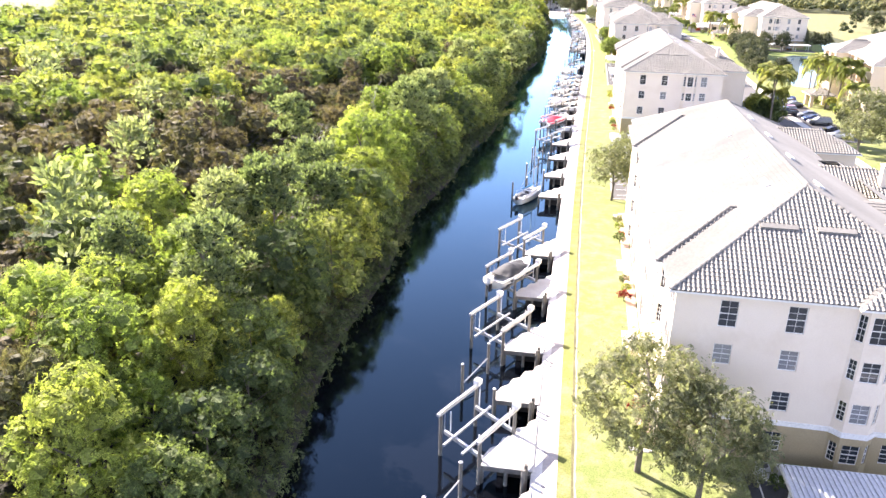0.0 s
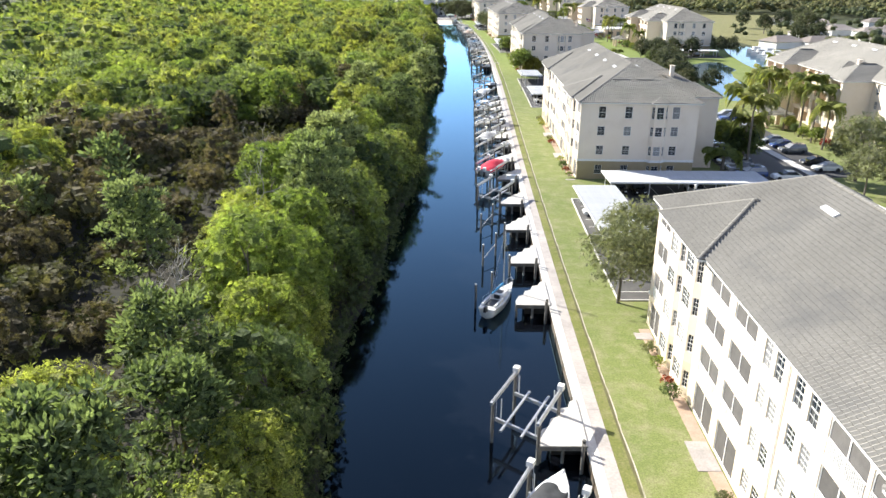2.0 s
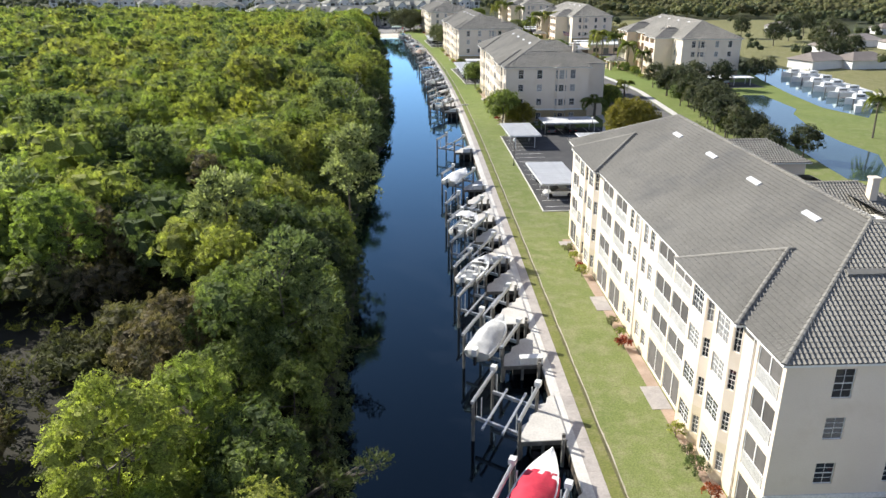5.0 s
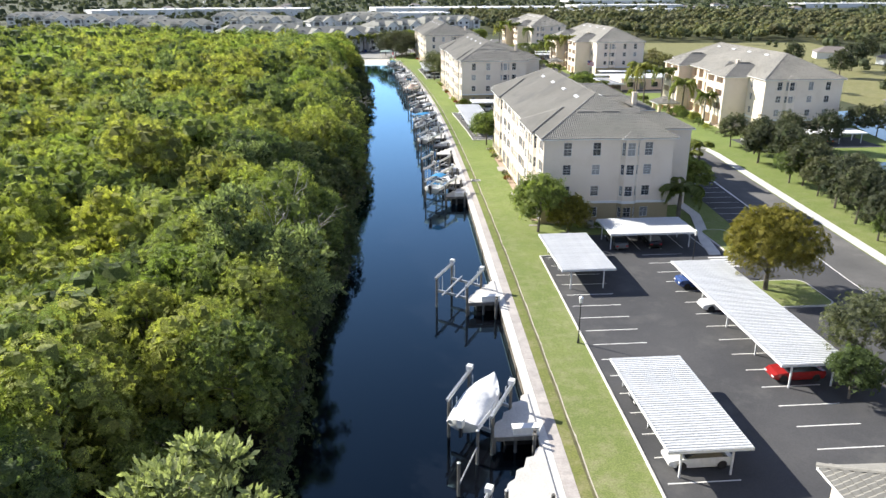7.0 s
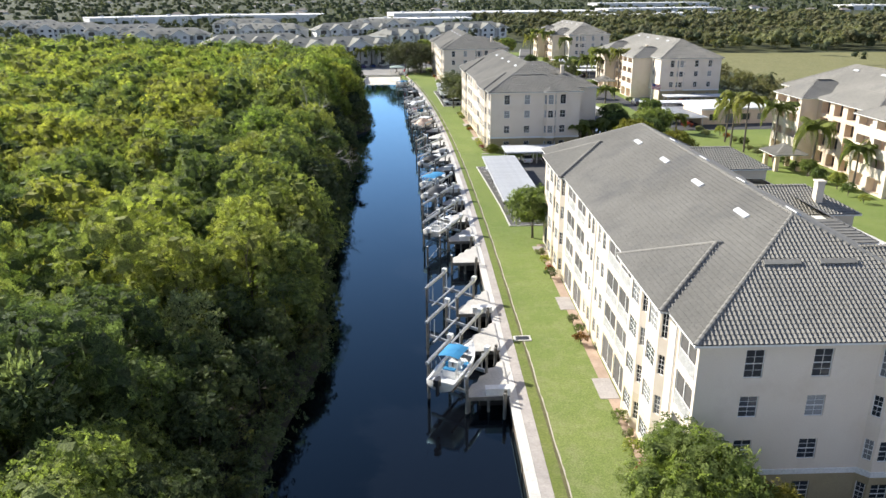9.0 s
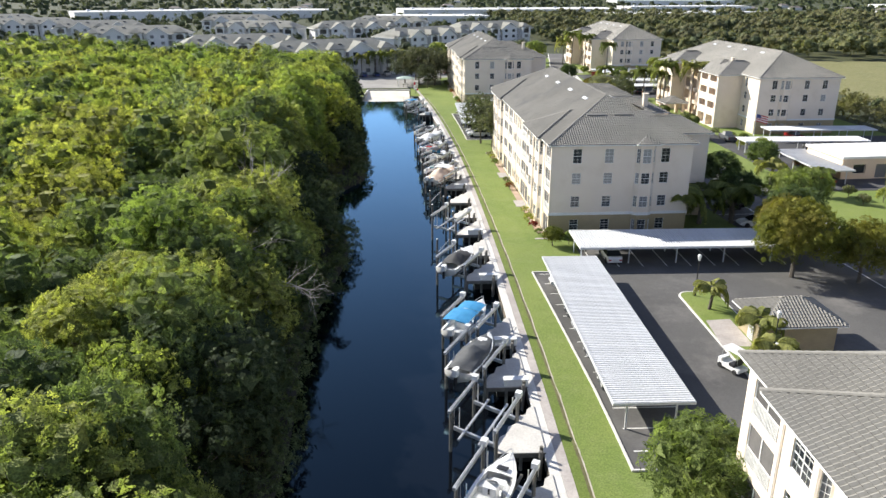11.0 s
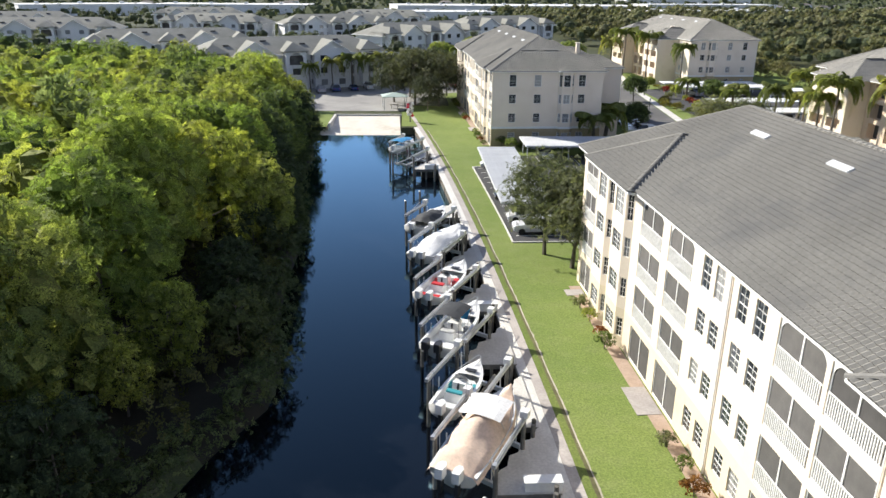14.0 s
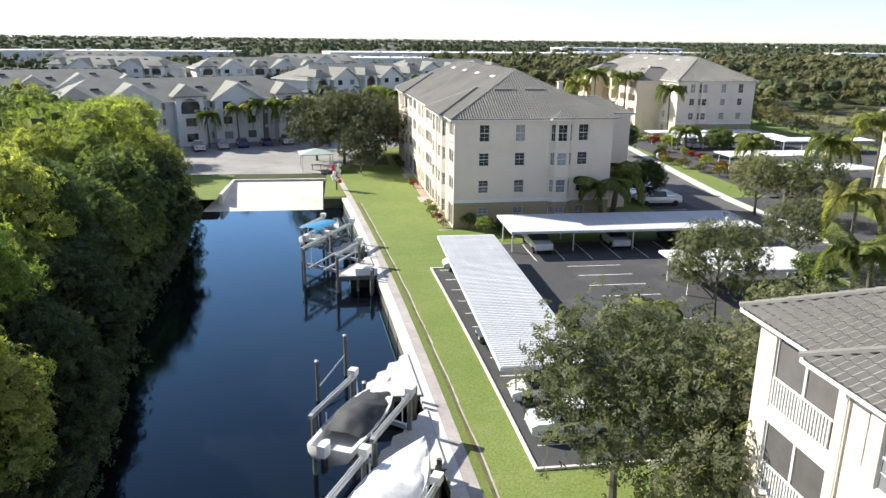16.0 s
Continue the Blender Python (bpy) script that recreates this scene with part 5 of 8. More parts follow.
woodland("gold_woods", "yellow-green sunlit treetops in the woodland", ("gold_tree",), places["gold_tree"], 480, 0.7, M["leaf_gold"], 5)
woodland("pine_woods", "scattered tufted pines in the woodland", ("pine",), places["pine"], 420, 0.6, M["leaf_pine"], 3)
woodland("russet_woods", "half-bare russet treetops in the woodland", ("dry",), places["dry"], 360, 0.6, M["leaf_dry"], 4)
# ================= docks, boat lifts, boats =================
HEAD = 27.0      # the slips lie aslant: heading of the boats, degrees east of +y


def to_slip(y):
    """The outer south corner of a dock whose south edge is at y; local y runs along the boat, local x to its right."""
    return pose(wx(y) - 3.3, y, 0, 0, 0, -HEAD)


# near black, for the shade beneath the dock decks
M["deck_shade"] = surface("near-black shade under the decks", (0.018, 0.015, 0.012), (0.045, 0.036, 0.028), 1.5, 9, 0.8, 0.4)


def dock(y, box=False, length=6.0):
    d = thing("dock", "pale boarded dock wedge fixed to the seawall on timber piles", "dock", pose(wx(y), y, 0), "docks along the canal")
    k = length / 6.0
    out = [(-3.3, 0.0), (0.0, 0.0), (0.0, 5.9 * k), (-0.55, 5.4 * k), (-0.75, 4.7 * k), (-1.35, 4.5 * k), (-1.65, 3.5 * k), (-2.2, 3.2 * k), (-2.45, 2.3 * k), (-2.95, 1.9 * k), (-3.3, 0.9)]
    skew = [(x + (wx(y + v) - wx(y)), v) for x, v in out]
    part("deck", MB().prism(skew, 0.07, 0.16), M["deck"], d)
    # added block, coloured as the shade of the open space under the deck
    inset = [(x * 0.7 - 0.03, 1.0 + v * 0.78) for x, v in skew]
    part("bulkhead", MB().prism(inset, -1.6, 0.066), M["deck_shade"], d, "near-black block standing in for shade under the deck")
    part("fascia", MB().box(-3.32, -0.05, -0.2, -0.02, -0.003, 0.12), M["pile"], d, "grey timber edge beam")
    for px, py, top in ((-3.25, 0.15, 0.066), (-1.7, 0.12, 0.066), (-2.3, 2.2 * k, 0.066), (-1.2, 3.9 * k, 0.066)):
        part("post", MB().rod((px, py, -3), (px, py, top), 0.12), M["pile"], d)
    for py in (-1.0, -0.45):
        part("post", MB().rod((-0.32 + 0.25 * py, py, -3), (-0.32 + 0.25 * py, py, 0.95), 0.13), M["pile"], d)
    if box:
        b = thing("dock_box", "white storage box on the dock", "dock box", pose(wx(y) - 0.95, y + 0.42, 0.162), "dock boxes")
        part("chest", MB().box(-0.95, -0.3, 0, 0.95, 0.3, 0.5), M["gel"], b)
        part("lid", MB().prism([(-0.99, -0.34), (0.99, -0.34), (0.99, 0.34), (-0.99, 0.34)], 0.5, 0.58), M["gel"], b)


def dock_pile(y, dx, dy, top):
    t = thing("mooring_pile", "weathered round timber mooring pile in the water", "mooring pile", to_slip(y) @ Matrix.Translation((dx, dy, 0)), "mooring piles")
    part("shaft", MB().rod((0, 0, -3), (0, 0, top), 0.13, 0.12), M["pile"], t)
    part("cap", MB().rod((0, 0, top), (0, 0, top + 0.1), 0.14, 0.03), M["gel"], t, "pale cone cap")


def boat_lift(y, raised=0.55, empty=True):
    t = thing("boat_lift", "galvanised boat lift with %s cradle between timber piles" % ("an empty" if empty else "a loaded"), "boat lift", to_slip(y), "boat lifts")
    for x, ys in ((-0.1, (-0.1, 4.2)), (-3.85, (0.8, 5.1))):
        for v in ys:
            part("post", MB().rod((x, v, -3), (x, v, 1.95), 0.14, 0.13), M["pile"], t)
        part("beam", MB().beam((x, ys[0] - 0.35, 2.06), (x, ys[1] + 0.35, 2.06), 0.22, 0.2), M["galv"], t)
        part("drum", MB().rod((x, ys[0] - 0.1, 2.25), (x, ys[1] + 0.1, 2.25), 0.05), M["galv"], t)
        part("motor", MB().box(x - 0.22, ys[1] - 0.1, 2.17, x + 0.22, ys[1] + 0.4, 2.55), M["gel"], t, "white motor housing")
        for v in ys:
            part("cable", MB().rod((x + (0.16 if x < -1 else -0.16), v + 0.25, raised + 0.1), (x + (0.16 if x < -1 else -0.16), v + 0.25, 2.0), 0.018, sides=5), M["galv"], t)
    for v in (0.55, 4.3):
        part("cradle_beam", MB().beam((-3.75, v + 0.6, raised), (-0.2, v - 0.2, raised), 0.18, 0.26), M["galv"], t)
    for x in (-2.75, -1.25):
        part("bunk", MB().beam((x, -0.4, raised + 0.22), (x, 5.3, raised + 0.22), 0.16, 0.14), M["galv"] if empty else M["pile"], t)
    for x, v in ((-3.45, 1.4), (-0.5, 0.4), (-3.45, 4.9), (-0.5, 4.2)):
        part("guide_post", MB().rod((x, v, raised), (x, v, raised + 1.6), 0.04, sides=6), M["gel"], t)


def hull_sections(L, beam, free):
    out = []
    for i in range(13):
        u = i / 12
        w = beam / 2 * (0.92 + 0.08 * min(1, u * 4)) * (1 - max(0.0, (u - 0.42) / 0.58) ** 2.3)
        sheer = free * (0.86 + 0.3 * u * u)
        keel = 0.55 * max(0.0, (u - 0.62) / 0.38) ** 2 * free
        out.append((u * L, max(w, 0.02), sheer, keel))
    return out


def boat_canopy(t, c0, c1, hw, z, mat):
    """A sagging fabric panel on four slim poles."""
    top = MB()
    q = lambda a, b: (hw * (-1 + 2 * b / 6), c0 + (c1 - c0) * a / 6, z - 0.16 * ((-1 + 2 * b / 6) ** 2) - 0.05 * ((-1 + 2 * a / 6) ** 2) + 0.03 * noise.noise(Vector((a * 0.9, b * 0.9, c0))))
    for i in range(6):
        for j in range(6):
            top.poly(q(i, j), q(i, j + 1), q(i + 1, j + 1), q(i + 1, j))
    part("canopy", top, mat, t, "stretched fabric canopy", True)
    for x in (-hw, hw):
        for v, v2 in ((c0, c0 * 0.6 + c1 * 0.4), (c1, c0 * 0.4 + c1 * 0.6)):
            part("canopy_pole", MB().rod((x, v2, 0.95), (x, v, z - 0.15), 0.022, sides=5), M["galv"], t)


def boat(y, L, beam, kind, tint, label, z=0.8, shift=0.0):
    """A motor boat lying in the slip; local y from stern to bow."""
    t = thing("boat", label, "boat", to_slip(y) @ Matrix.Translation((-2.0, -1.1 + shift, z)), "boats at the docks")
    sec = hull_sections(L, beam, 0.95)
    hull = MB()
    ring = []
    for v, w, s, k in sec:
        ring.append([(-w, v, s), (-w * 0.96, v, (s + k) * 0.55), (-w * 0.78, v, k + 0.18), (0, v, k - 0.12), (w * 0.78, v, k + 0.18), (w * 0.96, v, (s + k) * 0.55), (w, v, s)])
    n = len(hull.v)
    for r in ring:
        hull.v += r
    for i in range(12):
        for j in range(6):
            a = n + i * 7 + j
            hull.f.append((a, a + 1, a + 8, a + 7))
    hull.f.append(tuple(n + j for j in reversed(range(7))))
    part("hull", hull, M["gel"], t, "glossy white hull", True)
    # gunwale and foredeck
    gw = MB()
    for (v0, w0, s0, _), (v1, w1, s1, _) in zip(sec, sec[1:]):
        fore = v0 > L * 0.66
        for sg in (-1, 1):
            i0, i1 = (0 if fore else max(0, w0 - 0.2)), (0 if fore else max(0, w1 - 0.2))
            q = [(sg * w0, v0, s0 + 0.02), (sg * w1, v1, s1 + 0.02), (sg * i1, v1, s1 + (0.1 if fore else 0.02)), (sg * i0, v0, s0 + (0.1 if fore else 0.02))]
            gw.poly(*(q if sg < 0 else q[::-1]))
            if not fore:
                gw.poly((sg * i0, v0, s0 + 0.02), (sg * i1, v1, s1 + 0.02), (sg * i1, v1, 0.3), (sg * i0, v0, 0.3))
    part("gunwale", gw, M["gel"], t)
    fl = MB()
    for (v0, w0, s0, _), (v1, w1, s1, _) in zip(sec[:9], sec[1:9]):
        fl.poly((-w0 + 0.2, v0, 0.32), (w0 - 0.2, v0, 0.32), (w1 - 0.2, v1, 0.32), (-w1 + 0.2, v1, 0.32))
    fl.poly((-beam / 2 + 0.22, 0.02, 0.32), (beam / 2 - 0.22, 0.02, 0.32), (beam / 2 - 0.22, 0.02, 0.82), (-beam / 2 + 0.22, 0.02, 0.82))
    part("cockpit_floor", fl, M["gel"], t)
    for x in ((-0.45, 0.45) if L > 7.5 else (0,)):
        e = part("outboard", MB().prism([(x - 0.2, -0.75), (x + 0.2, -0.75), (x + 0.23, -0.25), (x + 0.1, -0.02), (x - 0.1, -0.02), (x - 0.23, -0.25)], 0.75, 1.35), M["motor_dark"] if kind in ("bimini", "ttop") else M["gel"], t, "outboard motor")
        part("leg", MB().box(x - 0.09, -0.6, -0.15, x + 0.09, -0.25, 0.76), M["motor_dark"], e)
    rng_ = np.random.default_rng(int(y * 10))
    if kind == "cover":
        cv = MB()
        nu, nv = 22, 12
        hump = 1.0 if tint.name == "tan canvas" else rng_.uniform(0.5, 0.85)
        ca, cb = {"black canvas": (0.2, 0.8), "red canvas": (0.0, 0.74), "blue canvas": (0.06, 0.74), "grey canvas": (0.06, 0.95)}.get(tint.name, (0.0, 1.0))
        for i in range(nu + 1):
            u = ca + (cb - ca) * i / nu
            v = -0.12 + (L + 0.1) * u
            w = np.interp(v, [s[0] for s in sec], [s[1] for s in sec]) + 0.06
            s = float(np.interp(v, [s[0] for s in sec], [s[2] for s in sec]))
            ridge = hump * (math.exp(-((u - 0.42) / 0.2) ** 2) + 0.35 * math.exp(-((u - 0.12) / 0.1) ** 2)) * min(1.0, 0.15 + 0.3 * min(i, nu - i)) + 0.1
            for j in range(nv + 1):
                q = -1 + 2 * j / nv
                x = w * q * (1.03 if abs(q) > 0.95 else 1)
                zz = s + ridge * (1 - abs(q) ** 1.6) + 0.11 * noise.noise(Vector((x * 2.0, v * 1.7, y))) + 0.05 * noise.noise(Vector((x * 5.0, v * 4.0, y))) - (0.28 if abs(q) > 0.95 else 0) - 0.04 * math.sin(v * 7 + x * 2) * (1 - abs(q))
                cv.v.append((x, v, zz))
        for i in range(nu):
            for j in range(nv):
                a = i * (nv + 1) + j
                cv.f.append((a, a + 1, a + nv + 2, a + nv + 1))
        part("cover", cv, tint, t, "rumpled canvas boat cover", True)
        part("tie_rope", MB().rod((-beam / 2 - 0.05, L * 0.3, 0.75), (-beam / 2 - 0.05, L * 0.3, 0.1), 0.012, sides=4).rod((beam / 2 + 0.05, L * 0.5, 0.75), (beam / 2 + 0.05, L * 0.5, 0.1), 0.012, sides=4), M["galv"], t)
        if tint.name == "tan canvas":
            boat_canopy(t, L * 0.4, L * 0.66, beam * 0.42, 2.15, M["cover_white"])
    else:
        cs = MB().prism([(-0.42, L * 0.38), (0.42, L * 0.38), (0.36, L * 0.5), (-0.36, L * 0.5)], 0.33, 1.25)
        cons = part("console", cs, M["gel"], t)
        part("windscreen", MB().poly((-0.4, L * 0.47, 1.26), (0.4, L * 0.47, 1.26), (0.34, L * 0.43, 1.65), (-0.34, L * 0.43, 1.65)), M["glass"], cons)
        part("seat", MB().prism([(-0.55, L * 0.24), (0.55, L * 0.24), (0.55, L * 0.31), (-0.55, L * 0.31)], 0.33, 0.95), M["gel"], t)
        part("seat", MB().prism([(-0.9, 0.25), (0.9, 0.25), (0.9, 0.7), (-0.9, 0.7)], 0.33, 0.72), M["seat_red"] if tint is M["red"] else M["gel"], t)
        part("bow_cushion", MB().prism([(-0.75, L * 0.58), (0.75, L * 0.58), (0.4, L * 0.66), (-0.4, L * 0.66)], 0.33, 0.68), M["gel"], t)
        part("bow_rail", MB().rod((-0.75, L * 0.72, 1.15), (-0.1, L * 0.97, 1.5), 0.025, sides=5).rod((0.75, L * 0.72, 1.15), (0.1, L * 0.97, 1.5), 0.025, sides=5).rod((-0.1, L * 0.97, 1.5), (0.1, L * 0.97, 1.5), 0.025, sides=5), M["galv"], t)
        # loose gear: cooler, hatch, cushions, rods in their holders, fenders over the side
        part("cooler", MB().prism([(0.25, L * 0.33), (0.8, L * 0.33), (0.8, L * 0.37), (0.25, L * 0.37)], 0.33, 0.7), M["gel"], t)
        part("hatch", MB().box(-0.35, L * 0.7, 1.12, 0.35, L * 0.76, 1.17), M["motor_dark"], t, "dark deck hatch")
        part("wheel", MB().rod((-0.05, L * 0.375, 1.05), (0.05, L * 0.378, 1.05), 0.2, sides=10), M["motor_dark"], t, "black steering wheel")
        soft = M["seat_red"] if tint is M["red"] else tint if tint.name in ("teal canvas", "blue canvas") else M["cover_pale"]
        part("cushion", MB().prism([(-0.5, L * 0.245), (0.5, L * 0.245), (0.5, L * 0.305), (-0.5, L * 0.305)], 0.952, 1.06), soft, t)
        for sg in (-1, 1):
            part("cushion", MB().prism([(sg * 0.75 - 0.18, L * 0.46), (sg * 0.75 + 0.18, L * 0.46), (sg * 0.7 + 0.16, L * 0.57), (sg * 0.7 - 0.16, L * 0.57)], 0.33, 0.78), soft, t)
            part("fender", MB().rod((sg * (beam / 2 + 0.1), L * 0.35, 0.25), (sg * (beam / 2 + 0.1), L * 0.35, 0.8), 0.1, 0.08, 8), M["motor_dark"] if sg > 0 else M["cover_blue"], t)
            for v in (0.16, 0.3):
                part("fishing_rod", MB().rod((sg * (beam / 2 - 0.1), L * v, 0.8), (sg * (beam / 2 + 0.25), L * (v - 0.12), 2.7), 0.018, 0.006, 4), M["motor_dark"], t)
        if kind == "panels":
            boat_canopy(t, L * 0.04, L * 0.42, beam * 0.46, 1.9, tint)
            boat_canopy(t, L * 0.47, L * 0.72, beam * 0.42, 1.75, tint)
        if kind in ("bimini", "ttop"):
            c1, hw = L * 0.56, beam * 0.36
            boat_canopy(t, L * 0.24, c1, hw, 2.35, tint)
            if kind == "ttop":
                part("curtain", MB().poly((-hw * 0.9, c1 - 0.1, 2.15), (hw * 0.9, c1 - 0.1, 2.15), (hw * 0.8, L * 0.5, 1.3), (-hw * 0.8, L * 0.5, 1.3)), M["cover_blue"], t, "blue side curtain")


def sail_boat(y):
    t = thing("sailing_boat", "small white sailing boat with a bare mast at the dock", "sailing boat", to_slip(y) @ Matrix.Translation((-2.5, -1.4, WATER_Z + 0.1)) @ pose(0, 6.6, 0, 0, 0, 180), "boats at the docks")
    L, beam = 6.6, 2.2
    hull = MB()
    sec = []
    for i in range(13):
        u = i / 12
        w = max(0.03, beam / 2 * (1 - u ** 2.6) * (0.74 + 0.26 * min(1, u * 3)))
        sec.append((L * (1 - u), w, 0.95 + 0.25 * u * u))
    ring = [[(-w, v, s), (-w * 0.8, v, 0.15), (0, v, -0.1), (w * 0.8, v, 0.15), (w, v, s)] for v, w, s in sec]
    for r in ring:
        hull.v += r
    for i in range(12):
        for j in range(4):
            a = i * 5 + j
            hull.f.append((a, a + 5, a + 6, a + 1))
    hull.f.append((0, 1, 2, 3, 4))
    hull.f.append(tuple(60 + j for j in (4, 3, 2, 1, 0)))
    part("hull", hull, M["gel"], t, "", True)
    dk = MB()
    for (v0, w0, s0), (v1, w1, s1) in zip(sec, sec[1:]):
        dk.poly((-w0, v0, s0 + 0.01), (w0, v0, s0 + 0.01), (w1, v1, s1 + 0.01), (-w1, v1, s1 + 0.01))
    part("deck", dk, M["gel"], t)
    part("cabin", MB().prism([(-0.45, 2.0), (0.45, 2.0), (0.65, 4.0), (-0.65, 4.0)], 0.98, 1.45), M["gel"], t)
    part("hatch", MB().box(-0.32, 2.9, 1.451, 0.32, 3.6, 1.5), M["motor_dark"], t)
    # black plates on cabin and deck, painted shade in place of openings
    part("companionway", MB().box(-0.3, 4.01, 0.98, 0.3, 4.06, 1.4), M["motor_dark"], t, "dark panel for the shaded companionway")
    part("cockpit", MB().box(-0.5, 4.3, 0.985, 0.5, 5.9, 1.0), M["motor_dark"], t, "dark slab for the shaded cockpit well")
    for x in (-0.66, 0.66):
        part("coaming", MB().prism([(x - 0.09, 4.1), (x + 0.09, 4.1), (x + 0.09, 6.1), (x - 0.09, 6.1)], 0.98, 1.22), M["gel"], t)
    part("outboard", MB().prism([(-0.16, 6.62), (0.16, 6.62), (0.12, 7.05), (-0.12, 7.05)], 0.75, 1.3), M["motor_dark"], t, "black outboard motor")
    part("tiller", MB().rod((0, 6.4, 1.05), (0.1, 5.2, 1.4), 0.03, sides=6), M["pile"], t)
    part("sail_cover", MB().rod((0, 2.5, 2.02), (0, 5.3, 2.06), 0.13, 0.09, 8), M["cover_blue"], t, "blue sail cover on the boom")
    part("pulpit", MB().rod((-0.35, 0.7, 1.2), (-0.3, 0.6, 1.75), 0.02, sides=5).rod((-0.3, 0.6, 1.75), (0, 0.05, 1.8), 0.02, sides=5).rod((0, 0.05, 1.8), (0.3, 0.6, 1.75), 0.02, sides=5).rod((0.3, 0.6, 1.75), (0.35, 0.7, 1.2), 0.02, sides=5), M["galv"], t)
    for x in (-0.95, 0.95):
        part("lifeline", MB().rod((x * 0.9, 5.6, 1.6), (x * 0.35, 0.7, 1.7), 0.012, sides=4), M["galv"], t)
        for v in (5.6, 4.2, 2.6):
            part("stanchion", MB().rod((x * (0.9 if v > 3 else 0.8), v, 0.98), (x * (0.9 if v > 3 else 0.62), v, 1.63), 0.016, sides=4), M["galv"], t)
    part("mast", MB().rod((0, 2.4, 1.0), (0, 2.4, 7.6), 0.06, 0.045, 7), M["galv"], t)
    part("boom", MB().rod((0, 2.4, 1.9), (0, 5.5, 1.95), 0.05, sides=6), M["galv"], t)
    for p in ((0, 6.5, 1.0), (0, 0.1, 1.15), (-0.9, 2.7, 1.0), (0.9, 2.7, 1.0)):
        part("stay", MB().rod(p, (0, 2.4, 7.5), 0.012, sides=4), M["galv"], t)


M["gel"] = gloss("white gelcoat", (0.78, 0.78, 0.76), 0.3)
M["motor_dark"] = gloss("black cowling", (0.03, 0.03, 0.032), 0.35)
M["red"] = surface("red canvas", (0.50, 0.02, 0.05), (0.60, 0.035, 0.07), 1.0, 9, 0.75, 0.2)
M["seat_red"] = gloss("red vinyl", (0.55, 0.03, 0.03), 0.5)
M["cover_blue"] = surface("blue canvas", (0.02, 0.20, 0.42), (0.04, 0.28, 0.52), 1.0, 9, 0.75, 0.2)
M["cover_black"] = surface("black canvas", (0.028, 0.03, 0.032), (0.045, 0.047, 0.05), 1.0, 9, 0.75, 0.2)
M["cover_grey"] = surface("grey canvas", (0.05, 0.055, 0.06), (0.085, 0.09, 0.095), 1.0, 9, 0.75, 0.2)
M["cover_white"] = surface("white shrink cover", (0.70, 0.70, 0.69), (0.80, 0.80, 0.79), 1.0, 6, 0.6, 0.2)
M["cover_teal"] = surface("teal canvas", (0.02, 0.22, 0.26), (0.04, 0.30, 0.34), 1.0, 9, 0.75, 0.2)
M["cover_tan"] = surface("tan canvas", (0.58, 0.43, 0.33), (0.68, 0.53, 0.42), 1.0, 6, 0.8, 0.2)
M["cover_pale"] = surface("pale grey canvas", (0.45, 0.45, 0.44), (0.56, 0.56, 0.55), 1.0, 6, 0.75, 0.2)

# y of the dock's south edge, what lies in its slip, whether a box stands on it
SLIPS = [
    (37.4, "piles", 0), (45.1, "lift", 0), (52.8, "piles", 0), (60.4, "lift", 0), (71.3, "black", 0), (82.4, "lift", 0), (104.6, "sail", 0), (115.2, "piles", 0),
    (126.2, "piles", 0), (136.8, "lift", 0), (149.3, "red", 1), (160.6, "lift", 0), (171.0, "pale", 1), (178.6, "lift", 0), (186.0, "open", 0), (193.4, "lift", 1),
    (200.6, "bimini", 0), (208.0, "lift", 0), (215.8, "piles", 0), (222.9, "white", 1), (246.7, "lift", 1),
    (286.9, "blue_top", 1), (294.6, "lift", 0), (302.6, "lift", 1), (317.0, "piles", 0), (324.8, "open", 1), (333.0, "lift", 0), (341.6, "grey", 1), (348.6, "blue", 1),
    (363.7, "black", 1), (371.4, "piles", 0), (379.0, "lift", 1), (386.2, "piles", 0), (393.5, "piles", 0), (401.5, "tan", 1), (407.4, "teal", 0), (414.9, "ttop", 0),
    (423.4, "red_open", 1), (432.4, "white_big", 0), (440.4, "black", 0), (448.0, "piles", 0), (470.4, "lift", 1), (477.6, "blue_small", 0),
]
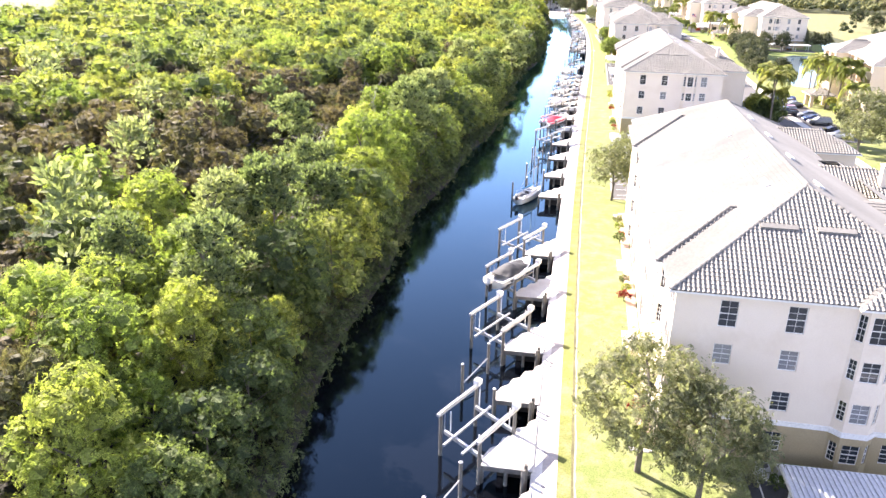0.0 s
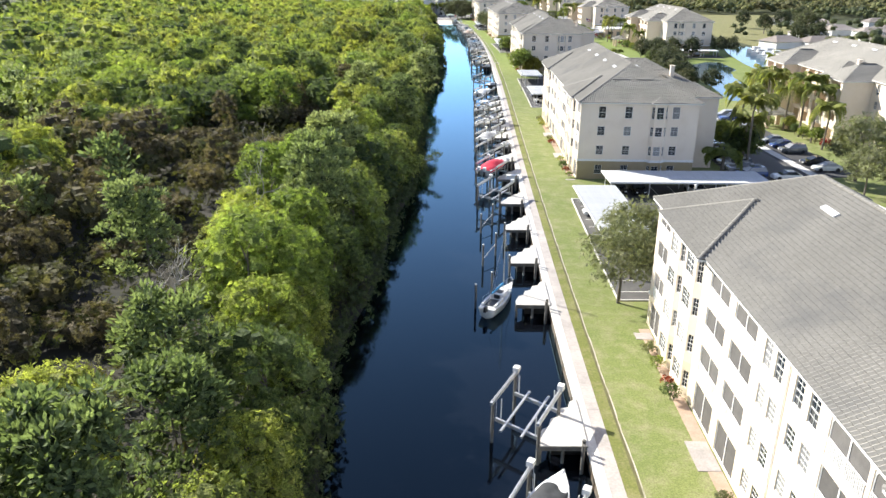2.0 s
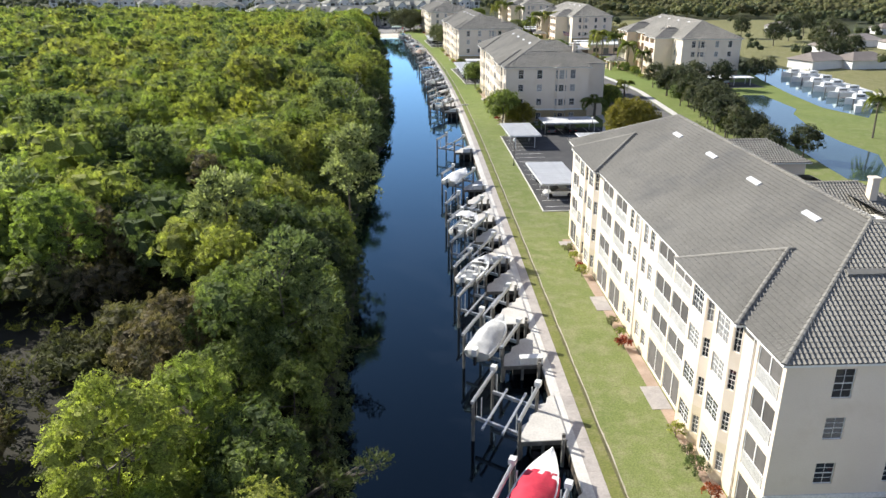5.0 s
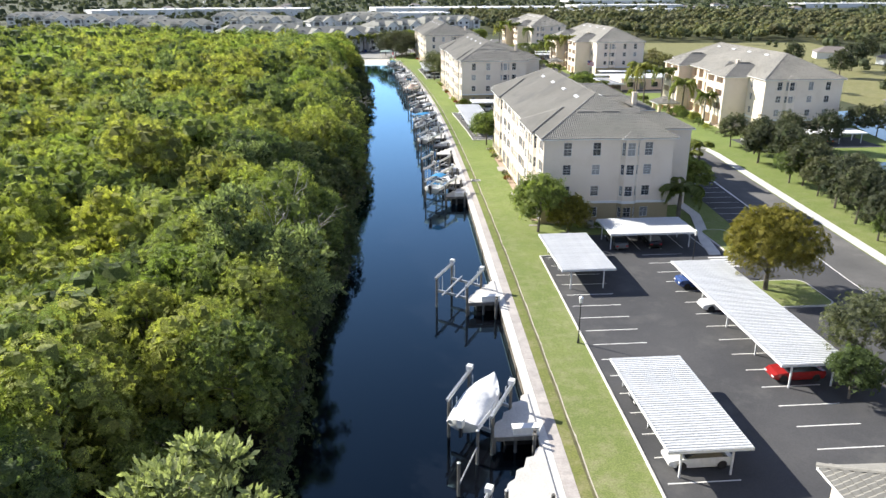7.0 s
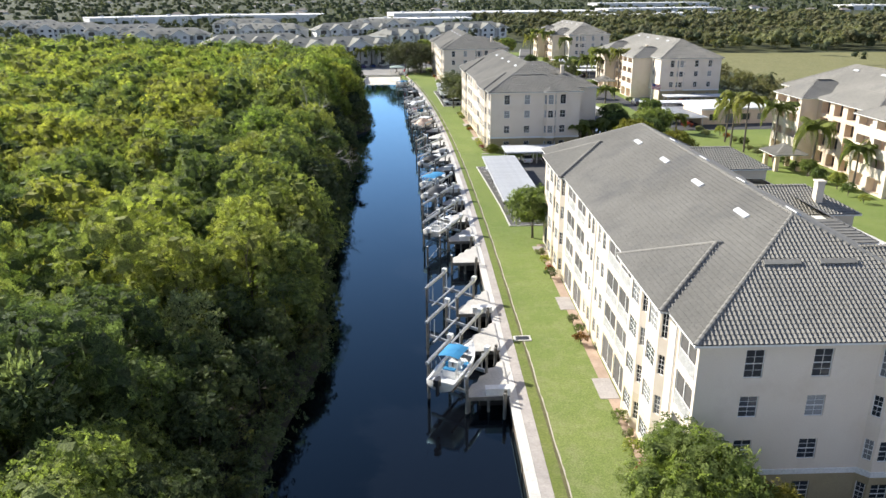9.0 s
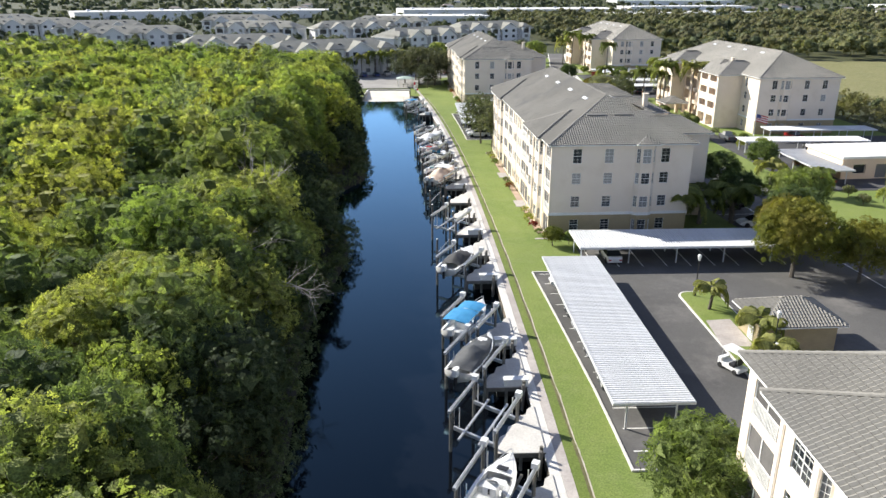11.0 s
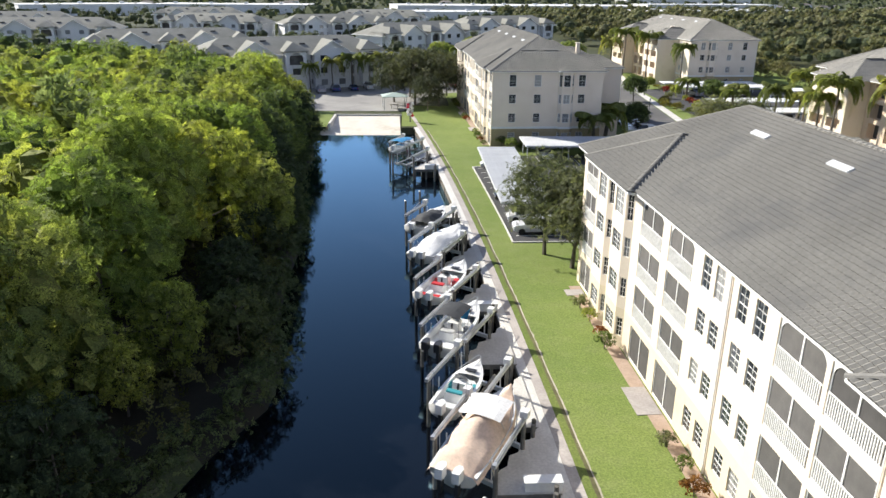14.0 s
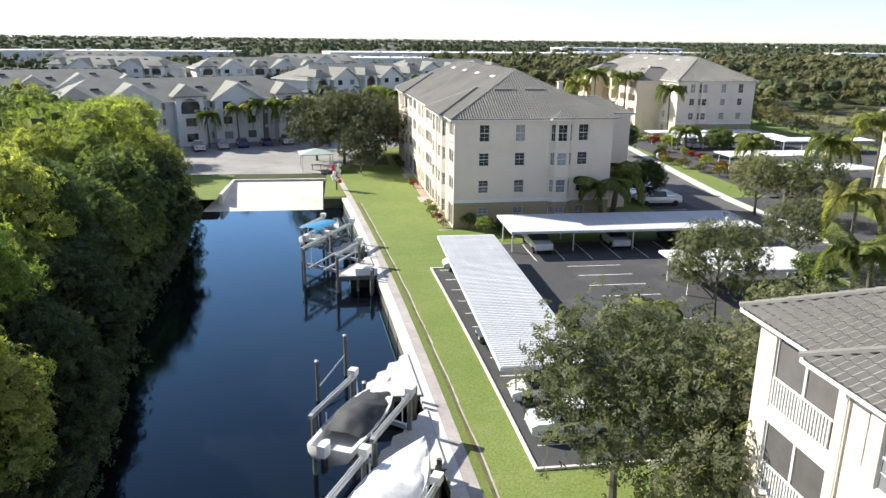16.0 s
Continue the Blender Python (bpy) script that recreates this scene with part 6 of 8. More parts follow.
for y, what, box in SLIPS:
    dock(y, bool(box))
    dock_pile(y, 0.0, 0.0, 1.1) if what == "piles" else None
    if what == "piles":
        dock_pile(y, -3.7, 1.2, 1.3)
        dock_pile(y, -3.7, 4.9, 1.5)
        tie = thing("mooring_rail", "thin galvanised rail slung between two mooring piles", "mooring rail", to_slip(y), "mooring rails")
        part("rail", MB().rod((-3.7, 1.2, -0.5), (-3.7, 4.9, 0.2), 0.05, sides=6), M["galv"], tie)
    elif what == "lift":
        boat_lift(y, 0.45)
    elif what == "sail":
        sail_boat(y)
        dock_pile(y, -4.4, 0.3, 1.3)
        dock_pile(y, -4.2, 3.9, 1.3)
    else:
        boat_lift(y, 0.35, False)
        args = {
            "black": (7.2, 2.5, "cover", M["cover_black"], "white motor boat under a black canvas cover on a lift"),
            "red": (9.2, 2.7, "cover", M["red"], "white motor boat under a bright red cover on a lift"),
            "pale": (6.8, 2.4, "cover", M["cover_pale"], "motor boat under a pale grey cover on a lift"),
            "open": (6.6, 2.4, "open", M["gel"], "open white centre-console boat on a lift"),
            "bimini": (6.6, 2.4, "bimini", M["cover_white"], "white boat with a white sun canopy on a lift"),
            "white": (7.0, 2.6, "cover", M["cover_white"], "motor boat shrouded in a white cover on a lift"),
            "white_big": (9.0, 2.9, "cover", M["cover_white"], "long motor boat shrouded in a white cover on a lift"),
            "blue_top": (7.0, 2.5, "bimini", M["cover_blue"], "open white boat with a blue canopy on a lift"),
            "grey": (7.0, 2.5, "cover", M["cover_grey"], "motor boat under a dark grey cover on a lift"),
            "blue": (7.0, 2.6, "panels", M["cover_blue"], "pontoon boat under two bright blue canopies on a lift"),
            "tan": (8.6, 2.8, "cover", M["cover_tan"], "motor boat under a tan canvas cover on a lift"),
            "teal": (5.6, 2.1, "open", M["cover_teal"], "small open white boat with a teal bow cover on a lift"),
            "ttop": (7.6, 2.6, "ttop", M["cover_black"], "white fishing boat with a black hard top and blue curtains"),
            "red_open": (7.6, 2.7, "open", M["red"], "open white boat with a red seat on a lift"),
            "blue_small": (6.0, 2.3, "panels", M["cover_blue"], "small boat under blue canopies on a lift"),
        }[what]
        boat(y, *args)

# ================= car parks: shelters, cars, lamps =================
_panel = {}


def carport(x0, y0, x1, y1, label="white ribbed metal carport roof on slim white posts"):
    t = thing("carport", label, "carport", pose((x0 + x1) / 2, (y0 + y1) / 2, 0), "carports")
    w, l = x1 - x0, y1 - y0
    along = l >= w      # ribs lie across the long side
    n = round((l if along else w) / 0.6)
    width = (w if along else l)
    key = (round(width, 2), along)
    if key not in _panel:
        p = MB()
        s = 0.6
        if along:
            p.box(-width / 2, -s / 2 + 0.01, 0, width / 2, s / 2, 0.02).box(-width / 2, -s / 2 + 0.01, 0.02, width / 2, -s / 2 + 0.16, 0.14).box(-width / 2, 0.01, 0.02, width / 2, 0.16, 0.14)
        else:
            p.box(-s / 2 + 0.01, -width / 2, 0, s / 2, width / 2, 0.02).box(-s / 2 + 0.01, -width / 2, 0.02, -s / 2 + 0.16, width / 2, 0.14).box(0.01, -width / 2, 0.02, 0.16, width / 2, 0.14)
        _panel[key] = p.mesh("roof_panel")
        _panel[key].materials.append(M["alu"])
    if x0 > 40 or y0 > 480:
        p = MB()
        for i in range(n):
            q = -(n * 0.6) / 2 + 0.3 + 0.6 * i
            if along:
                p.box(-width / 2, q - 0.29, 2.32, width / 2, q + 0.29, 2.35).box(-width / 2, q - 0.24, 2.35, width / 2, q - 0.12, 2.43)
            else:
                p.box(q - 0.29, -width / 2, 2.32, q + 0.29, width / 2, 2.35).box(q - 0.24, -width / 2, 2.35, q - 0.12, width / 2, 2.43)
        tagged(part("roof_sheet", p, M["alu"], t), kind="stuff")
    for i in range(0 if x0 > 40 or y0 > 480 else n):
        q = -(n * 0.6) / 2 + 0.3 + 0.6 * i
        ob = new("roof_panel", _panel[key])
        ob.parent = t
        ob.matrix_local = pose(0, q, 2.32) if along else pose(q, 0, 2.32)
    lw = n * 0.6 / 2
    hw, hl = (width / 2, lw) if along else (lw, width / 2)
    fr = MB().box(-hw - 0.06, -hl - 0.06, 2.2, hw + 0.06, -hl, 2.42).box(-hw - 0.06, hl, 2.2, hw + 0.06, hl + 0.06, 2.42)
    fr.box(-hw - 0.06, -hl, 2.2, -hw, hl, 2.42).box(hw, -hl, 2.2, hw + 0.06, hl, 2.42)
    part("gutter", fr, M["alu"], t)
    k = max(2, round((2 * hl if along else 2 * hw) / 5.6) + 1)
    for i in range(k):
        f = -1 + 2 * i / (k - 1)
        for s in (-0.62, 0.62):
            x, y = (hw * s, (hl - 0.4) * f) if along else ((hw - 0.4) * f, hl * s)
            part("post", MB().box(x - 0.06, y - 0.06, 0.04, x + 0.06, y + 0.06, 2.2), M["alu"], t)
        a, b = ((-hw, (hl - 0.4) * f, 2.25), (hw, (hl - 0.4) * f, 2.25)) if along else (((hw - 0.4) * f, -hl, 2.25), ((hw - 0.4) * f, hl, 2.25))
        part("rafter", MB().beam(a, b, 0.1, 0.1), M["alu"], t)
    return t


CARPORTS = [
    (8.4, 39.0, 20.0, 45.6), (2.7, 117.5, 8.5, 138.3), (8.2, 140.1, 31.2, 146.4), (6.5, 217.0, 12.2, 229.8), (7.2, 249.3, 13.0, 261.3),
    (15.8, 260.5, 26.9, 266.7), (19.8, 227.5, 25.6, 251.0), (7.3, 335.5, 13.1, 364.6), (12.0, 367.4, 34.8, 373.6), (4.0, 446.5, 9.2, 474.5),
    (11.3, 475.3, 36.2, 482.2), (22.5, 461.8, 34.8, 468.0), (58.0, 541.0, 80.0, 546.5), (56.0, 548.5, 79.0, 552.5), (56.6, 518.5, 74.4, 524.0), (55.7, 505.5, 73.1, 511.0), (76.0, 535.0, 94.0, 540.0),
    (66.0, 436.0, 88.0, 440.5), (56.0, 425.0, 80.0, 429.5), (58.0, 402.0, 63.5, 418.0), (68.0, 320.0, 88.0, 325.0), (63.0, 158.0, 86.0, 163.0),
]
for c in CARPORTS:
    carport(*c)

M["tyre"] = surface("tyre rubber", (0.015, 0.015, 0.016), (0.03, 0.03, 0.03), 3, 20, 0.9, 0.2)
M["head"] = gloss("clear lamp lens", (0.7, 0.7, 0.7), 0.15)
M["tail"] = gloss("red lamp lens", (0.35, 0.01, 0.01), 0.2)
CAR_MESH = {}


def car_meshes(style):
    if style in CAR_MESH:
        return CAR_MESH[style]
    prof = {      # along the car: y, half width, sill, shoulder height
        "sedan": [(-2.25, 0.78, 0.32, 0.72), (-2.1, 0.86, 0.22, 0.92), (-1.2, 0.9, 0.2, 0.95), (0.6, 0.9, 0.2, 0.92), (1.9, 0.86, 0.22, 0.78), (2.25, 0.72, 0.34, 0.6)],
        "suv": [(-2.3, 0.86, 0.4, 0.9), (-2.2, 0.93, 0.3, 1.08), (-1.0, 0.95, 0.28, 1.08), (0.8, 0.95, 0.28, 1.06), (2.1, 0.92, 0.3, 0.98), (2.35, 0.8, 0.42, 0.8)],
        "pickup": [(-2.75, 0.92, 0.45, 0.95), (-2.65, 0.97, 0.38, 1.08), (-0.6, 0.97, 0.36, 1.1), (0.9, 0.97, 0.36, 1.1), (2.5, 0.95, 0.38, 1.05), (2.75, 0.84, 0.48, 0.9)],
    }[style]
    roof = {"sedan": [(-1.75, -1.05), (0.15, 1.15), 1.42], "suv": [(-2.15, -1.85), (0.35, 1.2), 1.72], "pickup": [(-0.75, -0.6), (0.55, 1.25), 1.82]}[style]
    body = MB()
    for y, w, a, b in prof:
        body.v += [(-w * 0.94, y, a), (-w, y, (a + b) / 2), (-w * 0.95, y, b), (w * 0.95, y, b), (w, y, (a + b) / 2), (w * 0.94, y, a)]
    for i in range(len(prof) - 1):
        for j in range(6):
            a, b = i * 6 + j, i * 6 + (j + 1) % 6
            body.f.append((a, a + 6, b + 6, b))
    body.f.append((0, 1, 2, 3, 4, 5))
    k = (len(prof) - 1) * 6
    body.f.append(tuple(k + j for j in (5, 4, 3, 2, 1, 0)))
    (yb0, yb1), (yf1, yf0), zr = roof
    sh = prof[2][3] - 0.02
    wr, ws = 0.68, prof[2][1] * 0.93
    body.prism([(-wr, yb1), (wr, yb1), (wr, yf1), (-wr, yf1)], zr - 0.04, zr)
    if style == "pickup":
        body.box(-0.95, -2.68, 1.08, -0.85, -0.8, 1.2).box(0.85, -2.68, 1.08, 0.95, -0.8, 1.2).box(-0.85, -2.72, 1.08, 0.85, -2.64, 1.2)
    gl = MB()
    lo = [(-ws, yb0, sh), (ws, yb0, sh), (ws, yf0, sh), (-ws, yf0, sh)]
    hi = [(-wr, yb1, zr - 0.041), (wr, yb1, zr - 0.041), (wr, yf1, zr - 0.041), (-wr, yf1, zr - 0.041)]
    for i in range(4):
        j = (i + 1) % 4
        gl.poly(lo[i], lo[j], hi[j], hi[i])
    wh = MB().rod((-0.1, 0, 0), (0.1, 0, 0), 0.34, sides=14)
    rm = MB().rod((-0.11, 0, 0), (0.11, 0, 0), 0.2, sides=10)
    f = prof[-1]
    la = MB().box(-0.16, -0.04, -0.07, 0.16, 0.04, 0.07)
    CAR_MESH[style] = (body, gl, wh, rm, la, prof)
    return CAR_MESH[style]


PAINT = {k: gloss(k + " car paint", c, 0.25, 0.1, 0.6) for k, c in {"white": (0.75, 0.75, 0.74), "black": (0.015, 0.015, 0.017), "silver": (0.42, 0.43, 0.45), "blue": (0.03, 0.07, 0.22), "red": (0.35, 0.02, 0.02), "grey": (0.12, 0.125, 0.13)}.items()}
CAR_BASE = {}


def car(x, y, turn, style, tint, z=0.05):
    key = (style, tint)
    m = pose(x, y, z, 0, 0, turn)
    if key in CAR_BASE:
        return copy_thing(CAR_BASE[key], m)
    body, gl, wh, rm, la, prof = car_meshes(style)
    name = {"sedan": "car", "suv": "car", "pickup": "pickup_truck"}[style]
    t = thing(name, "parked %s %s on the asphalt" % (tint, {"sedan": "saloon car", "suv": "sport utility car", "pickup": "pickup truck"}[style]), "car" if style != "pickup" else "truck", None, "parked cars")
    part("body", body, PAINT[tint], t)
    part("glazing", gl, M["glass"], t, "dark tinted windows")
    for sx in (-1, 1):
        for wy in (prof[0][0] + 0.85, prof[-1][0] - 0.85):
            w = part("wheel", wh, M["tyre"], t)
            w.location = (sx * (prof[2][1] - 0.1), wy, 0.34)
        l = part("headlight", la, M["head"], t)
        l.location = (sx * 0.58, prof[-1][0] - 0.03, prof[-1][3] - 0.1)
        l = part("taillight", la, M["tail"], t)
        l.location = (sx * 0.6, prof[0][0] + 0.03, prof[0][3] - 0.1)
    t.matrix_world = m
    CAR_BASE[key] = t
    return t


rng = np.random.default_rng(77)
STYLES, TINTS = ["sedan", "suv", "sedan", "suv", "pickup"], ["white", "black", "silver", "white", "blue", "grey", "black", "red"]
def random_car(x, y, turn):
    car(x, y, turn + rng.uniform(-2, 2), STYLES[int(rng.integers(0, 5))], TINTS[int(rng.integers(0, 8))])


# under the long shelters, and along the drive east of each building
for cx, cy, tr, st, ti in (
    (10.2, 143.4, 180, "suv", "black"), (12.9, 143.0, 180, "suv", "black"), (21.2, 142.7, 180, "suv", "white"), (29.4, 143.0, 180, "sedan", "white"),
    (17.6, 263.2, 0, "sedan", "grey"), (22.0, 263.5, 0, "sedan", "black"), (9.4, 219.0, 90, "sedan", "white"), (9.6, 226.6, 90, "sedan", "black"), (22.3, 229.6, 90, "sedan", "red"), (22.3, 243.5, 90, "sedan", "white"), (22.3, 249.4, 90, "suv", "blue"),
    (10.0, 362.5, 90, "sedan", "white"), (10.2, 354.5, 90, "suv", "black"), (10.2, 351.7, 90, "sedan", "silver"), (10.2, 346.5, 90, "sedan", "black"), (10.2, 341.2, 90, "suv", "grey"), (16.2, 370.2, 0, "sedan", "white"),
    (6.4, 472.0, 90, "sedan", "white"), (6.6, 455.0, 90, "suv", "black"), (7.2, 443.2, 90, "suv", "white"), (7.0, 447.2, 90, "sedan", "white"), (14.4, 478.0, 180, "pickup", "white"), (22.6, 478.6, 180, "suv", "white"), (29.0, 479.0, 180, "sedan", "grey"), (33.5, 478.5, 180, "sedan", "silver"),
    (5.4, 132.5, 90, "sedan", "white"), (5.4, 122.0, 90, "sedan", "black"), (38.0, 150.5, 90, "sedan", "white"),
    (24.5, 122.5, 90, "pickup", "black"), (38.5, 381.7, 90, "sedan", "white"),
):
    car(cx, cy, tr, st, ti)
for y0, n in ((152, 9), (168, 4), (496, 9), (390, 3)):
    for i in range(n):
        y = y0 + 2.75 * i
        random_car(road_x(y) - 6.2, y, 90)
for x, y in ((42.5, 178), (43.5, 181), (64, 521), (60, 508), (66, 508.5), (62, 543.5), (70, 543.5), (58, 438), (72, 438), (60, 427), (70, 427), (64, 322), (80, 322)):
    random_car(x, y, 0 if x > 50 else 90)
for i, x in enumerate((-30.5, -26.6, -23.4, -19.2, -15.6, -3.0, 6.0)):
    random_car(x, 546.0 + i * 2.0, 15)


def street_lamp(x, y):
    t = thing("street_lamp", "slim black lamp post with a white lantern by the car park", "street lamp", pose(x, y, 0.03), "street lamps")
    part("base", MB().rod((0, 0, 0), (0, 0, 0.5), 0.14, 0.09), M["motor_dark"], t)
    part("pole", MB().rod((0, 0, 0.5), (0, 0, 4.0), 0.06, 0.05), M["motor_dark"], t)
    part("lantern", MB().rod((0, 0, 4.0), (0, 0, 4.5), 0.13, 0.2).rod((0, 0, 4.5), (0, 0, 4.68), 0.22, 0.04), M["gel"], t, "frosted white lantern")


for x, y in ((5.9, 237.2), (23.9, 254.7), (22.0, 358.8), (23.6, 345.3), (17.2, 131.5), (39.5, 508.0), (37.0, 452.0), (46.0, 470.0), (30.0, 470.5)):
    street_lamp(x, y)

# planted islands in the car parks, with kerbs
def island(x0, y0, x1, y1):
    r = 1.2
    pts = []
    for cx, cy, a0 in ((x1 - r, y0 + r, -90), (x1 - r, y1 - r, 0), (x0 + r, y1 - r, 90), (x0 + r, y0 + r, 180)):
        for i in range(5):
            a = radians(a0 + 22.5 * i)
            pts.append((cx + r * math.cos(a), cy + r * math.sin(a)))
    inner = [((x - (x0 + x1) / 2) * (1 - 0.32 / (x1 - x0)) + (x0 + x1) / 2, (y - (y0 + y1) / 2) * (1 - 0.32 / (y1 - y0)) + (y0 + y1) / 2) for x, y in pts]
    t = thing("planted_island", "kerbed grass island in the car park", "traffic island", None, "planted islands")
    part("kerb", MB().prism(pts, 0.03, 0.17), M["kerb"], t)
    part("grass", MB().prism(inner, 0.171, 0.19), M["grass"], t)


for r in ((15.9, 119.5, 20.5, 132.6), (20.4, 338.0, 24.6, 360.0), (27.0, 243.0, 34.5, 250.0), (17.5, 441.0, 21.5, 452.0), (35.5, 463.0, 38.5, 474.0), (30.2, 259.0, 33.8, 268.0)):
    island(*r)

# small hut with a hipped tile roof in the fourth car park
h = thing("service_hut", "low tan hut with a hipped tile roof", "hut", pose(26.6, 349.2, 0.04, 0, 0, 1.5))
part("wall", MB().box(-3.2, -2.4, 0, 3.2, 2.4, 2.6), M["stucco_low"], h)
tl, un = MB(), MB()
hip_roof(tl, un, -3.8, -3.0, 3.8, 3.0, 2.6, 2.9)
part("roof", un, M["trim"], h)
roof_tiles(tl, h)
part("door", MB().box(-3.26, -0.5, 0.05, -3.2, 0.45, 2.1), M["trim"], h)
# ================= lawn trees, palms, shrubs =================
for s in range(3):
    tree_kind("oak", 60 + s, 2.9 + 0.2 * s, 6.2 + 0.3 * s, 30, 2100, 0.31, M["leaf_lawn"], 1.7, thick=0.15, inner=0.2)
    tree_kind("drive_oak", 65 + s, 3.0, 6.2 + 0.3 * s, 26, 900, 0.46, M["leaf_dark_oak"], 1.4, thick=0.15, core=0.5, inner=0.55)
    tree_kind("end_oak", 67 + s, 3.0 + 0.2 * s, 6.2 + 0.3 * s, 34, 2000, 0.34, M["leaf_dark_oak"], 1.3, thick=0.15, inner=0.35)
    tree_kind("round", 70 + s, 2.7, 5.4, 26, 1300, 0.42, M["leaf_green"], 1.5, thick=0.15, core=0.58)
tree_kind("shrub", 80, 0.8, 1.3, 9, 260, 0.2, M["leaf_green"], 0.3, thick=0.04)
tree_kind("shrub", 81, 0.7, 1.1, 8, 240, 0.2, M["leaf_lawn"], 0.3, thick=0.04)
M["leaf_red"] = foliage("red croton leaves", [(0.22, 0.03, 0.03), (0.3, 0.06, 0.03), (0.2, 0.10, 0.03)], glow=0.2)
M["leaf_yellow"] = foliage("yellow-green leaves", [(0.17, 0.155, 0.035), (0.22, 0.19, 0.045), (0.13, 0.15, 0.035)], glow=0.3)
tree_kind("red_shrub", 82, 0.7, 1.1, 8, 240, 0.2, M["leaf_red"], 0.25, thick=0.04)
tree_kind("gold", 83, 3.1, 5.8, 28, 1800, 0.4, M["leaf_yellow"], 1.5, thick=0.18, core=0.55)

OAK = "grey-green live oak on the lawn with a slender trunk"
for x, y, k, s in ((0.4, 46.5, "oak", 1.5), (3.8, 44.3, "oak", 1.3), (1.6, 105.4, "oak", 1.25), (4.3, 111.5, "oak", 1.4), (5.8, 107.6, "oak", 1.1), (11.5, 112.5, "oak", 1.2), (7.0, 436.5, "oak", 1.5), (8.9, 432.9, "oak", 1.5), (12.2, 437.5, "oak", 1.35), (15.6, 435.5, "oak", 1.4), (19.5, 442.5, "oak", 1.35), (11.0, 432.0, "oak", 1.3), (22.5, 457.5, "oak", 1.3),
                   (9.8, 325.8, "round", 1.3), (8.8, 269.2, "round", 1.45), (12.4, 267.6, "gold", 0.95), (10.5, 274.1, "round", 1.0), (29.0, 247.5, "gold", 1.6), (28.0, 230.0, "oak", 1.2), (32.5, 227.5, "oak", 1.3), (24.8, 226.0, "round", 0.8),
                   (36.5, 469.5, "oak", 1.0), (44.1, 489.5, "oak", 1.25), (48.0, 485.0, "oak", 1.2), (10.3, 374.9, "gold", 0.42), (34.5, 363.7, "gold", 1.5), (36.8, 371.0, "gold", 1.2), (41.0, 362.0, "gold", 1.2), (43.4, 380.9, "round", 1.5), (40.6, 376.0, "round", 1.3), (33.1, 461.6, "round", 0.7), (48.5, 150.0, "oak", 1.7), (45.5, 142.0, "oak", 1.2), (51.5, 139.0, "oak", 1.25), (28.2, 509.2, "round", 1.2), (44.5, 534.6, "round", 1.1)):
    plant(k, x, y, int(x * 7 + y), s, 0.03, "tree", {"oak": OAK, "round": "small leafy green tree on the lawn", "gold": "yellow-green spreading tree beside the car park"}[k], "lawn trees")
for x, y, sc in ((12.4, 375.3, 1.3), (13.4, 374.9, 1.1), (14.6, 375.4, 1.0), (8.9, 486.2, 1.4), (10.2, 483.6, 1.5), (11.6, 483.9, 1.3)):
    plant("shrub", x, y, int(x), sc, 0.03, "shrub", "loose green shrub by the building's corner", "corner shrubs")
# oaks along the drive and round the pond
rng = np.random.default_rng(21)
for x, y in ((57.4, 305.4), (61.6, 305.0), (56.9, 289.2), (58.4, 297.0), (60.5, 313.0), (54.6, 276.5), (55.8, 283.0), (53.0, 269.0), (51.5, 262.0), (50.6, 255.0), (59.0, 320.0), (62.5, 297), (59.5, 281), (57.5, 272), (55.5, 265), (66, 312), (70, 318), (76, 315), (50.0, 249), (49.8, 237), (56.0, 236.5), (88.8, 338.3), (90.3, 327.4), (95.0, 327), (64.0, 318), (53.2, 258)):
    plant("drive_oak", x, y, int(rng.integers(0, 30)), rng.uniform(0.95, 1.3), 0.02, "tree", "dark live oak beside the drive and pond", "drive trees")
# trees at the canal's north end
for x, y, s in ((-2.0, 521.0, 1.1), (0.5, 527.0, 1.7), (-4.5, 529.5, 1.9), (-9.0, 533.0, 1.6), (-1.0, 537.0, 1.9), (-5.5, 541.0, 1.7), (3.0, 543.0, 1.5), (6.0, 551.0, 1.4)):
    plant("end_oak", x, y, int(y), s, 0.02, "tree", "dense dark oak at the end of the canal", "lawn trees")


def frond_quads(rng, L, droop, leaflets=26):
    """One arching palm frond: paired leaflets on a rib."""
    q = []
    for i in range(leaflets):
        t = 0.12 + 0.88 * i / leaflets
        x = L * t * (1 - 0.3 * t * t)
        z = L * (0.8 * t - 1.15 * droop * t * t)
        w = 0.9 * L / 3.2 * math.sin(math.pi * min(1, 0.12 + t * 0.9)) ** 0.7 + 0.05
        for s in (-1, 1):
            tip = (x + 0.3 * w, s * w, z - 0.62 * w + rng.normal(0, 0.03))
            q.append([(x - 0.1, 0, z), (x - 0.02 + 0.05 * w, s * w * 0.55, z - 0.08), tip, (x + 0.16 + 0.1 * w, s * w * 0.45, z - 0.02)])
    return np.array(q)


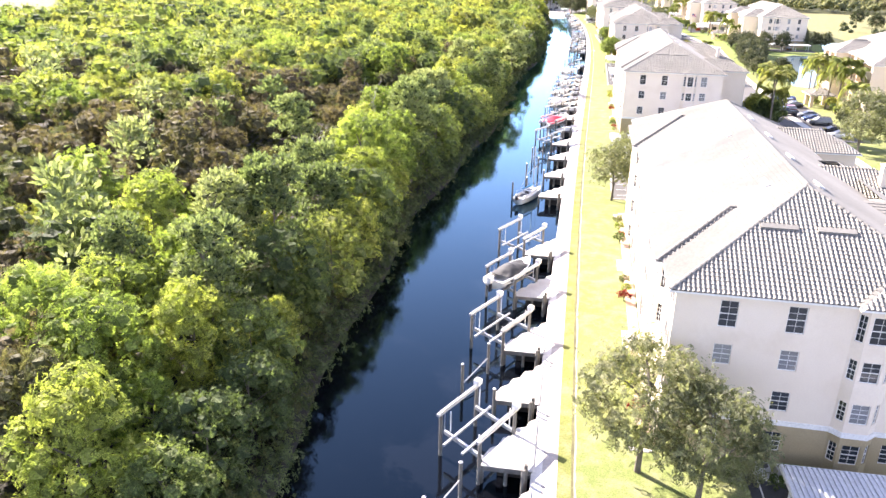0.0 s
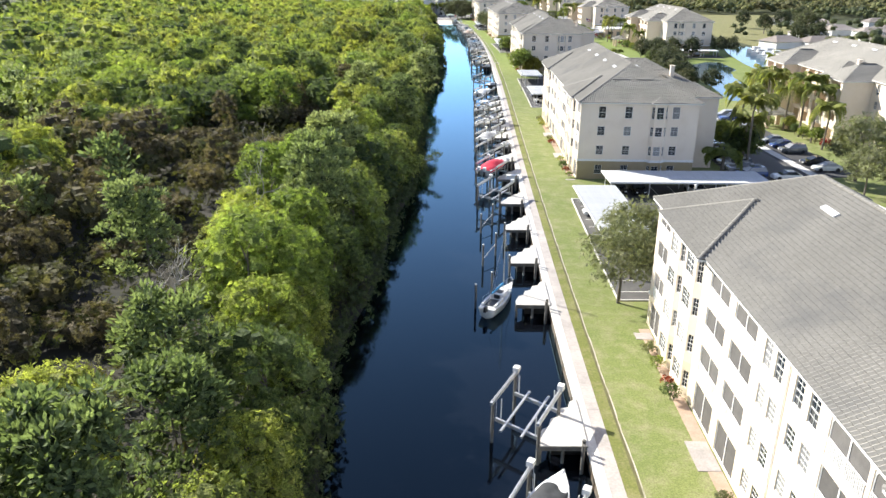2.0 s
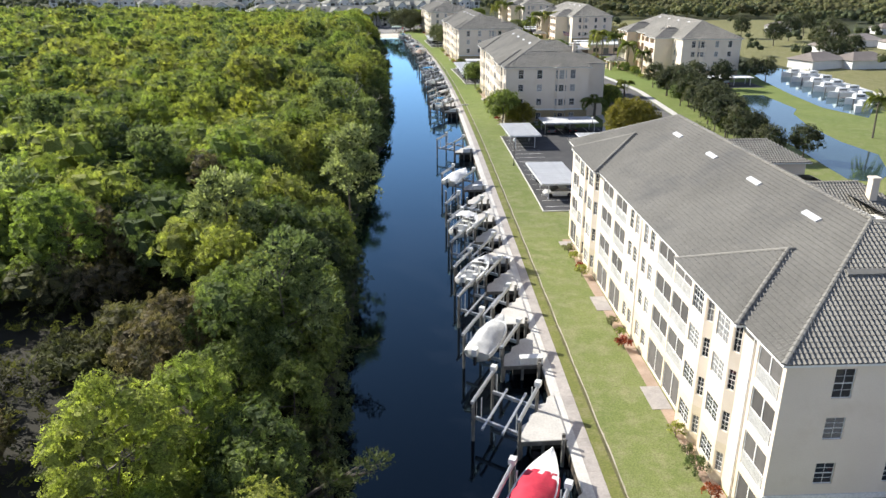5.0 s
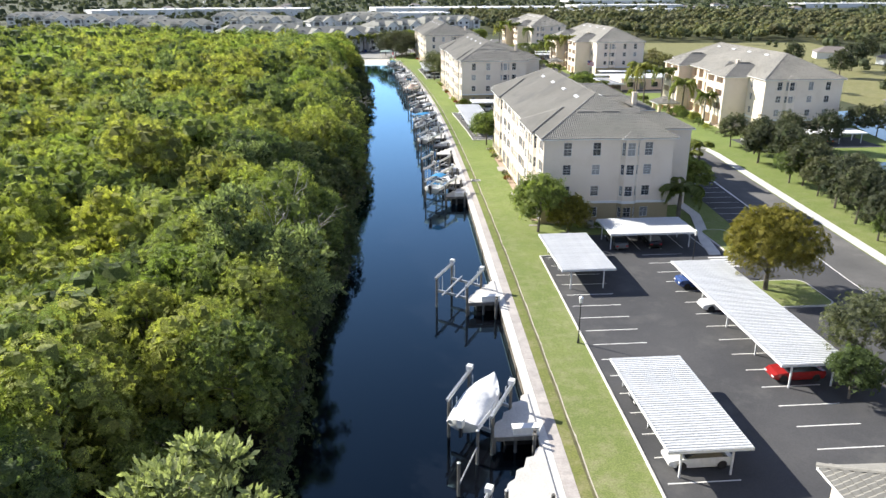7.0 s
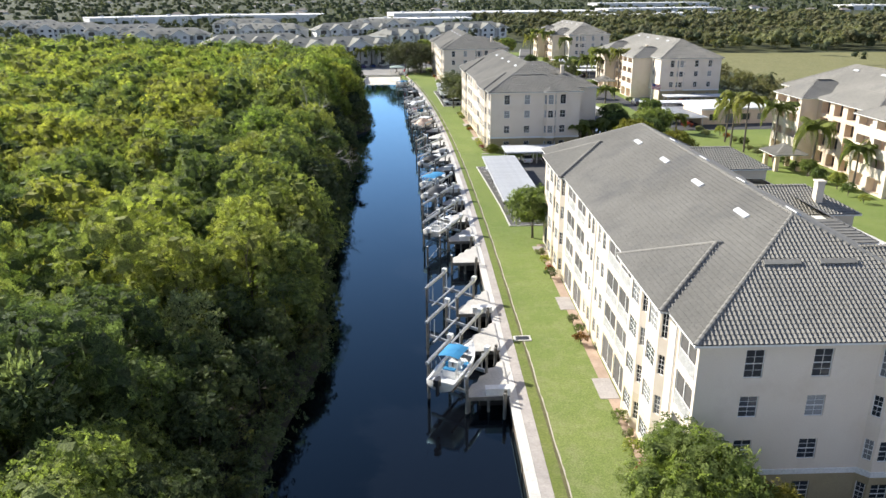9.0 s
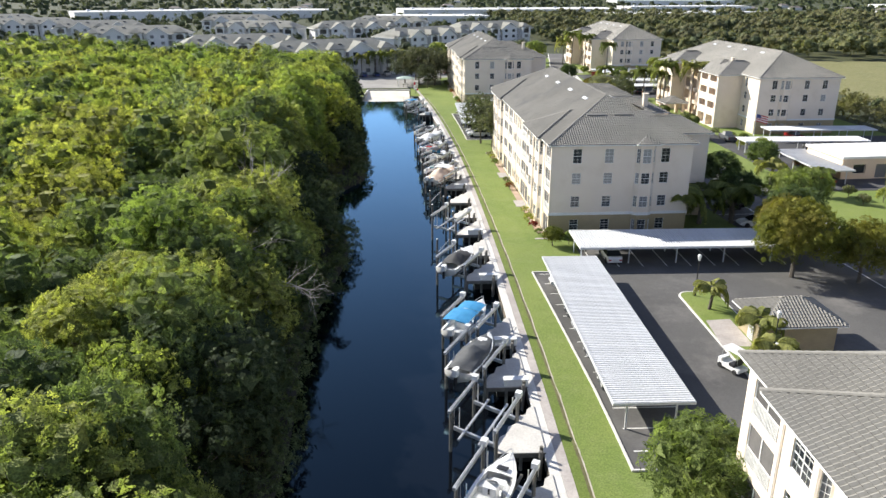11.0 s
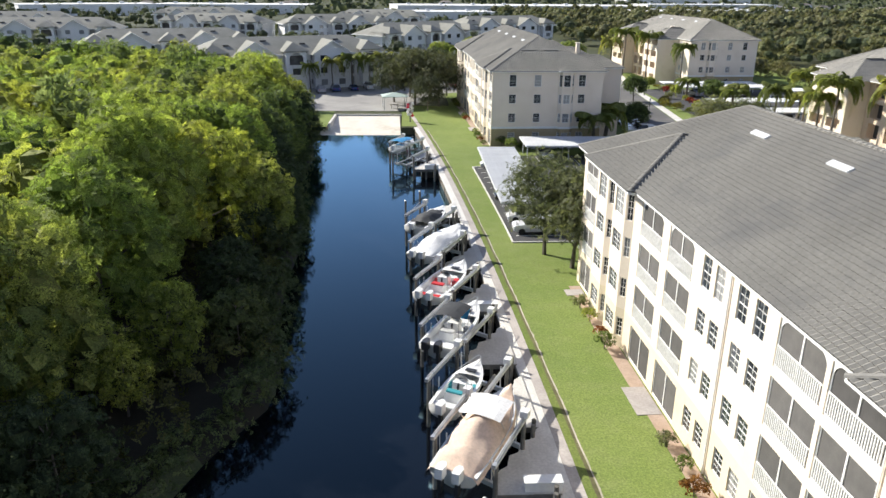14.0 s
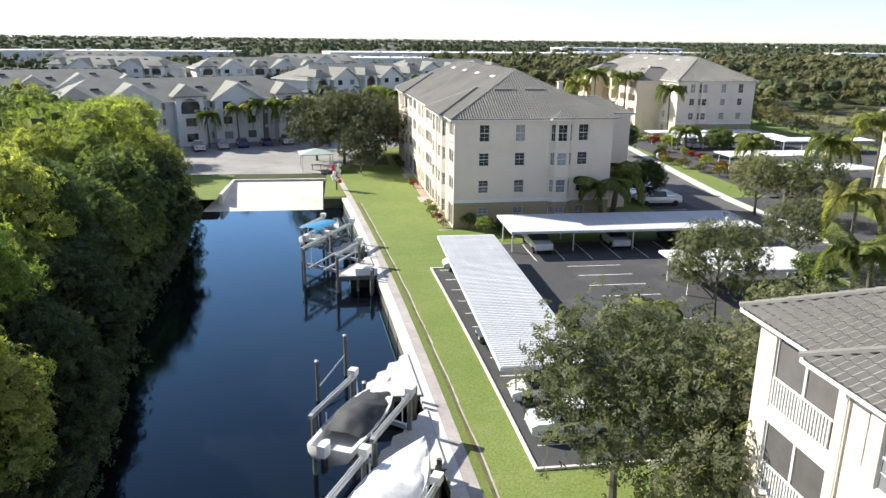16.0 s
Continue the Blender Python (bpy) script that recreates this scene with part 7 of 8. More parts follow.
PALM = []
for s, (L, n, tall) in enumerate(((3.9, 22, 7.6), (4.2, 24, 10.0), (2.5, 14, 2.7))):
    rng = np.random.default_rng(90 + s)
    qs = []
    for i in range(n):
        a = 2 * math.pi * i / n * 2.4 + rng.normal(0, 0.1)
        f = frond_quads(rng, L * rng.uniform(0.85, 1.1), rng.uniform(0.3, 1.65))
        c, sn = math.cos(a), math.sin(a)
        r = np.stack([f[..., 0] * c - f[..., 1] * sn, f[..., 0] * sn + f[..., 1] * c, f[..., 2] + tall], -1)
        qs.append(r)
    cr = quads_mesh("crown", np.concatenate(qs), M["palm"])
    tb = MB()
    for i in range(6):
        tb.rod((0.05 * i, 0, tall * i / 6), (0.05 * (i + 1) if i < 5 else 0.0, 0, tall * (i + 1) / 6), 0.2 - 0.012 * i, 0.185 - 0.012 * i, 9)
    tr = tb.mesh("trunk")
    tr.materials.append(M["bark"])
    PALM.append((tr, cr))


def palm(x, y, k, s=1.0):
    t = thing("palm_tree", ("young palm with arching green fronds" if k == 2 else "tall palm with a feathery drooping crown") + " beside the buildings", "palm", pose(x, y, 0.03, 0, 0, (x * 53 + y * 17) % 360) @ Matrix.Scale(s, 4), "palms")
    part("trunk", PALM[k][0], None, t)
    part("crown", PALM[k][1], None, t)


for x, y, k, s in ((17.1, 130.9, 2, 0.9), (17.6, 129.0, 2, 1.1), (17.0, 123.5, 2, 1.2), (36.0, 166.0, 1, 1.1), (34.1, 156.4, 1, 1.1), (34.6, 159.5, 0, 1.0), (53.8, 194.6, 1, 1.0), (54.2, 176.5, 1, 1.0), (55.2, 200, 1, 1.0), (54.0, 188, 0, 1.1), (56.2, 205.7, 0, 1.1), (54.4, 182, 1, 1.1), (57.0, 211.5, 0, 1), (53.6, 171, 0, 1), (59.9, 214.5, 0, 1.1), (79.0, 252.3, 0, 1.0),
                   (22.2, 355.5, 2, 0.9), (23.1, 347.2, 2, 1.1), (22.4, 343.0, 2, 1.0), (27.5, 150.0, 2, 1.6), (29.2, 272.5, 2, 1.7), (27.9, 380.5, 2, 1.7), (31.5, 383.0, 2, 1.6), (35.9, 383.0, 2, 1.7), (23.8, 486.0, 2, 1.7), (26.5, 490.0, 2, 1.9), (26.3, 496.0, 2, 1.8), (29.0, 452.0, 0, 0.9), (14.8, 452.0, 2, 1.15), (39.1, 466.2, 0, 0.95), (30.5, 392.0, 2, 1.7), (31.0, 288.0, 2, 1.7), (19.4, 446.5, 2, 0.9), (38.5, 462.0, 2, 1.3),
                   (60.0, 491.0, 1, 1.05), (62.0, 470.3, 1, 1.15), (64.5, 456.6, 0, 0.9), (72.9, 458.2, 0, 0.85), (57.5, 478, 1, 1.1), (58.8, 484, 0, 1.1), (58.0, 497, 0, 1.0), (60.0, 375.0, 1, 1.0), (61.5, 366.0, 1, 1.0), (62.5, 355.0, 0, 1.1), (60.5, 385.0, 0, 1.0), (64.0, 345.0, 0, 0.9), (59.5, 380.0, 1, 1.0),
                   (57.5, 568.0, 1, 1.2), (56.0, 585.0, 1, 1.2), (54.0, 592.0, 0, 1.2), (58.5, 600.0, 1, 1.1), (63.0, 557.0, 1, 1.0), (60.0, 518.0, 2, 1.6), (71.0, 512.6, 2, 1.6), (66.0, 530.0, 2, 1.4), (57.0, 536.0, 2, 1.6), (52.0, 496.0, 2, 1.5), (47.5, 452.0, 2, 1.6), (50.0, 441.0, 2, 1.5), (18.0, 560.0, 0, 1.0), (24.0, 566.0, 0, 1.1), (30.0, 571.0, 1, 0.9), (36.0, 575.0, 0, 1.0),
                   (46.5, 306.0, 2, 1.3), (42.0, 300.0, 2, 1.2), (49.0, 400.0, 2, 1.4), (54.0, 396.0, 2, 1.3)):
    palm(x, y, k, s)

# shrubs along the canal-side walls, and terraces with paving
for bx, by, br in CANAL_ROW:
    m = pose(bx, by, 0, 0, 0, br)
    for i, yy in enumerate((1.2, 4.2, 6.5, 8.6, 10.6, 23.5, 25.6, 27.8, 39.5, 41.5, 44.0, 46.5)):
        p = m @ Vector((-0.5 - 0.12 * (i % 3), yy, 0.03))
        red = i % 4 == 1
        plant("red_shrub" if red else "shrub", p.x, p.y, i, 0.75 + 0.15 * (i % 3), 0.03, "shrub", "red-leaved croton by the wall" if red else "clipped green shrub beside the building wall", "wall shrubs")
    for k, (a, c) in enumerate(((-0.3, 1.4), (14.0, 18.5), (31.0, 35.5), (49.0, 51.5))):
        ob = structure("terrace", MB().box(-1.15, a, 0.0, 0.35, c - 1.3, 0.075), M["concrete"], "pale concrete terrace outside the ground floor", "terrace")
        ob.matrix_world = m
    bed = structure("planting_bed", MB().box(-0.55, 2.0, 0.0, 0.4, 51.0, 0.052), M["brick_bed"], "reddish gravel bed along the wall", "planting bed")
    bed.matrix_world = m
    # air-conditioning units behind a hedge at the south end
    for i in range(6):
        p = m @ Vector((7.0 + 1.15 * i, -0.55 - 0.7, 0.03))
        u = thing("air_conditioner", "grey boxed air-conditioning unit by the end wall", "air conditioner", pose(p.x, p.y, 0.03, 0, 0, br), "air conditioners")
        part("case", MB().box(-0.38, -0.38, 0.08, 0.38, 0.38, 0.85), M["galv"], u)
        part("fan_grille", MB().rod((0, 0, 0.851), (0, 0, 0.9), 0.3, sides=12), M["motor_dark"], u)
        part("pad", MB().box(-0.45, -0.45, 0, 0.45, 0.45, 0.08), M["kerb"], u)
    for i in range(9):
        p = m @ Vector((5.0 + 1.35 * i, -2.4, 0.03))
        plant("shrub", p.x, p.y, i, 0.8, 0.03, "shrub", "dark clipped hedge shrub screening the units", "hedge shrubs")

# the pond east of the drive
pd = [(56.5, 224), (60, 222), (65, 226.5), (71.5, 239), (71, 250), (73, 264.8), (77, 278), (81, 284), (83, 304), (78, 305), (70, 295), (65, 279), (61.5, 259), (59.6, 244), (57.5, 231)]
structure("pond", MB().prism(pd, -0.5, 0.045), M["pond"], "blue-green pond beside the drive", "pond")

# footpath slabs along the seawall
slab_mesh = MB().prism([(0.0, 0.004), (1.0, 0.004), (1.0, 1.796), (0.0, 1.796)], -0.05, 0.05).mesh("slab")
slab_mesh.materials.append(M["concrete"])
path = thing("path_canal", "pale concrete slab footpath along the seawall", "footpath", kind="structure")
yy = 24.0
while yy < 526:
    s = new("slab", slab_mesh)
    s.parent = path
    s.matrix_local = Matrix.Translation((wx(yy) + 0.61, yy, 0.0)) @ pose(0, 0, 0, 0, 0, -math.degrees(math.atan2(wx(yy + 1) - wx(yy - 1), 2))) @ Matrix.Diagonal((path_off(yy) - 0.61, 1, 1, 1))
    yy += 1.8

# drain grate in the lawn
gr = thing("drain_grate", "square dark drain grate with a white rim in the lawn", "drain", pose(wx(297) + 2.3, 297.0, 0.03))
part("rim", MB().box(-0.8, -0.5, 0, 0.8, 0.5, 0.08), M["kerb"], gr)
part("grate", MB().box(-0.62, -0.34, 0.081, 0.62, 0.34, 0.1), M["motor_dark"], gr)

# ================= the canal's north end =================
structure("beach", MB().poly((-22.5, 501.0, -1.45), (-7.3, 501.0, -1.45), (-7.6, 514.6, 0.06), (-20.2, 514.6, 0.06)), M["sand"], "pale sand ramp sloping into the canal", "beach")
rw = MB().prism([(-20.6, 505.0), (-20.2, 505.0), (-19.9, 515.0), (-20.3, 515.0)], -1.5, 0.35).prism([(-20.3, 515.0), (-7.3, 515.0), (-7.3, 515.35), (-20.3, 515.35)], -1.0, 0.35)
structure("wall_beach", rw, M["kerb"], "low concrete wall round the sand ramp", "retaining wall")
structure("pavement_end", MB().poly((-42, 521, 0.04), (-7, 521, 0.04), (10, 575, 0.04), (-36, 552, 0.04)).poly((-7, 545, 0.044), (55, 560, 0.044), (60, 572, 0.044), (-2, 572, 0.044)), M["end_paving"], "pale grey car park at the canal's end", "car park")
structure("lawn_end", MB().poly((-32, 503.5, 0.02), (-20.7, 503.5, 0.02), (-20.7, 520.5, 0.02), (-34, 520.5, 0.02)).poly((-7.2, 504, 0.024), (-4.5, 504, 0.024), (-2, 520.5, 0.024), (-7.2, 520.5, 0.024)), M["grass"], "patchy lawn beside the sand ramp", "lawn")
sh = thing("picnic_shelter", "small pale-roofed picnic shelter on white posts", "shelter", pose(-8.8, 524.5, 0.05, 0, 0, 8))
part("roof", MB().prism([(-2.6, -2.0), (2.6, -2.0), (2.6, 2.0), (-2.6, 2.0)], 2.5, 2.62).poly((-2.7, -2.1, 2.621), (2.7, -2.1, 2.621), (0, 0, 3.3)).poly((2.7, -2.1, 2.621), (2.7, 2.1, 2.621), (0, 0, 3.3)).poly((2.7, 2.1, 2.621), (-2.7, 2.1, 2.621), (0, 0, 3.3)).poly((-2.7, 2.1, 2.621), (-2.7, -2.1, 2.621), (0, 0, 3.3)), M["shelter_roof"], sh)
for x in (-2.3, 2.3):
    for y in (-1.7, 1.7):
        part("post", MB().box(x - 0.07, y - 0.07, 0, x + 0.07, y + 0.07, 2.5), M["trim"], sh)
part("table", MB().box(-0.9, -0.4, 0.7, 0.9, 0.4, 0.76).box(-0.7, -0.05, 0, -0.6, 0.05, 0.7).box(0.6, -0.05, 0, 0.7, 0.05, 0.7), M["pile"], sh)
# crab-trap floats hung on a post
fl = thing("float_rack", "post hung with red and white net floats", "net floats", pose(-5.6, 508.5, 0))
part("post", MB().rod((0, 0, 0), (0, 0, 3.4), 0.12), M["pile"], fl)
for i in range(14):
    a = i * 2.4
    fb = MB()
    for j in range(5):
        t0, t1 = math.pi * j / 5, math.pi * (j + 1) / 5
        fb.rod((0, 0, -0.28 * math.cos(t0)), (0, 0, -0.28 * math.cos(t1)), max(0.02, 0.28 * math.sin(t0)), max(0.02, 0.28 * math.sin(t1)), 8)
    ob = part("float", fb, M["red"] if i % 3 == 0 else M["gel"], fl, "red float" if i % 3 == 0 else "white float", True)
    ob.location = (0.45 * math.cos(a), 0.45 * math.sin(a), 1.2 + 0.17 * i)

# ================= grey apartments beyond =================
def grey_house(m, w=46.0):
    t = thing("grey_apartments", "three-storey pale grey apartments with olive shingle hips and white arched towers", "apartment building", m, "grey apartments")
    towers, cross = (-w * 0.42, -0.5, w * 0.41), (-w * 0.22, w * 0.19)
    mb = MB()
    holes = []
    for f in (0.0, 2.85, 5.7):
        for i in range(14):
            u = 1.0 + i * (w - 2.0) / 14
            if i % 4 == 3:
                holes.append((u, u + 2.5, f + 0.15, f + 2.4))
            else:
                holes.append((u + 0.6, u + 1.8, f + 0.9, f + 2.2))
    wall_with_openings(mb, lambda u, d, z: (-w / 2 + u, -7 + d, z), w, 0, 8.4, holes, 0.5)
    mb.poly((-w / 2, -7, 0), (-w / 2, -7, 8.4), (-w / 2, 7, 8.4), (-w / 2, 7, 0))
    mb.poly((w / 2, -7, 0), (w / 2, 7, 0), (w / 2, 7, 8.4), (w / 2, -7, 8.4))
    mb.poly((w / 2, 7, 0), (-w / 2, 7, 0), (-w / 2, 7, 8.4), (w / 2, 7, 8.4))
    part("wall", mb, M["stucco_white"], t)
    part("glazing", MB().box(-w / 2 + 0.2, -6.5, 0.1, w / 2 - 0.2, -6.45, 8.3), M["glass"], t, "dark windows and balconies")
    xa, xb, e, h, run = -w / 2 - 0.9, w / 2 + 0.9, 8.3, 12.1, 7.6
    r = MB()
    ca, cb, cc, cd = (xa, -8.2, e), (xb, -8.2, e), (xb, 8.2, e), (xa, 8.2, e)
    p, q = (xa + run, 0, h), (xb - run, 0, h)
    r.poly(ca, cb, q, p).poly(cb, cc, q).poly(cc, cd, p, q).poly(cd, ca, p).poly(ca, cd, cc, cb)
    part("roof", r, M["shingle"], t, "grey-olive shingle hipped roof")
    fb = MB().box(xa - 0.05, -8.3, e - 0.25, xb + 0.05, -8.2, e + 0.04).box(xa - 0.05, -8.2, e - 0.25, xa, 8.2, e + 0.04).box(xb, -8.2, e - 0.25, xb + 0.05, 8.2, e + 0.04)
    part("fascia", fb, M["trim"], t, "white eaves board")
    for gx in cross:      # wide cross gables
        part("gable", MB().prism([(gx - 4.6, -8.9), (gx + 4.6, -8.9), (gx + 4.6, -6.9), (gx - 4.6, -6.9)], 0, 8.5).poly((gx - 4.6, -8.9, 8.5), (gx + 4.6, -8.9, 8.5), (gx, -8.9, 11.2)), M["stucco_white"], t, "pale gable end")
        part("gable_roof", MB().poly((gx - 5.4, -9.5, 8.15), (gx, -9.5, 11.5), (gx, -1.0, 11.5), (gx - 5.4, -1.0, 8.15)).poly((gx, -9.5, 11.5), (gx + 5.4, -9.5, 8.15), (gx + 5.4, -1.0, 8.15), (gx, -1.0, 11.5)), M["shingle"], t)
        part("barge_board", MB().prism([(gx - 5.4, -9.55), (gx - 5.3, -9.55), (gx - 5.3, -9.5), (gx - 5.4, -9.5)], 7.9, 8.1).poly((gx - 5.4, -9.52, 7.85), (gx, -9.52, 11.2), (gx, -9.52, 11.52), (gx - 5.4, -9.52, 8.17)).poly((gx, -9.52, 11.2), (gx + 5.4, -9.52, 7.85), (gx + 5.4, -9.52, 8.17), (gx, -9.52, 11.52)), M["trim"], t, "white barge board")
        for f in (0.0, 2.85, 5.7):
            for dx in (-2.3, 2.3):
                part("window", MB().box(gx + dx - 0.8, -8.97, f + 0.9, gx + dx + 0.8, -8.91, f + 2.25), M["glass"], t)
    for gx in towers:
        g = MB()
        y = -9.4
        arch = [(gx + 1.7 * math.cos(radians(a)), 7.4 + 1.3 * math.sin(radians(a))) for a in range(180, -1, -30)]
        out = [(gx - 2.5, 5.0), (gx - 2.5, 9.3), (gx, 9.3), (gx + 2.5, 9.3), (gx + 2.5, 5.0)]
        g.poly((gx - 2.5, y, 0), (gx + 2.5, y, 0), (gx + 2.5, y, 5.0), (gx - 2.5, y, 5.0))
        g.poly(*[(a, y, b) for a, b in (out[0], (gx - 1.7, 5.0), *arch[:4], out[2], out[1])][::-1])
        g.poly(*[(a, y, b) for a, b in ((gx + 1.7, 5.0), out[4], out[3], out[2], *arch[3:])])
        for sx in (-2.5, 2.5):
            g.poly((gx + sx, y, 0), (gx + sx, y, 9.3), (gx + sx, -6.9, 9.3), (gx + sx, -6.9, 0))
        part("tower", g, M["trim"], t, "white tower with an arched opening")
        # recess wall in a dark material, so its shade is painted on
        part("balcony", MB().box(gx - 2.3, y + 1.6, 5.0, gx + 2.3, y + 1.65, 9.2), M["pile"], t, "recessed balcony wall, coloured dark for shade")
        part("balcony_rail", MB().box(gx - 1.7, y + 0.02, 5.0, gx + 1.7, y + 0.08, 5.95), M["trim"], t)
        part("tower_roof", MB().poly((gx - 3.1, y - 0.6, 9.2), (gx + 3.1, y - 0.6, 9.2), (gx, y + 2.5, 11.1)).poly((gx - 3.1, y - 0.6, 9.2), (gx, y + 2.5, 11.1), (gx, 0, 11.1), (gx - 3.1, 0, 9.2)).poly((gx + 3.1, y - 0.6, 9.2), (gx + 3.1, 0, 9.2), (gx, 0, 11.1), (gx, y + 2.5, 11.1)).box(gx - 3.1, y - 0.6, 9.0, gx + 3.1, -7.0, 9.19), M["shingle"], t)
        for f in (0.0, 2.85):
            part("window", MB().box(gx - 1.0, y - 0.06, f + 0.8, gx + 1.0, y - 0.01, f + 2.3), M["glass"], t)
    for i in range(4):
        vx = -w * 0.34 + i * w * 0.2
        part("roof_vent", MB().box(vx - 0.7, -4.0 + 1.6 * (i % 2), 10.25 + 0.74 * (i % 2), vx + 0.7, -3.6 + 1.6 * (i % 2), 10.62 + 0.74 * (i % 2)), M["motor_dark"], t)
    return t


G0 = grey_house(pose(-36.0, 560.5, 0, 0, 0, 25))
for x, y, r in ((-74.0, 591.0, 22), (-2.0, 642.0, 42), (-38.0, 706.0, 20), (-135.0, 656.0, 10), (-88.0, 706.0, -12), (34.0, 700.0, 25), (-175.0, 712.0, 20), (-118.0, 792.0, 5), (-225.0, 745.0, 12), (-20.0, 772.0, -8), (-275.0, 800.0, 15)):
    copy_thing(G0, pose(x, y, 0, 0, 0, r))


# ================= distance =================
def warehouse(x, y, w, d, h, r=0):
    t = thing("warehouse", "long low warehouse with a flat white roof", "warehouse", pose(x, y, 0, 0, 0, r), "warehouses")
    part("wall", MB().box(-w / 2, -d / 2, 0, w / 2, d / 2, h), M["stucco_white"], t)
    part("roof", MB().box(-w / 2 - 0.3, -d / 2 - 0.3, h, w / 2 + 0.3, d / 2 + 0.3, h + 0.5), M["trim"], t, "white membrane roof")
    for i in range(int(w / 30)):
        part("roof_unit", MB().box(-w / 2 + 12 + 30 * i, -2, h + 0.5, -w / 2 + 15 + 30 * i, 1, h + 2.0), M["galv"], t)


for a in ((95, 1085, 230, 60, 7, 8), (250, 1010, 150, 40, 6, 22), (-255, 980, 95, 40, 8, 30), (-155, 1050, 130, 50, 7, 2), (10, 935, 90, 40, 6, 6), (330, 1230, 160, 40, 6, 10), (420, 1550, 200, 50, 7, 5), (700, 1300, 160, 50, 6, 0)):
    warehouse(*a)

M["roof_far"] = surface("weathered house roof", (0.20, 0.17, 0.15), (0.36, 0.32, 0.29), 0.05, 2, 0.9, 0.1, vary=0.35)
def house(x, y, r, w=14, d=9):
    t = tagged(new("house", HOUSE["wall"]), "low bungalow with a pale hipped roof among trees", "house", "distant houses")
    t.matrix_world = pose(x, y, 0, 0, 0, r)
    part("roof", HOUSE["roof"], None, t)


w, d = 15, 10
hw = MB().box(-w / 2, -d / 2, 0, w / 2, d / 2, 2.9)
hr = MB().poly((-w / 2 - 0.6, -d / 2 - 0.6, 2.9), (w / 2 + 0.6, -d / 2 - 0.6, 2.9), (w / 2 - 4, 0, 5.2), (-w / 2 + 4, 0, 5.2)).poly((w / 2 + 0.6, -d / 2 - 0.6, 2.9), (w / 2 + 0.6, d / 2 + 0.6, 2.9), (w / 2 - 4, 0, 5.2)).poly((w / 2 + 0.6, d / 2 + 0.6, 2.9), (-w / 2 - 0.6, d / 2 + 0.6, 2.9), (-w / 2 + 4, 0, 5.2), (w / 2 - 4, 0, 5.2)).poly((-w / 2 - 0.6, d / 2 + 0.6, 2.9), (-w / 2 - 0.6, -d / 2 - 0.6, 2.9), (-w / 2 + 4, 0, 5.2))
HOUSE = {"wall": hw.mesh("wall"), "roof": hr.mesh("roof")}
for k, mt in (("wall", M["stucco_white"]), ("roof", M["roof_far"])):
    HOUSE[k].materials.append(mt)
rng = np.random.default_rng(31)
n = 0
HOUSES = []
while n < 110:
    y = 330 + 3300 * rng.uniform() ** 1.5
    x = rng.uniform(-500, 900) * (0.5 + y / 2000)
    if (x < 190 + 0.0 * y and y < 1150 and x > -480) or (60 < x < 440 and 560 < y < 1060):
        if not (150 < x < 420 and y < 560):
            continue
    house(x, y, rng.choice([0, 90, 20, -20]))
    HOUSES.append((x, y))
    n += 1
for x, y, r in ((168, 330, 20), (190, 348, 0), (215, 352, 10), (176, 372, 80), (205, 388, 0), (232, 380, 20), (160, 402, 10), (246, 410, 0), (186, 426, 15), (222, 440, 0), (262, 450, 10), (200, 470, 80), (240, 486, 0)):
    house(x, y, r)
    HOUSES.append((x, y))

# playing field and far woods
structure("field", MB().poly((113, 298, 0.05), (170, 298, 0.05), (235, 596, 0.05), (119, 604, 0.05), (119, 352, 0.05)), M["field"], "open mown playing field", "field")
far = []
rng = np.random.default_rng(44)
taken = np.array(HOUSES)
def blocked(x, y):
    if np.min((taken[:, 0] - x) ** 2 + (taken[:, 1] - y) ** 2) < 110:
        return True
    if -260 < x < 60 and 540 < y < 800 and rng.uniform() < 0.2:
        return True
    if 92 < x < 240 and 295 < y < 606:
        return rng.uniform() > (0.35 if y < 420 and x > 150 else 0.06)
    if 30 < x < 96 and y < 620:
        return True
    if -35 < x < 12 and y < 580:
        return True
    if x < 30 and y < 560:
        return True
    return False


far_core = []
for i in range(11500):
    y = 340 + 5600 * rng.uniform() ** 1.75
    x = rng.uniform(-0.75, 0.9) * (y + 60)
    if blocked(x, y):
        continue
    near = y < 900
    r, h = rng.uniform(3.0, 5.5), rng.uniform(5.5, 9.5)
    if not near:
        r, h = r * rng.uniform(1.0, 1.8), h * rng.uniform(0.7, 1.25) * (0.72 if y < 2200 else 1.4)
    c, rad = lobes_broad(rng, r, h, 3 if near else 2, h * 0.25)
    rad = rad * (1.6 if near else 1.9)
    far.append(leaf_cloud(rng, c, rad, 28 if near else 6, 1.15 if near else 2.8) + np.array([x, y, 0]))
    if near:
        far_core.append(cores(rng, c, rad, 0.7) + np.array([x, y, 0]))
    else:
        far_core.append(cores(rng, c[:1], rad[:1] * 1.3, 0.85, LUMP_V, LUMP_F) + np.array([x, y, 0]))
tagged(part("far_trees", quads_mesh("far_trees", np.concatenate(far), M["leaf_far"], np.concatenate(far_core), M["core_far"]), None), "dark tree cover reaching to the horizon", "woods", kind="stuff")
structure("ground_thicket", MB().poly((68, 606, 0.03), (430, 606, 0.03), (430, 1060, 0.03), (68, 1060, 0.03)), M["scrub"], "dark leaf litter under the thicket", "forest floor")
dense, dense_core = [], []
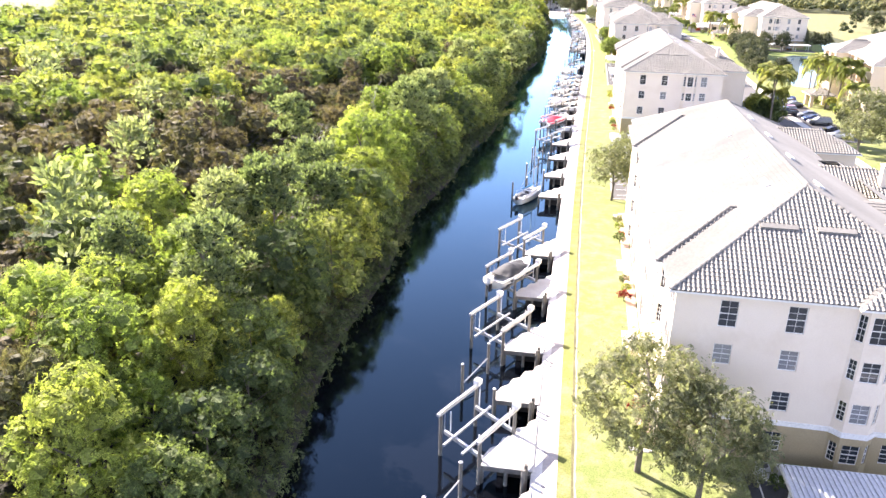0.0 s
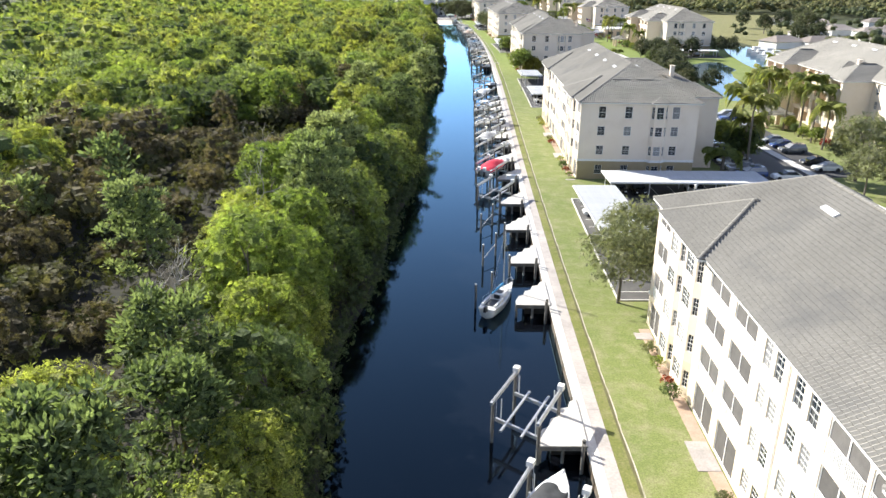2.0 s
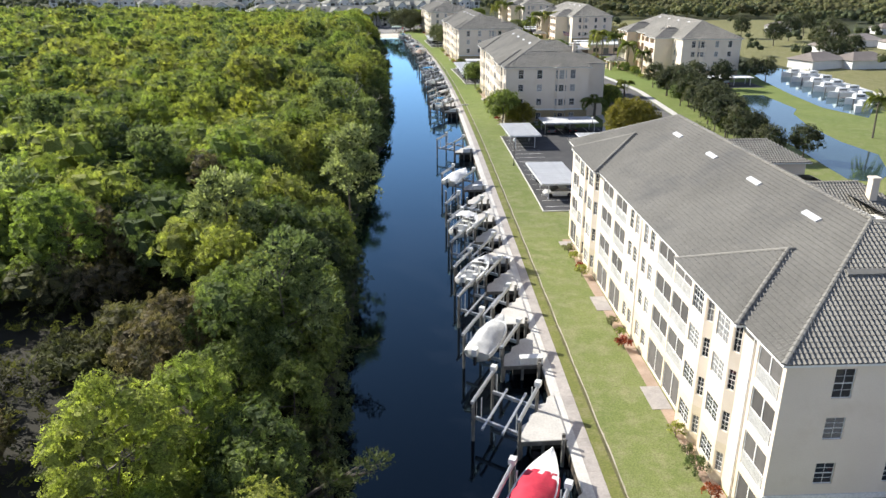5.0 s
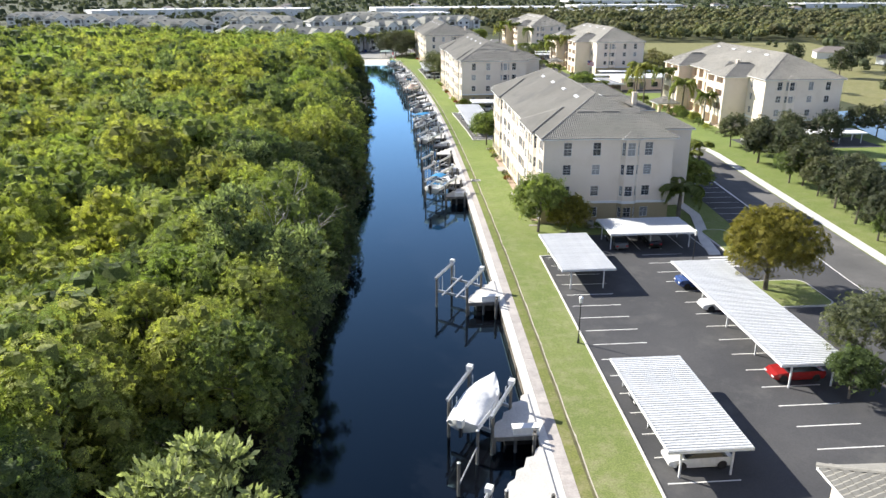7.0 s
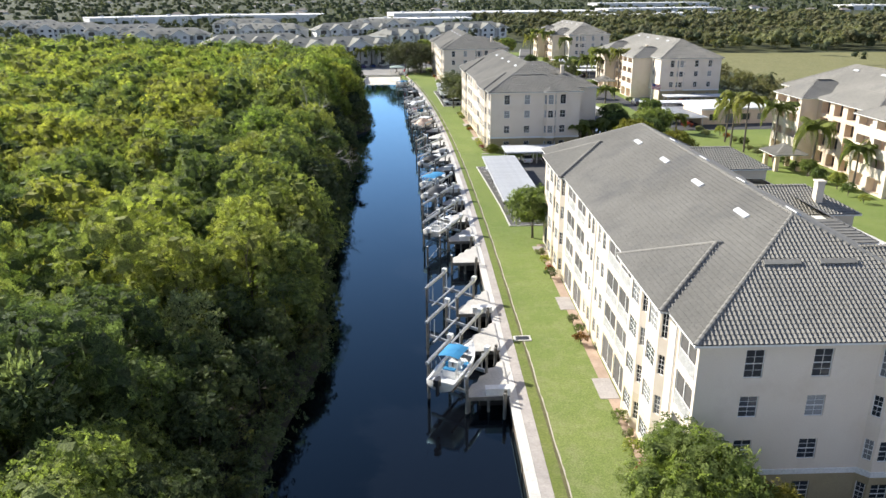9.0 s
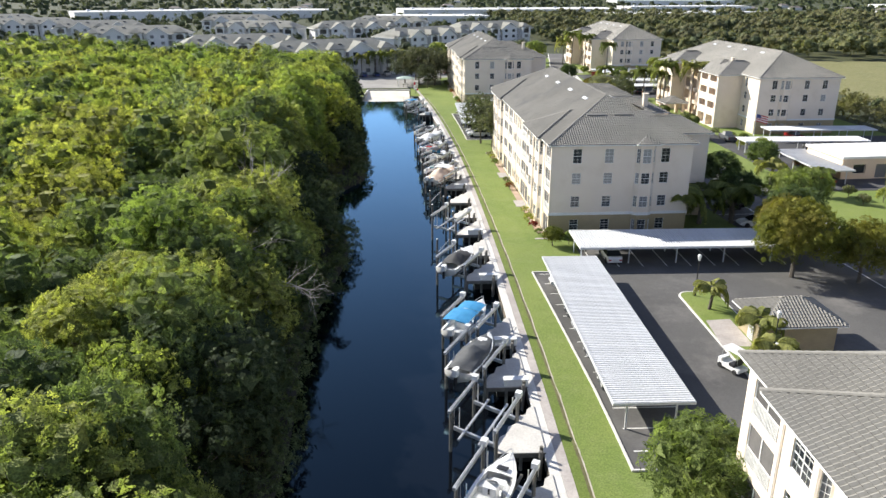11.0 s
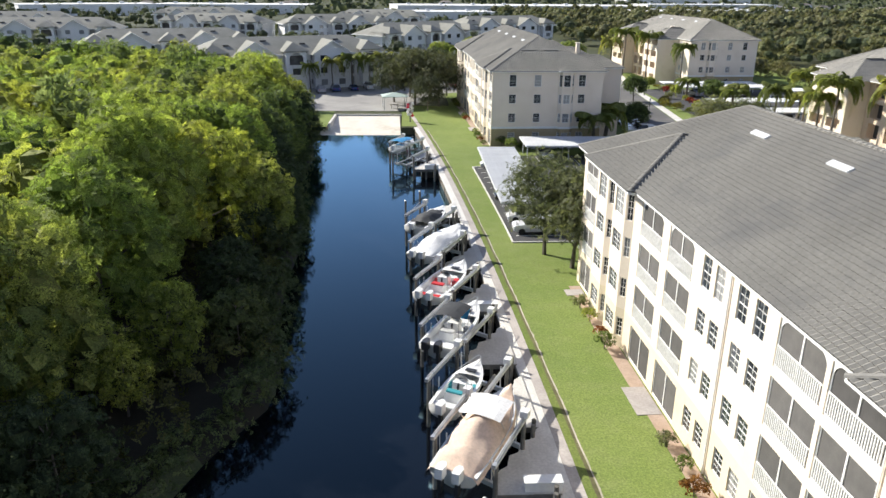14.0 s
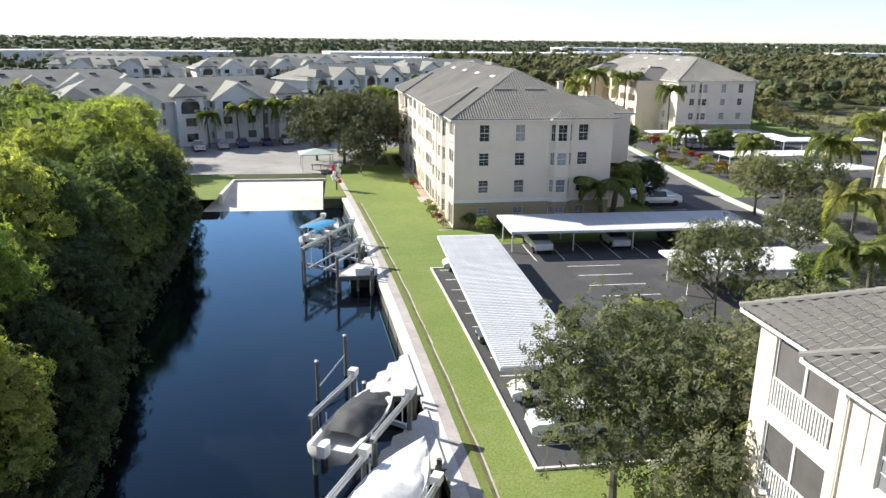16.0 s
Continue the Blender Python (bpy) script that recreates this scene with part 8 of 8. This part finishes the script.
for i in range(1200):      # the thicket north-east of the blocks
    x, y = rng.uniform(68, 430), 585 + 465 * rng.uniform() ** 1.3
    if y < 606 and 95 < x < 235:
        continue
    r, h = rng.uniform(3.0, 6.0), rng.uniform(5.0, 11.0)
    c, rad = lobes_broad(rng, r, h, 8, h * 0.2)
    rad = rad * 1.25
    dense.append(leaf_cloud(rng, c, rad, 46, 1.25) + np.array([x, y, 0]))
    dense_core.append(cores(rng, c[4:], rad[4:] * 1.1, 0.7) + np.array([x, y, 0]))
for i in range(110):
    x, y = rng.uniform(92, 104), rng.uniform(366, 640)
    c, rad = lobes_broad(rng, 2.6, rng.uniform(3.5, 7), 8, 1.0)
    dense.append(leaf_cloud(rng, c, rad * 1.2, 110, 0.7) + np.array([x, y, 0]))
tagged(part("thicket", quads_mesh("thicket", np.concatenate(dense), M["leaf_far"], np.concatenate(dense_core), M["core_far"]), None), "dense green thicket beyond the playing field", "woods", kind="stuff")
# ================= smaller things about the car parks =================
def golf_cart(x, y, turn):
    t = thing("golf_cart", "small white golf cart with a flat canopy", "golf cart", pose(x, y, 0.05, 0, 0, turn), "golf carts")
    part("body", MB().prism([(-0.58, -1.1), (0.58, -1.1), (0.6, 0.3), (0.45, 1.15), (-0.45, 1.15), (-0.6, 0.3)], 0.25, 0.55).box(-0.5, 0.75, 0.55, 0.5, 1.1, 0.85), M["gel"], t)
    part("seat", MB().box(-0.52, -0.55, 0.55, 0.52, -0.05, 0.8).box(-0.52, -0.68, 0.8, 0.52, -0.55, 1.2), M["motor_dark"], t)
    part("canopy", MB().prism([(-0.6, -1.0), (0.6, -1.0), (0.6, 0.8), (-0.6, 0.8)], 1.85, 1.93), M["cover_white"], t)
    for px, py in ((-0.52, -0.9), (0.52, -0.9), (-0.45, 0.8), (0.45, 0.8)):
        part("canopy_pole", MB().rod((px, py, 0.5), (px, py * 0.9, 1.85), 0.02, sides=5), M["galv"], t)
    for px in (-0.5, 0.5):
        for py in (-0.75, 0.8):
            part("wheel", MB().rod((px - 0.09, py, 0.23), (px + 0.09, py, 0.23), 0.23, sides=12), M["tyre"], t)


golf_cart(19.6, 343.9, 25)
golf_cart(24.0, 344.6, -30)

structure("hut_apron", MB().poly((20.4, 347.8, 0.192), (23.2, 347.6, 0.192), (23.3, 353.2, 0.192), (20.9, 353.0, 0.192)), M["concrete"], "pale concrete apron before the hut", "pavement")
fp = MB()
for (xa, ya), (xb, yb) in zip(((32.7, 282.0), (32.7, 274.8), (31.2, 269.5), (29.3, 263.5), (28.7, 259.8)), ((32.7, 274.8), (31.2, 269.5), (29.3, 263.5), (28.7, 259.8), (28.4, 258.6))):
    fp.prism([(xa - 0.75, ya), (xb - 0.75, yb), (xb + 0.75, yb), (xa + 0.75, ya)], 0.0, 0.11)
structure("path_corner", fp, M["kerb"], "pale curved footpath at the building's corner", "footpath")
cw = MB()
for i in range(5):
    y = 258.0 - 0.75 * i
    cw.poly((27.2, y, 0.051), (30.0, y, 0.051), (30.0, y - 0.4, 0.051), (27.2, y - 0.4, 0.051))
structure("crossing", cw, M["paint"], "white striped pedestrian crossing on the asphalt", "road marking")

# flagpole with a striped flag
fg = thing("flagpole", "tall white pole flying a striped flag", "flagpole", pose(58.2, 427.0, 0.03))
part("pole", MB().rod((0, 0, 0), (0, 0, 7.4), 0.07, 0.04, 8), M["gel"], fg)
M["flag_red"] = surface("red bunting", (0.42, 0.03, 0.04), (0.5, 0.05, 0.06), 2, 12, 0.8, 0.1)
M["flag_white"] = surface("white bunting", (0.7, 0.7, 0.7), (0.78, 0.78, 0.78), 2, 12, 0.8, 0.1)
M["flag_blue"] = surface("blue bunting", (0.03, 0.04, 0.16), (0.05, 0.06, 0.2), 2, 12, 0.8, 0.1)
for i in range(7):
    wv = [(0.05 + 0.45 * k, 0.16 * math.sin(k * 1.1 + 0.3), 0.12 * k) for k in range(6)]
    sb = MB()
    for (x0, y0, d0), (x1, y1, d1) in zip(wv, wv[1:]):
        za, zb = 7.2 - 0.2 * i, 7.2 - 0.2 * (i + 1)
        sb.poly((x0, y0, zb - d0), (x1, y1, zb - d1), (x1, y1, za - d1), (x0, y0, za - d0))
    part("stripe", sb, M["flag_red"] if i % 2 == 0 else M["flag_white"], fg)
cn = MB()
for (x0, y0, d0), (x1, y1, d1) in zip(wv[:3], wv[1:3]):
    for e in (-0.012, 0.012):
        cn.poly((x0, y0 + e, 6.5 - d0), (x1, y1 + e, 6.5 - d1), (x1, y1 + e, 7.2 - d1), (x0, y0 + e, 7.2 - d0))
part("canton", cn, M["flag_blue"], fg)

# low clubhouse with a pale parapet
cl = thing("clubhouse", "low peach stucco clubhouse with a white parapet", "clubhouse", pose(72.0, 411.0, 0.03, 0, 0, 4))
cm = MB()
wall_with_openings(cm, lambda u, d, z: (-9 + u, -5 + d, z), 18, 0, 3.4, [(2.0 + 4 * i, 4.2 + 4 * i, 0.1 if i == 1 else 0.9, 2.4) for i in range(4)], 0.4)
cm.poly((-9, -5, 0), (-9, -5, 3.4), (-9, 5, 3.4), (-9, 5, 0)).poly((9, -5, 0), (9, 5, 0), (9, 5, 3.4), (9, -5, 3.4)).poly((9, 5, 0), (-9, 5, 0), (-9, 5, 3.4), (9, 5, 3.4))
part("wall", cm, M["stucco_peach"], cl)
part("roof", MB().box(-9.3, -5.3, 3.4, 9.3, 5.3, 3.8), M["trim"], cl, "white flat roof with a parapet")
for i in range(4):
    part("window", MB().box(-7 + 4 * i, -4.62, 0.1 if i == 1 else 0.9, -4.8 + 4 * i, -4.6, 2.4), M["glass"], cl)

# entry pavilions before the far row
for x, y, r in ((53.4, 192.0, 0), (60.5, 361.0, 0), (57.5, 471.0, 2)):
    pv = thing("entry_pavilion", "small peach entry pavilion with a hipped tile roof", "pavilion", pose(x, y, 0.03, 0, 0, r), "entry pavilions")
    for px in (-2.0, 2.0):
        for py in (-2.0, 2.0):
            part("pier", MB().box(px - 0.35, py - 0.35, 0, px + 0.35, py + 0.35, 2.9), M["stucco_peach"], pv)
    tl, un = MB(), MB()
    hip_roof(tl, un, -3.0, -3.0, 3.0, 3.0, 2.95, 2.9)
    part("roof", un, M["trim"], pv)
    roof_tiles(tl, pv)

# boats laid up at the basin beyond the pond
structure("basin", MB().poly((91, 272, 0.046), (103, 288, 0.046), (110, 304, 0.046), (116, 348, 0.046), (115, 362, 0.046), (104, 360, 0.046), (96, 331, 0.046), (90.5, 303, 0.046), (88, 285, 0.046)), M["pond"], "narrow inlet beyond the pond", "pond")
structure("wall_basin", MB().prism([(110.2, 296), (110.6, 296), (117.2, 352), (116.8, 352)], 0.0, 1.1), M["kerb"], "low pale wall between the inlet and the field", "wall")
for i in range(7):
    pier = thing("finger_pier", "narrow dark timber finger pier in the inlet", "pier", pose(101.5 + 1.9 * i, 287 + 9.2 * i, 0.1, 0, 0, 8), "finger piers")
    part("deck", MB().box(-5.0, -0.5, 0.3, 5.0, 0.5, 0.42), M["pile"], pier)
    for px in (-4.8, 4.8):
        part("pile", MB().rod((px, 0.62, -0.2), (px, 0.62, 1.6), 0.14, sides=8), M["pile"], pier)
rng = np.random.default_rng(63)
laid = None
for x, y, r in ((94.5, 280.5, 130), (99.8, 289.6, 96), (104.0, 294.0, 98), (101.4, 299.4, 94), (106.6, 303.4, 99), (103.0, 309.0, 95), (108.0, 313.0, 98), (105.2, 318.0, 96), (110.6, 322.6, 97), (106.8, 327.4, 95), (112.0, 332.0, 98), (109.0, 337.0, 96)):
    m = pose(x, y, 0.35, 0, 0, r)
    if laid:
        copy_thing(laid, m)
        continue
    laid = thing("moored_boat", "white motor cruiser moored in the inlet", "boat", m, "moored boats")
    hb = MB()
    for u in range(7):
        q = u / 6
        w = 1.4 * (1 - max(0.0, (q - 0.45) / 0.55) ** 2.2) + 0.03
        hb.v += [(-w, -3.6 + 7.6 * q, 1.0 + 0.3 * q * q), (-w * 0.7, -3.6 + 7.6 * q, -0.3), (w * 0.7, -3.6 + 7.6 * q, -0.3), (w, -3.6 + 7.6 * q, 1.0 + 0.3 * q * q)]
    for u in range(6):
        for j in range(3):
            a = u * 4 + j
            hb.f.append((a, a + 1, a + 5, a + 4))
        hb.f.append((u * 4 + 3, u * 4, u * 4 + 4, u * 4 + 7))
    hb.f.append((3, 2, 1, 0))
    part("hull", hb, M["gel"], laid)
    part("cabin", MB().prism([(-0.9, -1.2), (0.9, -1.2), (0.6, 1.6), (-0.6, 1.6)], 1.0, 2.1), M["gel"], laid)
    part("windscreen", MB().prism([(-0.94, -0.6), (0.94, -0.6), (0.66, 1.3), (-0.66, 1.3)], 1.5, 1.85), M["glass"], laid)

# shrubs and small palms before the far row, and round the planted islands
for i in range(54):
    y = 168 - 50 + 3.0 * i
    if 118 < y < 166 or 282 < y < 330:
        x = (58.5 if y < 200 else 63.0) + rng.uniform(-1.2, 1.2)
        plant("shrub", x, y, i, rng.uniform(0.9, 1.6), 0.03, "shrub", "clipped shrub before the far apartment row", "row shrubs")
for y0, y1, x0 in ((391, 443, 58.8), (505, 556, 55.5), (172, 200, 53.6), (338, 392, 62.5)):
    for y in span(y0, y1, 4.2):
        k = int(rng.integers(0, 4))
        plant(("shrub", "red_shrub", "round", "shrub")[k], x0 + rng.uniform(-1.5, 1.5), y, int(y), rng.uniform(1.1, 1.8) if k != 2 else rng.uniform(0.4, 0.6), 0.03, "shrub", "bushy shrub bed before the far apartment row", "row shrubs")
tree_kind("yellow_shrub", 86, 0.9, 1.1, 9, 260, 0.2, M["leaf_yellow"], 0.2, thick=0.04)
for x, y in ((48.8, 525.9), (50.0, 522.0), (51.2, 518.0), (52.4, 514.0), (53.0, 510.0), (49.4, 529.0), (50.8, 532.0), (59.0, 553.3), (57.0, 557.0)):
    plant("yellow_shrub", x, y, 0, rng.uniform(1.0, 1.7), 0.03, "shrub", "yellow flowering shrub on the planted verge", "row shrubs")
for x, y, s in ((61.1, 531.1, 1.0), (40.2, 398.4, 1.2), (52.9, 411.2, 1.0), (37.4, 386.0, 1.2), (36.5, 292.0, 1.0), (36.0, 284.0, 1.1), (34.5, 160.0, 1.2), (34.0, 168.0, 1.1), (33.8, 498.0, 1.0)):
    plant("round", x, y, int(y), s, 0.03, "tree", "dark leafy tree beside the building's car stalls", "lawn trees")
# more trees east of the drive
n = 0
while n < 10:
    x, y = rng.uniform(47, 60), rng.uniform(242, 345)
    if (x - road_x(y)) < 7.5 or any((x - a) ** 2 + (y - b) ** 2 < 30 for a, b in pd):
        continue
    plant("drive_oak" if n % 3 else "round", x, y, n, rng.uniform(0.8, 1.2), 0.02, "tree", "dark live oak beside the drive and pond", "drive trees")
    n += 1
for i, (x, y, sc) in enumerate(((151, 431, 1.6), (169, 452, 1.7), (157, 399, 2.0), (150, 374, 1.5), (190, 477, 1.8), (154, 468, 1.5), (164, 420, 1.4), (139, 366, 1.3), (147, 386, 1.2))):
    plant("drive_oak", x, y, i, sc, 0.03, "tree", "spreading dark oak at the field's edge", "field trees")
house(128, 358, 20)
house(143, 357, 8)
# asphalt round the far shelters
for k, (x0, y0, x1, y1) in enumerate(((44.6, 476.0, 57.0, 499.0), (42.0, 152.0, 50.5, 206.0), (36.2, 441.5, 58.0, 476.0), (51.5, 498.0, 96.0, 555.0), (54.5, 398.5, 95.0, 441.5), (62.5, 317.0, 90.0, 327.5), (58.0, 155.0, 88.0, 166.0))):
    structure("pavement_far_%d" % (k + 1), MB().prism([(x0, y0), (x1, y0), (x1, y1), (x0, y1)], 0.0, 0.047), M["asphalt"], "asphalt car park round the far shelters", "car park")
# palms and trees before the grey apartments
for x, y, k, s in ((-24.0, 551.5, 0, 0.9), (-19.5, 553.0, 0, 1.0), (-15.5, 555.5, 0, 0.95), (-29.0, 548.5, 0, 0.8), (-12.0, 557.0, 0, 1.0), (-5.5, 563.0, 0, 1.0), (-52.0, 560.0, 0, 0.9), (-58.0, 572.0, 0, 1.0), (8.0, 580.0, 0, 1.0), (14.0, 590.0, 1, 0.9)):
    palm(x, y, k, s)
for i, (x, y, s) in enumerate(((-50, 545, 1.6), (-58, 541, 1.7), (-46, 538, 1.5), (-67, 555, 1.6), (-40, 530, 1.6), (-44, 522, 1.7), (-36, 522, 1.5), (-52, 580, 1.5), (-20, 600, 1.5), (-28, 605, 1.4), (4, 605, 1.5), (15, 615, 1.6), (24, 600, 1.5), (30, 590, 1.4), (-60, 612, 1.4), (-72, 570, 1.5), (22, 580, 1.3), (38, 588, 1.5), (44, 600, 1.6))):
    plant("round", x, y, i, s, 0.02, "tree", "dark leafy tree among the grey apartments", "lawn trees")
for i in range(12):
    y = 156 + 4.1 * i
    if i not in (2, 6, 7):
        random_car(47.0, y, 90)
